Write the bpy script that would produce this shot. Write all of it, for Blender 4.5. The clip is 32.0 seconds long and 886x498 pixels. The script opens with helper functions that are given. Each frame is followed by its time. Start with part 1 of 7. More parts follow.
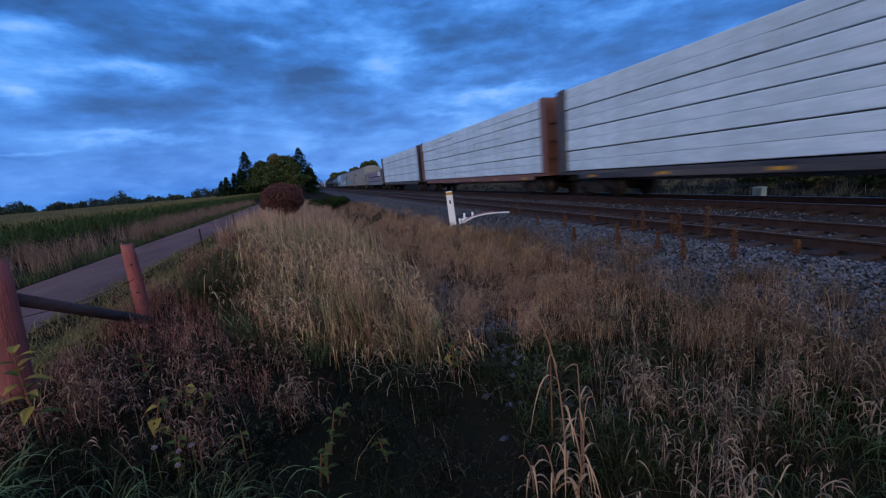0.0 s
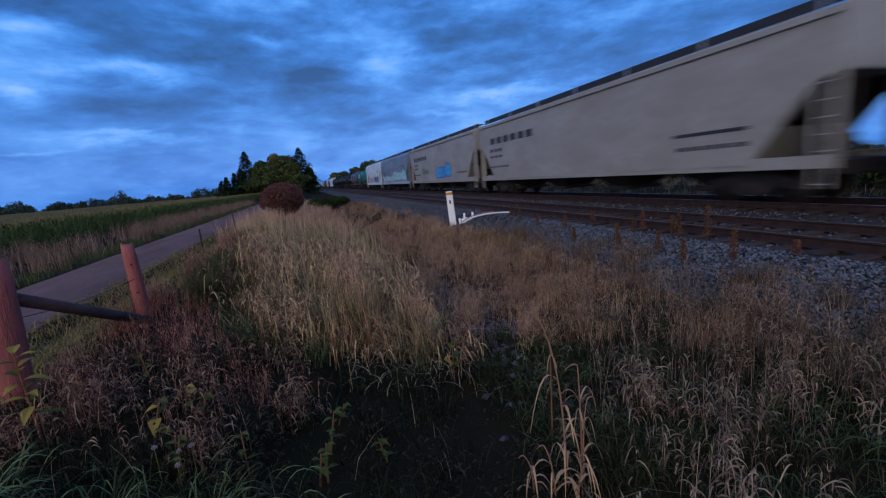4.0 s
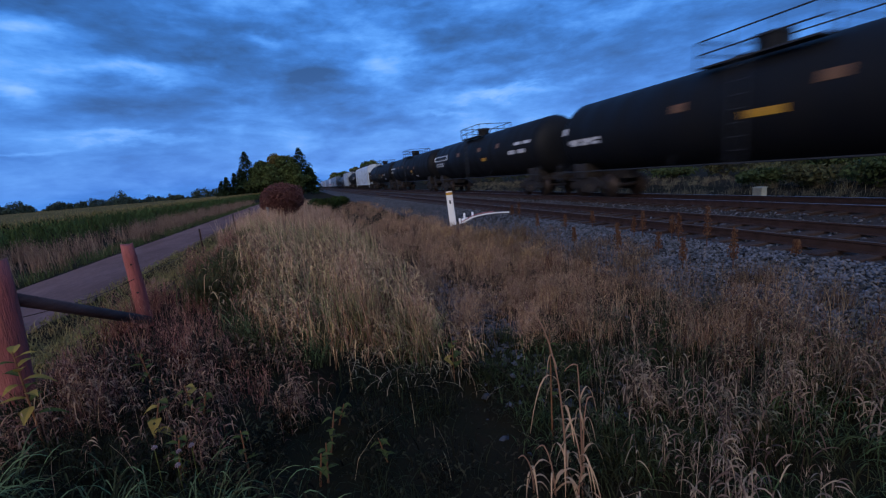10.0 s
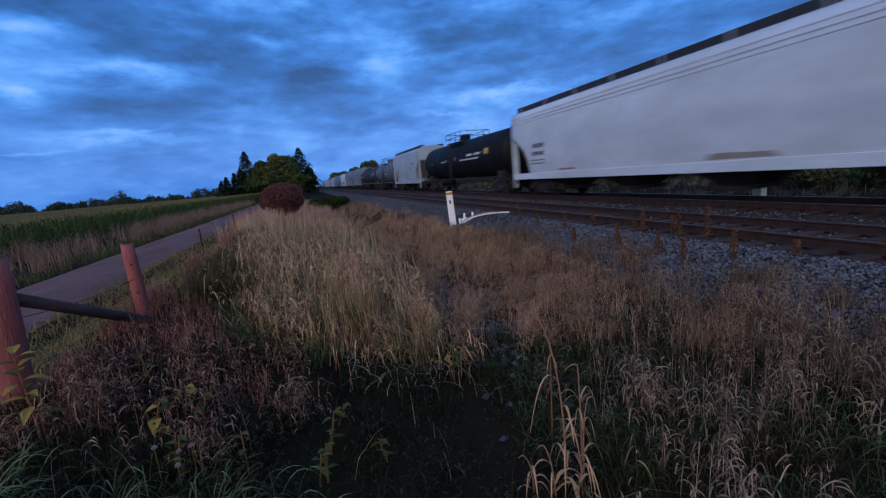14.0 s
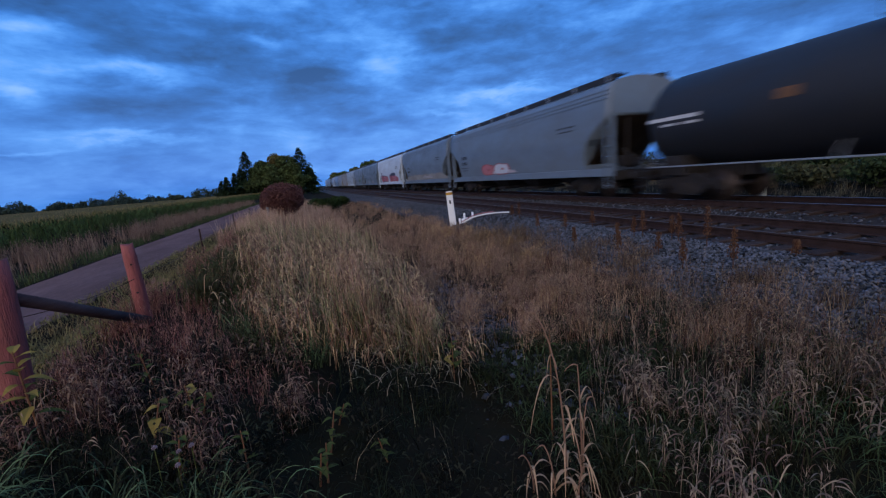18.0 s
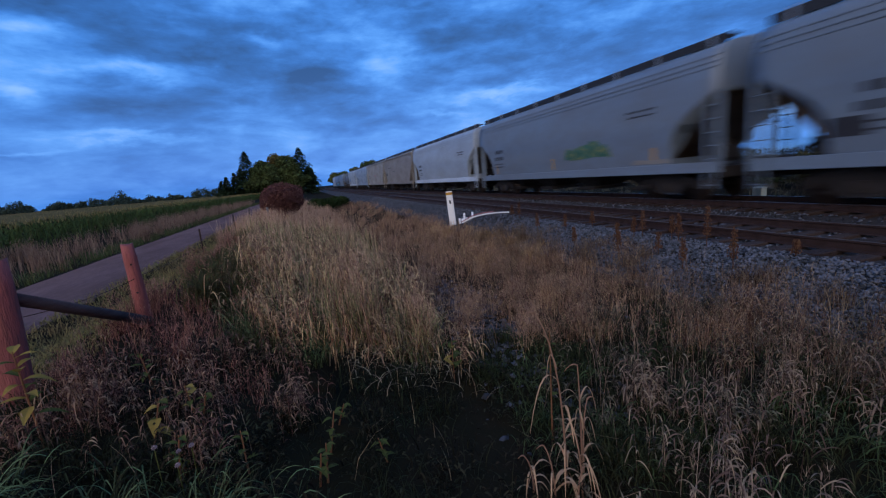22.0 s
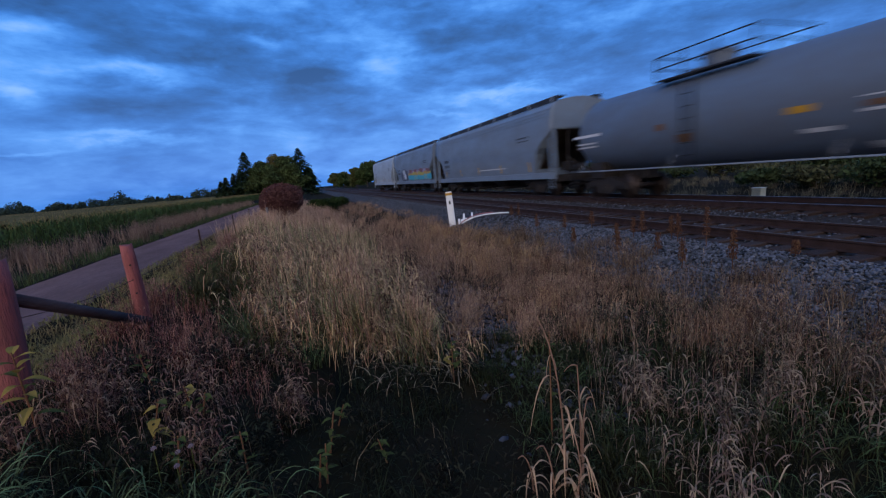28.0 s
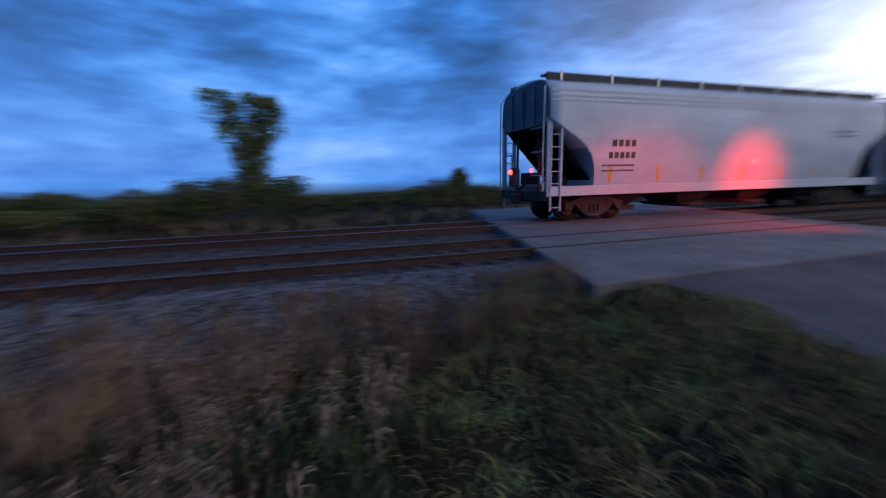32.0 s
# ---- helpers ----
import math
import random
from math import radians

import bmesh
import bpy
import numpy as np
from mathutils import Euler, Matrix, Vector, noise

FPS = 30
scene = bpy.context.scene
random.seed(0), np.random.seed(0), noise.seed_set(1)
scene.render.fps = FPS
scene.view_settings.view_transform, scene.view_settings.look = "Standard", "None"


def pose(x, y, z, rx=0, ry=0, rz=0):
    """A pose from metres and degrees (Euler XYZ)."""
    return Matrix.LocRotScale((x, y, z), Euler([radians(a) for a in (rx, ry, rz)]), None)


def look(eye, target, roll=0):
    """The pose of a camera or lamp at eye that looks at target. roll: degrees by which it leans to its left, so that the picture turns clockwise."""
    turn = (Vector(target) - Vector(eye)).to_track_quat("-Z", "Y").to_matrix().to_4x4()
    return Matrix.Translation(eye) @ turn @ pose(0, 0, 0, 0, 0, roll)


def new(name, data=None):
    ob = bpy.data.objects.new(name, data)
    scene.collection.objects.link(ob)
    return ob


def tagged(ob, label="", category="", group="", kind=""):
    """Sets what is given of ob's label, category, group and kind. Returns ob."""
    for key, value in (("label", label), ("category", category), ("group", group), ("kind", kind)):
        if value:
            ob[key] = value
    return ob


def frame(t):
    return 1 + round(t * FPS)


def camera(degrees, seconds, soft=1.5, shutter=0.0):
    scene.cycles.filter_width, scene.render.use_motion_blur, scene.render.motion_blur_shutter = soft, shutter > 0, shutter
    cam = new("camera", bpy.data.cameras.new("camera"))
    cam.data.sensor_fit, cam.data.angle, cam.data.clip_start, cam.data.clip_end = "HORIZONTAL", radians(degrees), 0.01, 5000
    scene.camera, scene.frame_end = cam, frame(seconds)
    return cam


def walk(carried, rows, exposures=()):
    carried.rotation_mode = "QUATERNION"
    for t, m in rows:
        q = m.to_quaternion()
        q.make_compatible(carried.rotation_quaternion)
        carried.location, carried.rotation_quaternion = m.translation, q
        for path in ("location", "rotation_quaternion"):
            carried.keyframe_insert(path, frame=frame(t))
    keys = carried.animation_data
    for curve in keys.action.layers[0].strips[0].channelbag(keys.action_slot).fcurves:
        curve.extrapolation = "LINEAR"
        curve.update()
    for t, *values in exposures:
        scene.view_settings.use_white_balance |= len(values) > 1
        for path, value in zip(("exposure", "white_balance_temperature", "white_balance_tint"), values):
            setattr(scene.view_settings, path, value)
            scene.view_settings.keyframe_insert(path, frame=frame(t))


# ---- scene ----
# Railway dusk scene: x across the tracks, y along them, z up; rail tops lie at z = 0.
EYE = (0.0, 0.0, 1.48)


def aim(t, yaw, pitch, roll, dx=0.0, dy=0.0):
    """A row of the camera's path: yaw to the right of the tracks' line, in degrees."""
    a, p = radians(yaw), radians(pitch)
    eye = Vector((EYE[0] + dx, EYE[1] + dy, EYE[2]))
    way = Vector((math.sin(a) * math.cos(p), math.cos(a) * math.cos(p), math.sin(p)))
    return t, look(eye, eye + way, roll)


cam = camera(94.9, 32.0, soft=1.25, shutter=0.7)
walk(cam, [
    aim(0.0, 17.53, -10.24, -5.04), aim(20.0, 17.53, -10.24, -5.04), aim(27.5, 17.6, -10.2, -5.04), aim(29.0, 17.8, -10.1, -5.04),
    aim(29.5, 18.2, -10.05, -5.0), aim(30.0, 20.25, -10.05, -4.85), aim(30.4, 26.86, -10.1, -4.6), aim(30.7, 35.06, -10.16, -4.35),
    aim(31.0, 45.2, -10.2, -4.1, 0.0, 0.03), aim(31.2, 56.9, -10.25, -3.75, 0.0, 0.2), aim(31.4, 71.8, -10.35, -3.0, 0.0, 0.5),
    aim(31.7, 89.4, -10.0, -2.1, 0.0, 0.84), aim(32.0, 107.9, -9.7, -1.2, 0.0, 1.2)])

# ---- dusk sky and the afterglow behind the camera ----
GLOW_AZIMUTH = 205.0  # degrees to the right of the tracks' line
# cloud banks: azimuth, elevation, half width, half height in degrees, and how much they thin (+) or thicken (-) the deck
CLOUDS = [(-10.3, 19.1, 18.2, 3.3, -0.1), (-14.1, 10.9, 7.5, 1.8, -0.09), (44.9, 13.9, 26.9, 3.5, -0.05), (6.7, 8.0, 11.9, 1.5, -0.05), (-16.1, 14.0, 6.6, 1.0, 0.12), (-26.0, 11.1, 3.2, 1.2, 0.14),
          (-23.4, 17.4, 2.6, 0.9, 0.08), (-2.6, 17.6, 3.0, 1.1, 0.1), (13.5, 14.7, 4.3, 1.6, 0.09), (28.4, 9.9, 8.1, 1.0, 0.13), (5.6, 10.7, 4.0, 1.0, 0.07), (-17.6, 7.0, 6.8, 0.6, 0.11),
          (18.8, 8.2, 3.8, 0.5, 0.1), (-25.7, 5.8, 3.3, 0.4, 0.08), (3.2, 13.9, 4.2, 1.0, -0.07), (37.4, 16.5, 4.0, 1.3, 0.08), (-20.0, 14.5, 9.0, 4.0, 0.035), (40.0, 14.0, 24.0, 6.0, -0.025), (6.0, 15.0, 14.0, 4.0, -0.022),
          (154.0, 11.0, 7.0, 5.0, 0.18), (128.0, 23.0, 16.0, 5.0, -0.12), (112.0, 15.0, 10.0, 2.5, -0.05), (84.0, 4.0, 26.0, 5.0, 0.07), (141.0, 24.0, 8.0, 4.0, -0.08)]


def make_world():
    world = bpy.data.worlds.new("dusk_sky")
    scene.world = world
    world.use_nodes = True
    nt = world.node_tree
    nt.nodes.clear()
    node, link = nt.nodes.new, nt.links.new
    out, bg = node("ShaderNodeOutputWorld"), node("ShaderNodeBackground")
    link(bg.outputs[0], out.inputs[0])
    tc = node("ShaderNodeTexCoord")
    sep = node("ShaderNodeSeparateXYZ")
    link(tc.outputs["Generated"], sep.inputs[0])

    def calc(op, a, b=None, c=None):
        n = node("ShaderNodeMath")
        n.operation = op
        for i, v in enumerate((a, b, c)):
            if v is None:
                continue
            if isinstance(v, (int, float)):
                n.inputs[i].default_value = v
            else:
                link(v, n.inputs[i])
        return n.outputs[0]

    def ramp(fac, stops):
        n = node("ShaderNodeValToRGB")
        el = n.color_ramp.elements
        while len(el) < len(stops):
            el.new(0.5)
        for e, (p, c) in zip(el, stops):
            e.position, e.color = p, (*c, 1)
        link(fac, n.inputs[0])
        return n.outputs[0]

    def mix(kind, fac, a, b):
        n = node("ShaderNodeMix")
        n.data_type, n.blend_type = "RGBA", kind
        for i, v in ((0, fac), (6, a), (7, b)):
            if isinstance(v, (int, float)):
                n.inputs[i].default_value = v
            elif isinstance(v, tuple):
                n.inputs[i].default_value = (*v, 1)
            else:
                link(v, n.inputs[i])
        return n.outputs[2]

    sky = node("ShaderNodeTexSky")
    sky.sky_type, sky.sun_disc = "NISHITA", False
    sky.sun_elevation, sky.sun_rotation = radians(1.0), radians(GLOW_AZIMUTH)
    z = calc("MAXIMUM", sep.outputs[2], 0.0)
    # the cloud deck is a flat layer seen in perspective
    den = calc("ADD", z, 0.22)
    u, v = calc("DIVIDE", sep.outputs[0], den), calc("DIVIDE", sep.outputs[1], den)
    com = node("ShaderNodeCombineXYZ")
    link(u, com.inputs[0]), link(v, com.inputs[1])

    def clouds(scale, detail, rough, warp, shift, stretch=1.0):
        m = node("ShaderNodeMapping")
        m.inputs["Location"].default_value = shift
        m.inputs["Rotation"].default_value = (0, 0, radians(-18))
        m.inputs["Scale"].default_value = (1.0 * stretch, 1.0, 1.0)
        link(com.outputs[0], m.inputs[0])
        n = node("ShaderNodeTexNoise")
        n.inputs["Scale"].default_value, n.inputs["Detail"].default_value = scale, detail
        n.inputs["Roughness"].default_value, n.inputs["Distortion"].default_value = rough, warp
        link(m.outputs[0], n.inputs["Vector"])
        return n.outputs[0]

    def billows(scale, detail, rough, shift):
        # soft lumps, longer than high, as clouds near the horizon look
        com2 = node("ShaderNodeCombineXYZ")
        link(az, com2.inputs[0]), link(calc("MULTIPLY", el, 3.0), com2.inputs[1])
        m = node("ShaderNodeMapping")
        m.inputs["Location"].default_value = shift
        m.inputs["Rotation"].default_value = (0, 0, radians(6))
        link(com2.outputs[0], m.inputs[0])
        n = node("ShaderNodeTexNoise")
        n.inputs["Scale"].default_value, n.inputs["Detail"].default_value = scale, detail
        n.inputs["Roughness"].default_value, n.inputs["Distortion"].default_value = rough, 0.25
        link(m.outputs[0], n.inputs["Vector"])
        return n.outputs[0]

    az, el = calc("ARCTAN2", sep.outputs[0], sep.outputs[1]), calc("ARCSINE", sep.outputs[2])
    big, small = clouds(0.8, 5, 0.52, 0.5, (3.1, 1.7, 0), 0.8), clouds(2.3, 6, 0.58, 0.4, (7.3, 2.2, 4.0), 0.75)
    cover = calc("ADD", calc("ADD", calc("MULTIPLY", big, 0.14), calc("MULTIPLY", small, 0.06)), calc("ADD", calc("MULTIPLY", billows(2.7, 5, 0.5, (2.0, 4.3, 0)), 0.42), calc("ADD", calc("MULTIPLY", billows(5.6, 9, 0.58, (3.4, 7.7, 0)), 0.26), calc("MULTIPLY", billows(12.0, 7, 0.62, (5.1, 1.2, 0)), 0.16))))
    # the larger banks, with ragged edges
    ragged = calc("MULTIPLY", calc("SUBTRACT", clouds(3.0, 4, 0.6, 0.2, (1.3, 5.0, 2.0)), 0.5), 0.16)
    for a0, e0, wide, tall, amount in CLOUDS:
        da = calc("MULTIPLY", calc("ADD", calc("SUBTRACT", az, radians(a0)), ragged), 1 / radians(wide))
        de = calc("MULTIPLY", calc("ADD", calc("SUBTRACT", el, radians(e0)), calc("MULTIPLY", ragged, 0.5)), 1 / radians(tall))
        r2 = calc("ADD", calc("MULTIPLY", da, da), calc("MULTIPLY", de, de))
        cover = calc("ADD", cover, calc("MULTIPLY", calc("POWER", 0.37, r2), amount))
    # cloud deck: slate undersides, blue gaps, pale lit edges
    deck = ramp(cover, [(0.39, (0.020, 0.090, 0.285)), (0.47, (0.031, 0.155, 0.51)), (0.525, (0.052, 0.240, 0.76)), (0.58, (0.10, 0.36, 0.98)), (0.67, (0.26, 0.52, 1.05))])
    low = ramp(cover, [(0.37, (0.036, 0.15, 0.50)), (0.48, (0.062, 0.245, 0.77)), (0.575, (0.115, 0.36, 0.95)), (0.68, (0.26, 0.52, 1.05))])
    nearness = ramp(z, [(0.03, (1, 1, 1)), (0.26, (0, 0, 0))])
    deck = mix("MIX", nearness, deck, low)
    deck = mix("ADD", 0.02, deck, sky.outputs[0])
    # the bright west, where the sun has just gone
    a = radians(GLOW_AZIMUTH)
    dot = calc("ADD", calc("MULTIPLY", sep.outputs[0], math.sin(a)), calc("MULTIPLY", sep.outputs[1], math.cos(a)))
    glow = ramp(dot, [(0.0, (0, 0, 0)), (0.42, (0.2, 0.2, 0.2)), (0.58, (0.45, 0.45, 0.45)), (1.0, (1, 1, 1))])
    west = ramp(cover, [(0.36, (0.62, 0.66, 0.80)), (0.52, (1.20, 1.17, 1.26)), (0.68, (2.0, 1.9, 1.9))])
    deck = mix("MIX", glow, deck, west)
    under = ramp(calc("ADD", sep.outputs[2], 0.5), [(0.47, (1, 1, 1)), (0.5, (0, 0, 0))])
    deck = mix("MIX", under, deck, (0.04, 0.05, 0.06))
    link(deck, bg.inputs[0])
    bg.inputs[1].default_value = 1.0


make_world()
sun = new("sun", bpy.data.lights.new("sun", "SUN"))
sun.data.energy, sun.data.angle, sun.data.color = 0.9, radians(40), (1.0, 0.80, 0.70)
ga = radians(GLOW_AZIMUTH + 28)
sun.matrix_world = look((0, 0, 30), Vector((0, 0, 30)) - Vector((math.sin(ga), math.cos(ga), 0.5)))
scene.view_settings.exposure = 0.0


# ---- materials ----
def material(name, base, rough=0.7, metal=0.0, vary=0.25, scale=3.0, fine=40.0, bump=0.0, tint=None, island=0.0, stretch=(1, 1, 1), spec=0.35, ob_vary=0.0):
    """A procedural surface: two scales of noise shift the base colour towards tint; fine noise gives relief."""
    m = bpy.data.materials.new(name)
    m.use_nodes = True
    nt = m.node_tree
    bsdf = nt.nodes["Principled BSDF"]
    node, link = nt.nodes.new, nt.links.new
    tc, mp = node("ShaderNodeTexCoord"), node("ShaderNodeMapping")
    mp.inputs["Scale"].default_value = stretch
    link(tc.outputs["Object"], mp.inputs[0])
    tint = tint or tuple(c * 0.45 for c in base)

    def tex(s, detail):
        n = node("ShaderNodeTexNoise")
        n.inputs["Scale"].default_value, n.inputs["Detail"].default_value, n.inputs["Roughness"].default_value = s, detail, 0.6
        link(mp.outputs[0], n.inputs["Vector"])
        return n.outputs[0]

    def mix(fac, a, b, kind="MIX"):
        n = node("ShaderNodeMix")
        n.data_type, n.blend_type = "RGBA", kind
        for i, v in ((0, fac), (6, a), (7, b)):
            if isinstance(v, (int, float)):
                n.inputs[i].default_value = v
            elif isinstance(v, tuple):
                n.inputs[i].default_value = (*v, 1)
            else:
                link(v, n.inputs[i])
        return n.outputs[2]

    def span(src, lo, hi, a, b):
        n = node("ShaderNodeMapRange")
        for i, v in enumerate((lo, hi, a, b), 1):
            n.inputs[i].default_value = v
        link(src, n.inputs[0])
        return n.outputs[0]

    coarse, small = tex(scale, 4), tex(fine, 3)
    col = mix(span(coarse, 0.35, 0.7, 0.0, min(1.0, vary * 2)), base, tint)
    col = mix(span(small, 0.35, 0.7, 0.0, min(1.0, vary)), col, tint)
    if island or ob_vary:
        src = node("ShaderNodeNewGeometry").outputs["Random Per Island"] if island else node("ShaderNodeObjectInfo").outputs["Random"]
        hsv = node("ShaderNodeHueSaturation")
        amount = island or ob_vary
        link(span(src, 0, 1, 1 - amount, 1 + amount), hsv.inputs["Value"])
        link(span(src, 0, 1, 0.5 - amount * 0.035, 0.5 + amount * 0.035), hsv.inputs["Hue"])
        link(col, hsv.inputs["Color"])
        col = hsv.outputs[0]
    link(col, bsdf.inputs["Base Color"])
    link(span(coarse, 0.3, 0.7, max(0.02, rough - 0.12), min(1.0, rough + 0.12)), bsdf.inputs["Roughness"])
    bsdf.inputs["Metallic"].default_value = metal
    bsdf.inputs["Specular IOR Level"].default_value = spec
    if bump:
        b = node("ShaderNodeBump")
        b.inputs["Strength"].default_value, b.inputs["Distance"].default_value = bump, 0.02
        link(small, b.inputs["Height"])
        link(b.outputs[0], bsdf.inputs["Normal"])
    return m


def glowing(name, colour, strength):
    m = bpy.data.materials.new(name)
    m.use_nodes = True
    b = m.node_tree.nodes["Principled BSDF"]
    b.inputs["Base Color"].default_value = (*colour, 1)
    b.inputs["Emission Color"].default_value, b.inputs["Emission Strength"].default_value = (*colour, 1), strength
    return m


# ---- helpers for meshes ----
def mesh_from(name, verts, faces, mat=None, smooth=False):
    me = bpy.data.meshes.new(name)
    me.from_pydata([tuple(v) for v in verts], [], faces)
    if mat:
        me.materials.append(mat)
    if smooth:
        me.polygons.foreach_set("use_smooth", [True] * len(me.polygons))
    me.update()
    return me


def big_mesh(name, verts, quads, mat):
    """A mesh from numpy arrays: verts (n, 3) and faces (m, 3 or 4)."""
    me = bpy.data.meshes.new(name)
    k = quads.shape[1]
    me.vertices.add(len(verts))
    me.vertices.foreach_set("co", np.ascontiguousarray(verts, dtype=np.float32).ravel())
    me.loops.add(quads.size)
    me.loops.foreach_set("vertex_index", np.ascontiguousarray(quads, dtype=np.int32).ravel())
    me.polygons.add(len(quads))
    me.polygons.foreach_set("loop_start", np.arange(0, quads.size, k, dtype=np.int32))
    me.materials.append(mat)
    me.update(calc_edges=True)
    return me


def thing(name, label, category, at=(0, 0, 0), group="", kind=""):
    ob = new(name)
    ob.location = at
    return tagged(ob, label, category, group, kind)


def part(name, bm, mat, parent, label="", smooth=False):
    """Links a bmesh (or a mesh) as ONE mesh object under a thing or under a part."""
    if isinstance(bm, bmesh.types.BMesh):
        me = bpy.data.meshes.new(name)
        bm.to_mesh(me)
        bm.free()
        me.materials.append(mat)
        if smooth:
            me.polygons.foreach_set("use_smooth", [True] * len(me.polygons))
    else:
        me = bm
    ob = new(name, me)
    ob.parent = parent
    if label:
        ob["label"] = label
    return ob


def box(bm, x0, x1, y0, y1, z0, z1, bevel=0.0):
    m = Matrix.LocRotScale(((x0 + x1) / 2, (y0 + y1) / 2, (z0 + z1) / 2), None, (abs(x1 - x0), abs(y1 - y0), abs(z1 - z0)))
    g = bmesh.ops.create_cube(bm, size=1.0, matrix=m)
    if bevel:
        es = {e for v in g["verts"] for e in v.link_edges}
        bmesh.ops.bevel(bm, geom=list(es), offset=bevel, segments=1, affect="EDGES")
    return bm


def rod(bm, a, b, r, n=8, r2=None):
    a, b = Vector(a), Vector(b)
    d = b - a
    m = Matrix.Translation((a + b) / 2) @ d.to_track_quat("Z", "Y").to_matrix().to_4x4()
    bmesh.ops.create_cone(bm, cap_ends=True, segments=n, radius1=r, radius2=r if r2 is None else r2, depth=d.length, matrix=m)
    return bm


def tube(bm, pts, r0, r1=None, n=6):
    """A bent pipe or stem through the points, as one skin."""
    r1 = r0 if r1 is None else r1
    pts = [Vector(p) for p in pts]
    rings = []
    for i, p in enumerate(pts):
        d = (pts[min(i + 1, len(pts) - 1)] - pts[max(i - 1, 0)]).normalized()
        u = d.cross(Vector((0.3, 0.9, 0.2))).normalized()
        w = d.cross(u)
        r = r0 + (r1 - r0) * i / (len(pts) - 1)
        rings.append([bm.verts.new(p + (u * math.cos(6.28319 * k / n) + w * math.sin(6.28319 * k / n)) * r) for k in range(n)])
    for a, b in zip(rings, rings[1:]):
        for k in range(n):
            bm.faces.new((a[k], a[(k + 1) % n], b[(k + 1) % n], b[k]))
    bm.faces.new(rings[0]), bm.faces.new(rings[-1])
    bmesh.ops.recalc_face_normals(bm, faces=bm.faces)
    return bm


def prism(bm, profile, x0, x1, axis="x"):
    """Sweeps a closed profile along an axis; profile in the other two axes (y, z), (x, z)."""
    rings = []
    for s in (x0, x1):
        rings.append([bm.verts.new((s, p, q) if axis == "x" else (p, s, q)) for p, q in profile])
    n = len(profile)
    for i in range(n):
        bm.faces.new((rings[0][i], rings[0][(i + 1) % n], rings[1][(i + 1) % n], rings[1][i]))
    bm.faces.new(rings[0][::-1]), bm.faces.new(rings[1])
    bmesh.ops.recalc_face_normals(bm, faces=bm.faces)
    return bm


# ---- the lie of the land ----
PROFILE = [(-3000, 2.0), (-400, 0.2), (-60, -0.3), (-9, -0.5), (-7.4, -0.45), (-6.9, -0.33), (-4.2, -0.33), (-3.7, -0.42), (-2.9, -0.16), (-2.0, -0.12), (-1.0, -0.3), (0.2, -0.6), (1.4, -0.92), (2.8, -0.88),
           (4.4, -0.8), (5.4, -0.72), (6.0, -0.62), (7.0, -0.6), (15.3, -0.6), (16.2, -0.66), (18.0, -0.72), (21.5, -0.40), (27, -0.25), (60, -0.2), (400, 0.0), (3000, 2.0)]
PX, PZ = [p[0] for p in PROFILE], [p[1] for p in PROFILE]


def height(x, y):
    """Ground level: the bed along the tracks; south of the crossing the ditch fills up to the road."""
    h = np.interp(x, PX, PZ)
    # the land falls away beyond the tracks, abreast of the crossing
    h = h - 0.04 * np.maximum(x - 18, 0) * np.clip((1.05 - y / np.maximum(x, 1.0)) / 0.85, 0, 1)
    fill = np.clip((-0.4 - y) / 2.6, 0, 1) * np.clip((7.0 - x) / 0.8, 0, 1) * np.clip((x + 3.9) / 1.2, 0, 1)
    return h * (1 - fill) + fill * np.interp(x, [-4, 3, 4.6, 7.0], [-0.245, -0.215, -0.12, -0.12])


def make_ground():
    xs = np.unique(np.concatenate([np.arange(-12, 24, 0.3), np.arange(-60, 80, 4.0), np.array([-3000, -1500, -800, -400, -200, -120, 120, 200, 400, 800, 1500, 3000])]))
    ys = np.unique(np.concatenate([np.arange(-14, 40, 0.3), np.arange(-80, 160, 4.0), np.array([-3000, -1200, -500, -200, 220, 300, 450, 700, 1200, 2000, 3500])]))
    gx, gy = np.meshgrid(xs, ys)
    rng = np.random.default_rng(4)
    near = (np.abs(gx - 2) < 14) & (np.abs(gy - 13) < 27)
    gz = height(gx, gy) + near * rng.normal(0, 0.018, gx.shape)
    v = np.stack([gx, gy, gz], -1).reshape(-1, 3)
    n, m = len(ys), len(xs)
    i = (np.arange(n - 1)[:, None] * m + np.arange(m - 1)[None]).ravel()
    q = np.stack([i, i + 1, i + m + 1, i + m], 1)
    # soil colour is darkened to stand for shade between the blades and in the ditch
    mat = material("shaded_soil_and_thatch", (0.026, 0.018, 0.011), 0.95, vary=0.5, scale=0.6, fine=9, bump=0.6, tint=(0.012, 0.013, 0.007), spec=0.02)
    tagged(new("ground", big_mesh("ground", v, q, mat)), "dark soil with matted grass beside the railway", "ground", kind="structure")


make_ground()
RAIL_RUST = material("rusty_rail_steel", (0.048, 0.025, 0.02), 0.75, 0.3, vary=0.4, scale=5, fine=60, bump=0.2)
RAIL_TOP = material("polished_rail_head", (0.24, 0.24, 0.25), 0.42, 0.9, vary=0.2, scale=4, fine=30)
RAIL_DULL = material("dull_rail_head", (0.11, 0.085, 0.075), 0.6, 0.4, vary=0.3, scale=4, fine=30)
TIE = material("weathered_tie_wood", (0.05, 0.03, 0.025), 0.9, vary=0.5, scale=4, fine=30, bump=0.5, stretch=(1, 6, 6), ob_vary=0.25)
TRACKS = (8.35, 12.60)  # centre lines
RAIL_Y0, RAIL_Y1 = -260.0, 900.0


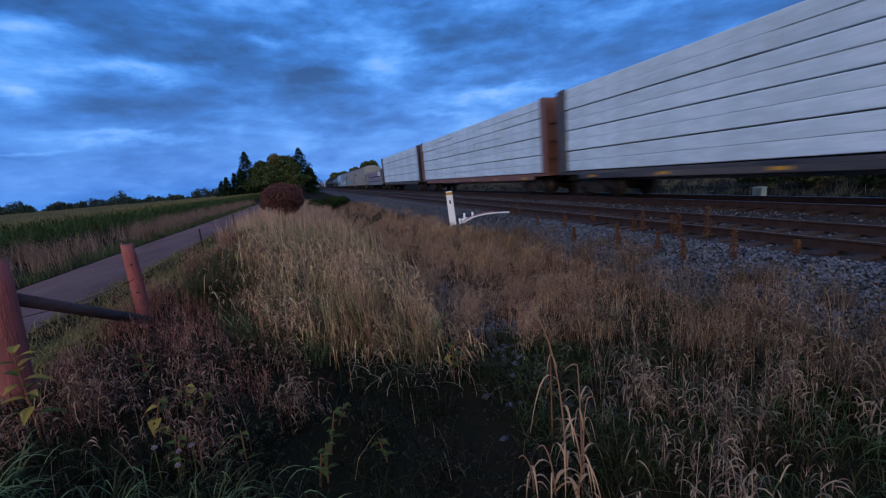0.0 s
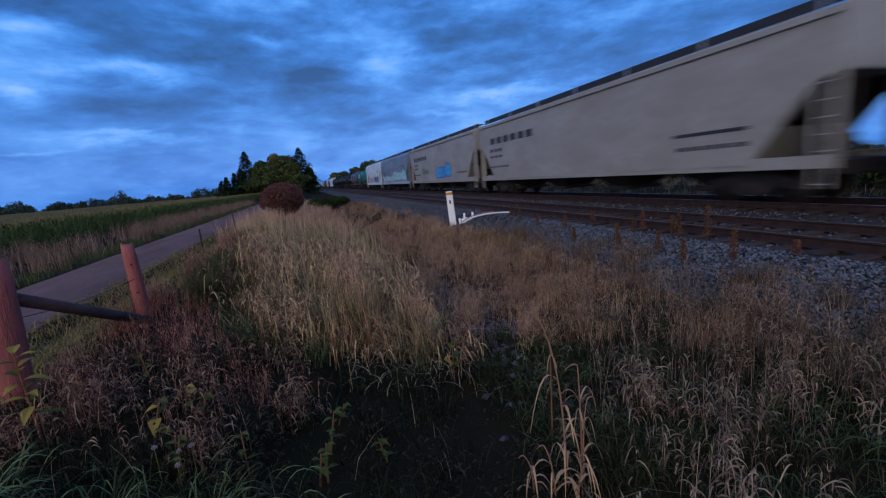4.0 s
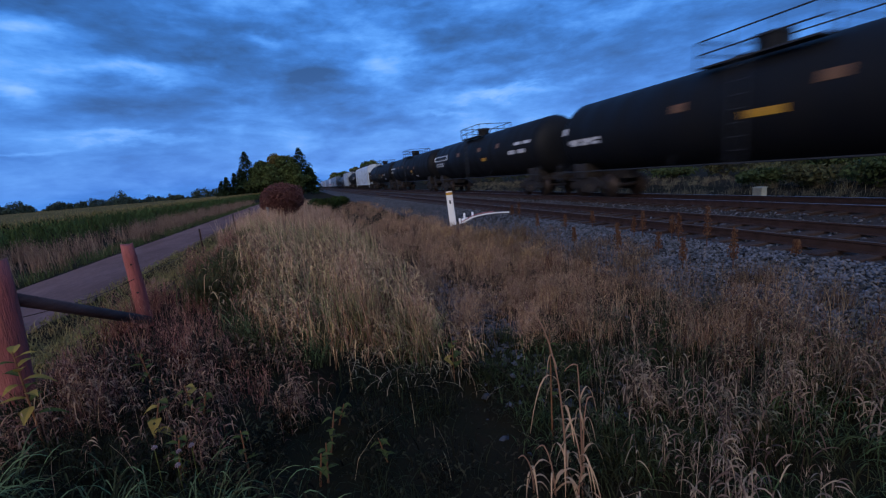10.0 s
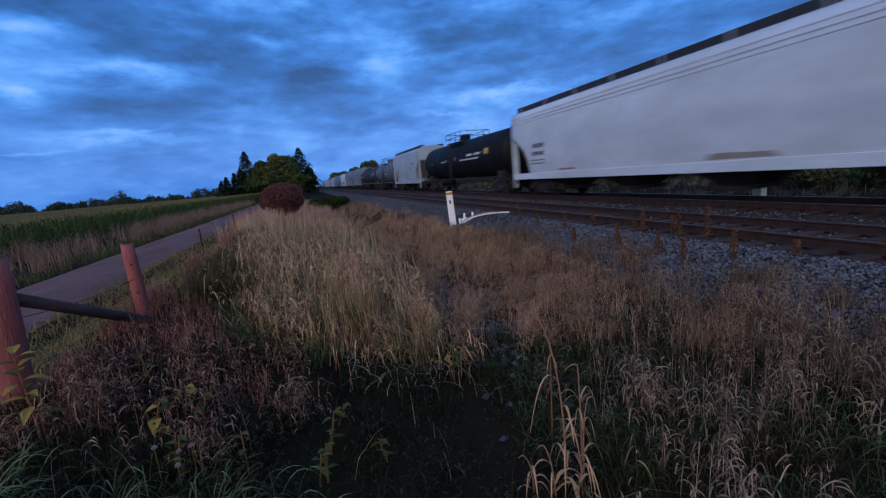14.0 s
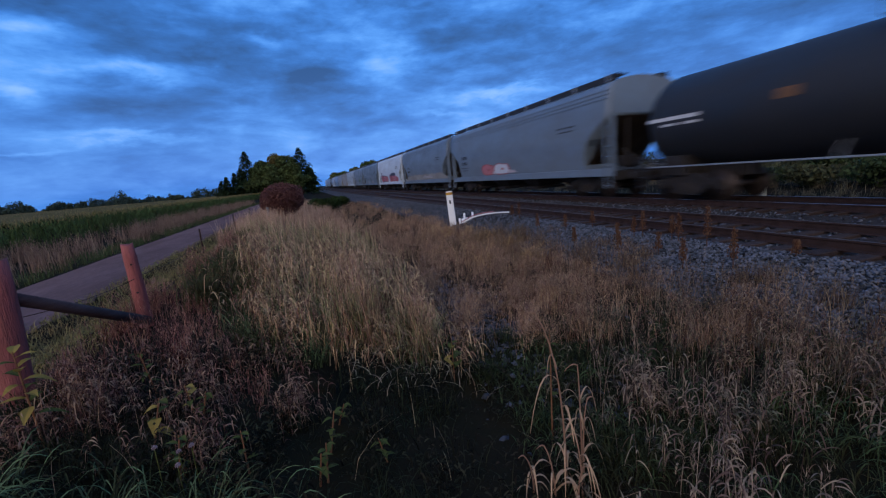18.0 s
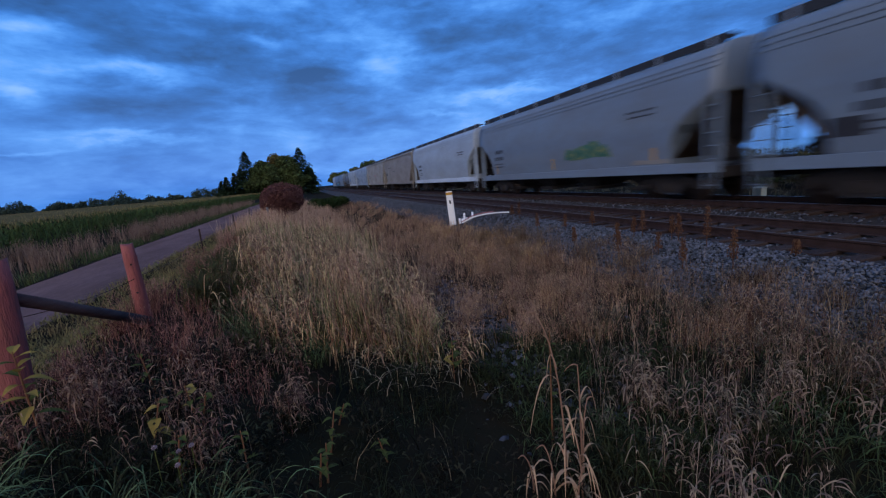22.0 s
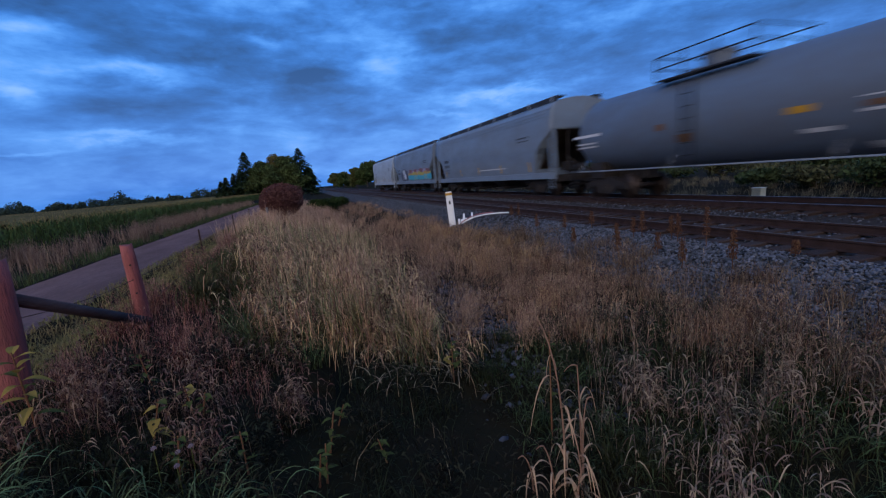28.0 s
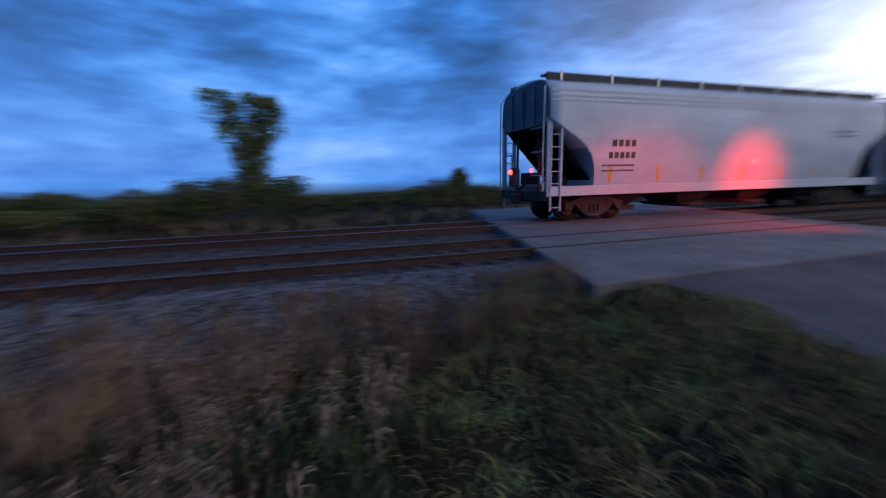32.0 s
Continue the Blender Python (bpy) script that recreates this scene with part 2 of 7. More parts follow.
def rail_profile(x):
    p = [(-0.07, -0.17), (0.07, -0.17), (0.07, -0.155), (0.012, -0.135), (0.012, -0.045), (0.036, -0.03), (0.036, -0.004), (-0.036, -0.004), (-0.036, -0.03), (-0.012, -0.045), (-0.012, -0.135), (-0.07, -0.155)]
    return [(x + a, b) for a, b in p]


def make_track(cx, label, head):
    track = thing("railway_track", label, "railway track", (cx, 0, 0), "the two railway tracks")
    for s in (-0.755, 0.755):
        rail = part("rail", prism(bmesh.new(), rail_profile(s), RAIL_Y0, RAIL_Y1, "y"), RAIL_RUST, track, "rust-brown steel rail")
        part("rail_head", box(bmesh.new(), s - 0.03, s + 0.03, RAIL_Y0, RAIL_Y1, -0.003, 0.0), head, rail, "worn running surface")
    return track


NEAR_TRACK = make_track(TRACKS[0], "empty rusty near track on weathered ties", RAIL_DULL)
FAR_TRACK = make_track(TRACKS[1], "far track that carries the freight train", RAIL_TOP)


# ---- ballast, ties, lane and crossing ----
BALLAST = material("grey_ballast_stone", (0.095, 0.104, 0.12), 0.7, vary=0.4, scale=6, fine=50, bump=0.3, island=0.95, spec=0.3)
BALLAST_BED = material("ballast_bed", (0.045, 0.04, 0.04), 0.95, vary=0.6, scale=4, fine=16, bump=1.0, tint=(0.022, 0.018, 0.018))
GRAVEL = material("packed_lane_gravel", (0.19, 0.112, 0.10), 0.95, vary=0.5, scale=0.9, fine=14, bump=0.7, tint=(0.11, 0.064, 0.056), stretch=(1, 0.35, 1), spec=0.05)
ASPHALT = material("worn_asphalt", (0.115, 0.108, 0.108), 0.75, vary=0.3, scale=0.8, fine=30, bump=0.3)


def ballast_height(x):
    """The stone bed: tops between the ties, a shoulder on both sides."""
    return np.interp(x, [5.15, 5.7, 6.3, 6.75, 7.05, 9.75, 10.2, 10.75, 11.2, 14.15, 14.55, 15.4, 16.4], [-0.66, -0.50, -0.36, -0.22, -0.19, -0.19, -0.27, -0.27, -0.19, -0.19, -0.22, -0.5, -0.8])


def make_bed():
    xs = np.concatenate([np.linspace(5.15, 7.05, 10), np.linspace(7.5, 13.9, 15), np.linspace(14.15, 16.4, 7)])
    ys = np.concatenate([np.arange(-260, -20, 20.0), np.arange(-20, 60, 0.5), np.arange(60, 900, 20.0)])
    gx, gy = np.meshgrid(xs, ys)
    v = np.stack([gx, gy, ballast_height(gx) - 0.03 + np.random.default_rng(2).normal(0, 0.012, gx.shape)], -1).reshape(-1, 3)
    m = len(xs)
    i = (np.arange(len(ys) - 1)[:, None] * m + np.arange(m - 1)[None]).ravel()
    tagged(new("track_bed", big_mesh("track_bed", v, np.stack([i, i + 1, i + m + 1, i + m], 1), BALLAST_BED)), "dark bed of crushed stone under both tracks", "track bed", kind="structure")


OCTA = np.array([(1, 0, 0), (-1, 0, 0), (0, 1, 0), (0, -1, 0), (0, 0, 1), (0, 0, -1), (0.7, 0.7, 0.3), (-0.7, -0.6, 0.4)], float)
OCTA_F = np.array([(0, 6, 4), (6, 2, 4), (2, 1, 4), (1, 7, 4), (7, 3, 4), (3, 0, 4), (6, 0, 5), (2, 6, 5), (1, 2, 5), (7, 1, 5), (3, 7, 5), (0, 3, 5)])


def stones(name, x, y, z, size, rng, mat):
    n = len(x)
    shape = OCTA[None] * (1 + rng.uniform(-0.35, 0.35, (n, 8, 3)))
    a = rng.uniform(0, 6.28, n)
    c, s = np.cos(a)[:, None], np.sin(a)[:, None]
    px, py = shape[:, :, 0] * c - shape[:, :, 1] * s, shape[:, :, 0] * s + shape[:, :, 1] * c
    tilt = rng.uniform(-0.6, 0.6, n)[:, None]
    pz = shape[:, :, 2] * 0.75 + px * tilt * 0.6
    v = np.stack([x[:, None] + px * size[:, None], y[:, None] + py * size[:, None], z[:, None] + pz * size[:, None]], -1)
    f = (np.arange(n)[:, None, None] * 8 + OCTA_F[None]).reshape(-1, 3)
    return big_mesh(name, v.reshape(-1, 3), f, mat)


def make_ballast():
    rng = np.random.default_rng(7)
    xs, ys = [], []
    for x0, x1, y0, y1, n in ((5.2, 7.05, -3.1, 12, 44000), (5.2, 7.05, 12, 45, 17000), (7.05, 9.7, -3.1, 30, 9000), (9.7, 11.25, -3.6, 40, 7000), (11.3, 13.9, -4.0, 40, 3000), (14.1, 16.2, -5.0, 45, 2500), (5.3, 14.4, -40, -14.5, 2500), (5.3, 10.2, 45, 90, 5000)):
        xs.append(rng.uniform(x0, x1, n)), ys.append(rng.uniform(y0, y1, n))
    x, y = np.concatenate(xs), np.concatenate(ys)
    size = rng.uniform(0.013, 0.038, len(x))
    keep = ~((((x > 7.05) & (x < 9.65)) | ((x > 11.3) & (x < 13.9))) & (np.abs((y / 0.52) % 1 - 0.5) < 0.26))
    x, y, size = x[keep], y[keep], size[keep]
    z = ballast_height(x) - 0.005 + rng.uniform(-0.01, 0.02, len(x))
    tagged(new("ballast", stones("ballast", x, y, z, size, rng, BALLAST)), "blue-grey crushed stone ballast along the tracks", "ballast", kind="stuff")
    # spilled stones in the ditch, slightly darker than the ballast
    n = 260
    x = np.concatenate([rng.uniform(1.2, 5.4, n), rng.normal(2.4, 0.3, 900)])
    y = np.concatenate([rng.uniform(3.0, 12, n), rng.normal(5.8, 1.5, 900)])
    size = rng.uniform(0.02, 0.06, len(x))
    tagged(new("loose_stones", stones("loose_stones", x, y, height(x, y) + 0.01, size, rng, material("dark_ditch_stone", (0.085, 0.09, 0.108), 0.8, vary=0.4, scale=6, fine=40, bump=0.3, island=0.6))), "loose grey stones scattered in the ditch", "stones", kind="stuff")


def make_ties():
    rng = random.Random(3)
    me = cached_tie()
    for track in (NEAR_TRACK, FAR_TRACK):
        for k in range(130):
            y = -16 + 0.52 * (k + 0.5)
            if -15.8 < y < (-3.5 if track is NEAR_TRACK else -4.7):
                continue
            ob = new("tie", me)
            ob.parent = track
            ob.location = (rng.uniform(-0.04, 0.04), y + rng.uniform(-0.02, 0.02), rng.uniform(-0.008, 0.004))
            ob.rotation_euler = (0, 0, rng.uniform(-0.012, 0.012))
        v, f = [], []
        base = [(-1.3, -0.115, -0.34), (1.3, -0.115, -0.34), (1.3, 0.115, -0.34), (-1.3, 0.115, -0.34), (-1.3, -0.115, -0.165), (1.3, -0.115, -0.165), (1.3, 0.115, -0.165), (-1.3, 0.115, -0.165)]
        far = [51.86 + 0.52 * k for k in range(560)] + [-16 - 0.52 * k for k in range(1, 160)]
        for y in far:
            i = len(v)
            v += [(p[0], p[1] + y, p[2]) for p in base]
            f += [(i + 4, i + 5, i + 6, i + 7), (i, i + 1, i + 5, i + 4), (i + 1, i + 2, i + 6, i + 5), (i + 2, i + 3, i + 7, i + 6), (i + 3, i, i + 4, i + 7)]
        ob = part("far_ties", mesh_from("far_ties", v, f, TIE), TIE, track, "row of weathered wooden ties")
        ob["kind"] = "stuff"


def cached_tie():
    bm = bmesh.new()
    box(bm, -1.3, 1.3, -0.115, 0.115, -0.34, -0.165, 0.012)
    me = bpy.data.meshes.new("tie")
    bm.to_mesh(me)
    bm.free()
    me.materials.append(TIE)
    return me


def make_lane():
    xs = np.array([-7.05, -6.6, -6.2, -5.9, -5.55, -5.2, -4.9, -4.5, -4.1])
    prof = np.array([-0.42, -0.26, -0.27, -0.25, -0.21, -0.24, -0.27, -0.25, -0.40])
    ys = np.concatenate([np.arange(-60, -6, 6.0), np.arange(-6, 60, 0.8), np.arange(60, 118, 4.0)])
    rng = np.random.default_rng(5)
    gx, gy = np.meshgrid(xs, ys)
    bend = -0.0016 * np.maximum(gy - 80, 0) ** 2
    gz = np.tile(prof, (len(ys), 1)) + rng.normal(0, 0.006, gx.shape)
    v = np.stack([gx + bend + rng.normal(0, 0.03, gx.shape) * ((gx < -6.9) | (gx > -4.2)), gy, gz], -1).reshape(-1, 3)
    m = len(xs)
    i = (np.arange(len(ys) - 1)[:, None] * m + np.arange(m - 1)[None]).ravel()
    tagged(new("farm_lane", big_mesh("farm_lane", v, np.stack([i, i + 1, i + m + 1, i + m], 1), GRAVEL)), "single-track gravel farm lane with faint wheel ruts", "lane", kind="structure")


def make_crossing():
    """The paved level crossing: slabs between the rails, aprons on both sides."""
    road = thing("level_crossing", "grey asphalt level crossing with rail gaps", "crossing", (0, 0, 0), "", "structure")
    y0, y1 = -12.4, -2.1
    for a, b, name in ((4.6, 7.50, "apron"), (7.69, 9.01, "panel"), (9.20, 11.75, "panel"), (11.94, 13.26, "panel"), (13.45, 18.5, "apron")):
        for k in range(4):
            p, q = y0 + (y1 - y0) * k / 4, y0 + (y1 - y0) * (k + 1) / 4 - 0.015
            bm = box(bmesh.new(), a, b, p, q, -0.34, -0.012, 0.012)
            bmesh.ops.transform(bm, verts=bm.verts, matrix=Matrix.Translation((0, 0.855, 0)) @ Matrix(((1, 0, 0, 0), (-0.27, 1, 0, 0), (0, 0, 1, 0), (0, 0, 0, 1))))
            part(name, bm, ASPHALT, road)
    rng = random.Random(8)
    bm = bmesh.new()
    # the approach road, with a ragged edge, runs down from the tracks
    left = [(5.2, -3.6), (4.56, -3.9), (3.8, -4.05), (3.0, -4.0), (2.1, -3.65), (1.2, -3.3), (0.0, -3.2), (-1.5, -3.4), (-4, -3.4)]
    top = []
    for x, y in left:
        top.append((x, y + rng.uniform(-0.08, 0.08)))
    rows = []
    for x, y in top:
        z = float(np.interp(x, [-4, 3, 4.7, 5.2], [-0.19, -0.15, -0.035, -0.03]))
        rows.append([bm.verts.new((x, y - d + rng.uniform(-0.05, 0.05), float(height(x, y - d)) - 0.05 if d < 0 else z - (0.03 if d == 0 else 0))) for d in (-0.3, 0, 0.55, 1.5, 4, 9.5)])
    for r0, r1 in zip(rows, rows[1:]):
        for k in range(5):
            bm.faces.new((r0[k], r0[k + 1], r1[k + 1], r1[k]))
    bmesh.ops.recalc_face_normals(bm, faces=bm.faces)
    for f in bm.faces:
        if f.normal.z < 0:
            f.normal_flip()
    me = bpy.data.meshes.new("road")
    bm.to_mesh(me)
    bm.free()
    me.materials.append(material("dusty_road_gravel", (0.115, 0.096, 0.094), 0.95, vary=0.45, scale=0.8, fine=20, bump=0.8, tint=(0.06, 0.05, 0.05), spec=0.05))
    tagged(new("road", me), "rough grey gravel road up to the crossing", "road", kind="structure")


make_bed()
make_ballast()
make_lane()
make_crossing()


# ---- grass and weeds ----
def blades(x, y, z, h, bend, width, rng, segs=3, az=None):
    """Curved tapering strips: arrays of verts and quads."""
    n = len(x)
    az = rng.uniform(0, 2 * np.pi, n) if az is None else az
    dx, dy = np.cos(az), np.sin(az)
    twist = rng.uniform(-0.7, 0.7, n)
    sx, sy = -np.sin(az + twist), np.cos(az + twist)
    out = []
    for k in range(segs + 1):
        s = k / segs
        r = bend * h * s ** 2
        up = h * (s - 0.55 * np.minimum(bend, 1.5) * s ** 3 * 0.8)
        w = width * (1 - s * 0.92) * (0.6 + 0.4 * min(1, 4 * s))
        c = np.stack([x + dx * r, y + dy * r, z + up], -1)
        e = np.stack([sx * w / 2, sy * w / 2, np.zeros(n)], -1)
        out += [c - e, c + e]
    v = np.stack(out, 1).reshape(-1, 3)
    m = 2 * (segs + 1)
    q = np.array([(2 * k, 2 * k + 1, 2 * k + 3, 2 * k + 2) for k in range(segs)])
    return v, (np.arange(n)[:, None, None] * m + q[None]).reshape(-1, 4)


def arcs(x, y, z, length, rise, fall, width, rng, segs=5, az=None):
    """Leaf blades that rise from the stalk, arch over and hang down at the tip."""
    n = len(x)
    az = rng.uniform(0, 2 * np.pi, n) if az is None else az
    dx, dy = np.cos(az), np.sin(az)
    out = []
    for k in range(segs + 1):
        s = k / segs
        c = np.stack([x + dx * length * 0.72 * s, y + dy * length * 0.72 * s, z + length * (rise * s - fall * s * s)], -1)
        w = width * (1 - s) ** 0.55 * (0.55 + 0.45 * min(1, 3 * s)) + 0.0008
        e = np.stack([-dy * w / 2, dx * w / 2, 0.25 * w], -1)
        out += [c - e, c + e]
    v = np.stack(out, 1).reshape(-1, 3)
    m = 2 * (segs + 1)
    q = np.array([(2 * k, 2 * k + 1, 2 * k + 3, 2 * k + 2) for k in range(segs)])
    return v, (np.arange(n)[:, None, None] * m + q[None]).reshape(-1, 4)


def leafed(x, y, z, h, per, rng, low=0.12, long=(0.10, 0.24), wide=(0.008, 0.015), bend=(0.02, 0.25)):
    """Grass culms with drooping leaves set one above the other on both sides."""
    k = len(x)
    az, b = rng.uniform(0, 2 * np.pi, k), rng.uniform(*bend, k)
    i = np.repeat(np.arange(k), per)
    s = low + (0.97 - low) * (np.tile(np.arange(per), k) + rng.uniform(0, 1, len(i))) / per
    r = b[i] * h[i] * s ** 2
    up = h[i] * (s - 0.44 * b[i] * s ** 3)
    la = az[i] + np.pi * (np.tile(np.arange(per), k) % 2) + rng.normal(0, 0.9, len(i))
    ln = rng.uniform(*long, len(i)) * (1.1 - 0.35 * s)
    return [blades(x, y, z, h, b, np.full(k, 0.007), rng, 3, az),
            arcs(x[i] + np.cos(az[i]) * r, y[i] + np.sin(az[i]) * r, z[i] + up, ln, rng.uniform(0.5, 1.3, len(i)), rng.uniform(0.7, 1.7, len(i)), rng.uniform(*wide, len(i)), rng, 5, la)]


def join(pieces):
    vs, fs, o = [], [], 0
    for v, f in pieces:
        vs.append(v), fs.append(f + o)
        o += len(v)
    return np.concatenate(vs), np.concatenate(fs)


def stuff(name, label, category, pieces, mat):
    v, f = join(pieces)
    return tagged(new(name, big_mesh(name, v, f, mat)), label, category, kind="stuff")


def scatter(rng, n, x0, x1, y0, y1, clump=0.0, keep=None):
    x, y = rng.uniform(x0, x1, n), rng.uniform(y0, y1, n)
    if clump:
        k = max(4, int((x1 - x0) * (y1 - y0) * clump))
        cx, cy = rng.uniform(x0, x1, k), rng.uniform(y0, y1, k)
        i = rng.integers(0, k, n)
        pull = rng.random(n) < 0.75
        x, y = np.where(pull, cx[i] + rng.normal(0, 0.10, n), x), np.where(pull, cy[i] + rng.normal(0, 0.10, n), y)
    if keep is not None:
        ok = keep(x, y)
        x, y = x[ok], y[ok]
    return x, y


def leafy(name, a, b, amount=0.45, rough=0.75):
    a, b = [(c[0] * 1.24, c[1] * 1.23, c[2] * 0.98) for c in (a, b)]
    m = material(name, a, rough, vary=0.45, scale=1.1, fine=7, tint=b, island=amount, spec=0.06)
    nt = m.node_tree
    bsdf, out = nt.nodes["Principled BSDF"], nt.nodes["Material Output"]
    thin, both = nt.nodes.new("ShaderNodeBsdfTranslucent"), nt.nodes.new("ShaderNodeMixShader")
    both.inputs[0].default_value = 0.3
    nt.links.new(bsdf.inputs["Base Color"].links[0].from_socket, thin.inputs[0])
    nt.links.new(bsdf.outputs[0], both.inputs[1])
    nt.links.new(thin.outputs[0], both.inputs[2])
    nt.links.new(both.outputs[0], out.inputs[0])
    return m


def plumes(x, y, z, rng, n_each, length, spread, width):
    """Loose seed heads: short fine strips round the top of a stalk."""
    k = len(x)
    i = np.repeat(np.arange(k), n_each)
    u = rng.random(len(i))
    return blades(x[i] + rng.normal(0, spread, len(i)), y[i] + rng.normal(0, spread, len(i)), z[i] - u * length, length * rng.uniform(0.25, 0.5, len(i)), rng.uniform(0.2, 0.9, len(i)), np.full(len(i), width), rng, 1)


def make_grass():
    rng = np.random.default_rng(11)
    ground = lambda x, y: height(x, y) - 0.01
    U = rng.uniform
    # reed grass: green stems below, straw-coloured tops
    def reed_zone(x, y):
        return (x > -0.55 - 0.095 * y + 0.22 * np.sin(y * 3) + 0.12 * np.sin(y * 7.1)) & (x < 1.5 + 0.045 * (y - 5) - 0.5 * np.maximum(5.2 - y, 0)) & (y > 4.6 + 0.35 * np.sin(x * 4) + 0.5 * np.clip(0.5 - x, 0, 1))
    x, y = scatter(rng, 25000, -2.2, 2.4, 4.4, 17, 3.5, reed_zone)
    thin = rng.random(len(x)) < np.clip(0.55 + (x + 0.55 + 0.095 * y) * 0.7, 0.25, 1) * (0.62 + 0.38 * np.sin(x * 5.1 + 0.8 * y) * np.sin(y * 2.2 - x))
    fx, fy = scatter(rng, 5000, 0.1, 1.6, 4.6, 7.5, 3.5, reed_zone)
    x, y = np.concatenate([x[thin], fx]), np.concatenate([y[thin], fy])
    n = len(x)
    h = U(0.6, 1.3, n) * np.clip(0.6 + (y - 4.4) * 0.28, 0, 1)
    az = rng.normal(2.6, 1.6, n)
    h = h * (0.84 + 0.22 * np.sin(x * 2.3 + 1.0) * np.sin(y * 1.3 + 0.4) + 0.14 * np.sin(x * 6.7) * np.sin(y * 4.1))
    green = leafy("green_reed_leaf", (0.19, 0.195, 0.105), (0.19, 0.15, 0.095), 0.9)
    straw = leafy("straw_reed_leaf", (0.52, 0.315, 0.255), (0.26, 0.15, 0.12), 0.95)
    pick = rng.random(n) < 0.66
    stuff("reed_grass", "green stems of tall reed grass in the ditch", "grass", [blades(x[pick], y[pick], ground(x, y)[pick], h[pick] * 0.9, U(0.05, 0.6, n)[pick], U(0.009, 0.021, n)[pick], rng, 3, az[pick])], green)
    pick = ~pick
    x, y, h, az = x[pick], y[pick], h[pick], az[pick]
    n = len(x)
    t = rng.random(n) < 0.32
    dead = [blades(x, y, ground(x, y), h, np.where(rng.random(n) < 0.25, U(0.6, 1.6, n), U(0.03, 0.3, n)), U(0.007, 0.019, n), rng, 4, az)]
    stuff("reed_plumes", "hazy pinkish seed heads over the reeds", "grass", [plumes(x[t], y[t], (ground(x, y) + h * 1.04)[t], rng, 9, 0.24, 0.014, 0.006)], leafy("reed_plume", (0.56, 0.34, 0.28), (0.38, 0.225, 0.185), 0.6))
    stuff("dry_reed_grass", "straw-coloured tall reed grass with seed heads", "grass", dead, straw)
    # drooping bleached leaves at the near edge of the reeds
    x, y = scatter(rng, 13000, -1.6, 1.7, 4.4, 9.0, 3.0, reed_zone)
    n = len(x)
    z = ground(x, y) + rng.uniform(0.0, 1.0, n) ** 1.2 * np.clip(0.35 + (y - 4.5) * 0.4, 0.25, 1.0)
    stuff("bleached_reed_leaves", "bleached drooping reed leaves", "grass", [arcs(x, y, z, U(0.10, 0.24, n), U(0.4, 1.1, n), U(1.0, 2.0, n), U(0.009, 0.017, n), rng, 5)], leafy("bleached_leaf", (0.46, 0.27, 0.20), (0.17, 0.115, 0.08), 0.9))
    x, y = scatter(rng, 620, 0.0, 1.6, 4.3, 5.6, 4.0)
    n = len(x)
    stuff("hanging_reed_leaves", "pale leaves hanging over the edge of the reeds", "grass", [arcs(x, y, ground(x, y) + U(0.1, 0.5, n), U(0.14, 0.28, n), U(0.2, 0.8, n), U(1.1, 2.0, n), U(0.008, 0.014, n), rng, 5)], bpy.data.materials["bleached_leaf"])
    # green blades and curled leaves at the foot of the reeds
    x, y = scatter(rng, 3600, -1.3, 1.7, 4.3, 7.0, 2.5, lambda x, y: reed_zone(x, y - 0.3) | reed_zone(x, y + 0.25))
    n = len(x)
    stuff("reed_skirt", "green arching blades at the foot of the reeds", "grass", [blades(x, y, ground(x, y), U(0.25, 0.62, n), U(0.3, 1.3, n), U(0.009, 0.017, n), rng, 4)], leafy("reed_skirt_leaf", (0.055, 0.085, 0.042), (0.09, 0.085, 0.045), 0.8))
    x, y = scatter(rng, 90, 0.2, 1.5, 3.5, 4.7)
    stuff("fallen_reed_leaves", "pale curled leaves over the dark ditch", "grass", [blades(x, y, ground(x, y) + U(0.1, 0.3, len(x)), U(0.10, 0.22, len(x)), U(1.0, 2.0, len(x)), U(0.009, 0.016, len(x)), rng, 4)], leafy("fallen_leaf", (0.30, 0.24, 0.20), (0.16, 0.13, 0.10), 0.6))
    # reddish grass along the fence
    red = leafy("reddish_dry_grass", (0.25, 0.10, 0.09), (0.085, 0.04, 0.036), 0.85)
    x, y = scatter(rng, 30000, -2.6, -0.3, 3.3, 17, 3.0, lambda x, y: (x < -0.42 - 0.09 * y + 0.2 * np.sin(y * 2)) & (rng.random(len(x)) < np.clip((y - 3.6) / 1.2, 0.12, 1) * (0.6 + 0.4 * np.sin(x * 4 + y * 2.7))))
    n = len(x)
    h = U(0.18, 0.55, n) * np.clip((y - 2.4) * 0.5, 0.35, 1) * (0.85 + 0.3 * np.sin(x * 3) * np.sin(y * 1.7))
    t = rng.random(n) < 0.22
    stuff("red_fence_grass", "wine-red dry grass beside the fence posts", "grass", [blades(x, y, ground(x, y), h, U(0.1, 1.0, n), U(0.006, 0.012, n), rng, 3)], red)
    stuff("red_grass_heads", "fuzzy pinkish seed heads over the red grass", "grass", [plumes(x[t], y[t], (ground(x, y) + h * 0.97)[t], rng, 14, 0.16, 0.016, 0.006)], leafy("pinkish_seed_head", (0.36, 0.17, 0.16), (0.18, 0.085, 0.078), 0.7))
    x, y = scatter(rng, 620, -2.5, -0.3, 2.9, 5.2, 4.0)
    stuff("fence_foot_weeds", "brownish drooping weeds at the foot of the fence", "weeds", leafed(x, y, ground(x, y), U(0.18, 0.45, len(x)), 7, rng, 0.1, (0.06, 0.15), (0.007, 0.012)), leafy("brown_fence_weed", (0.25, 0.135, 0.12), (0.095, 0.064, 0.056), 0.9))
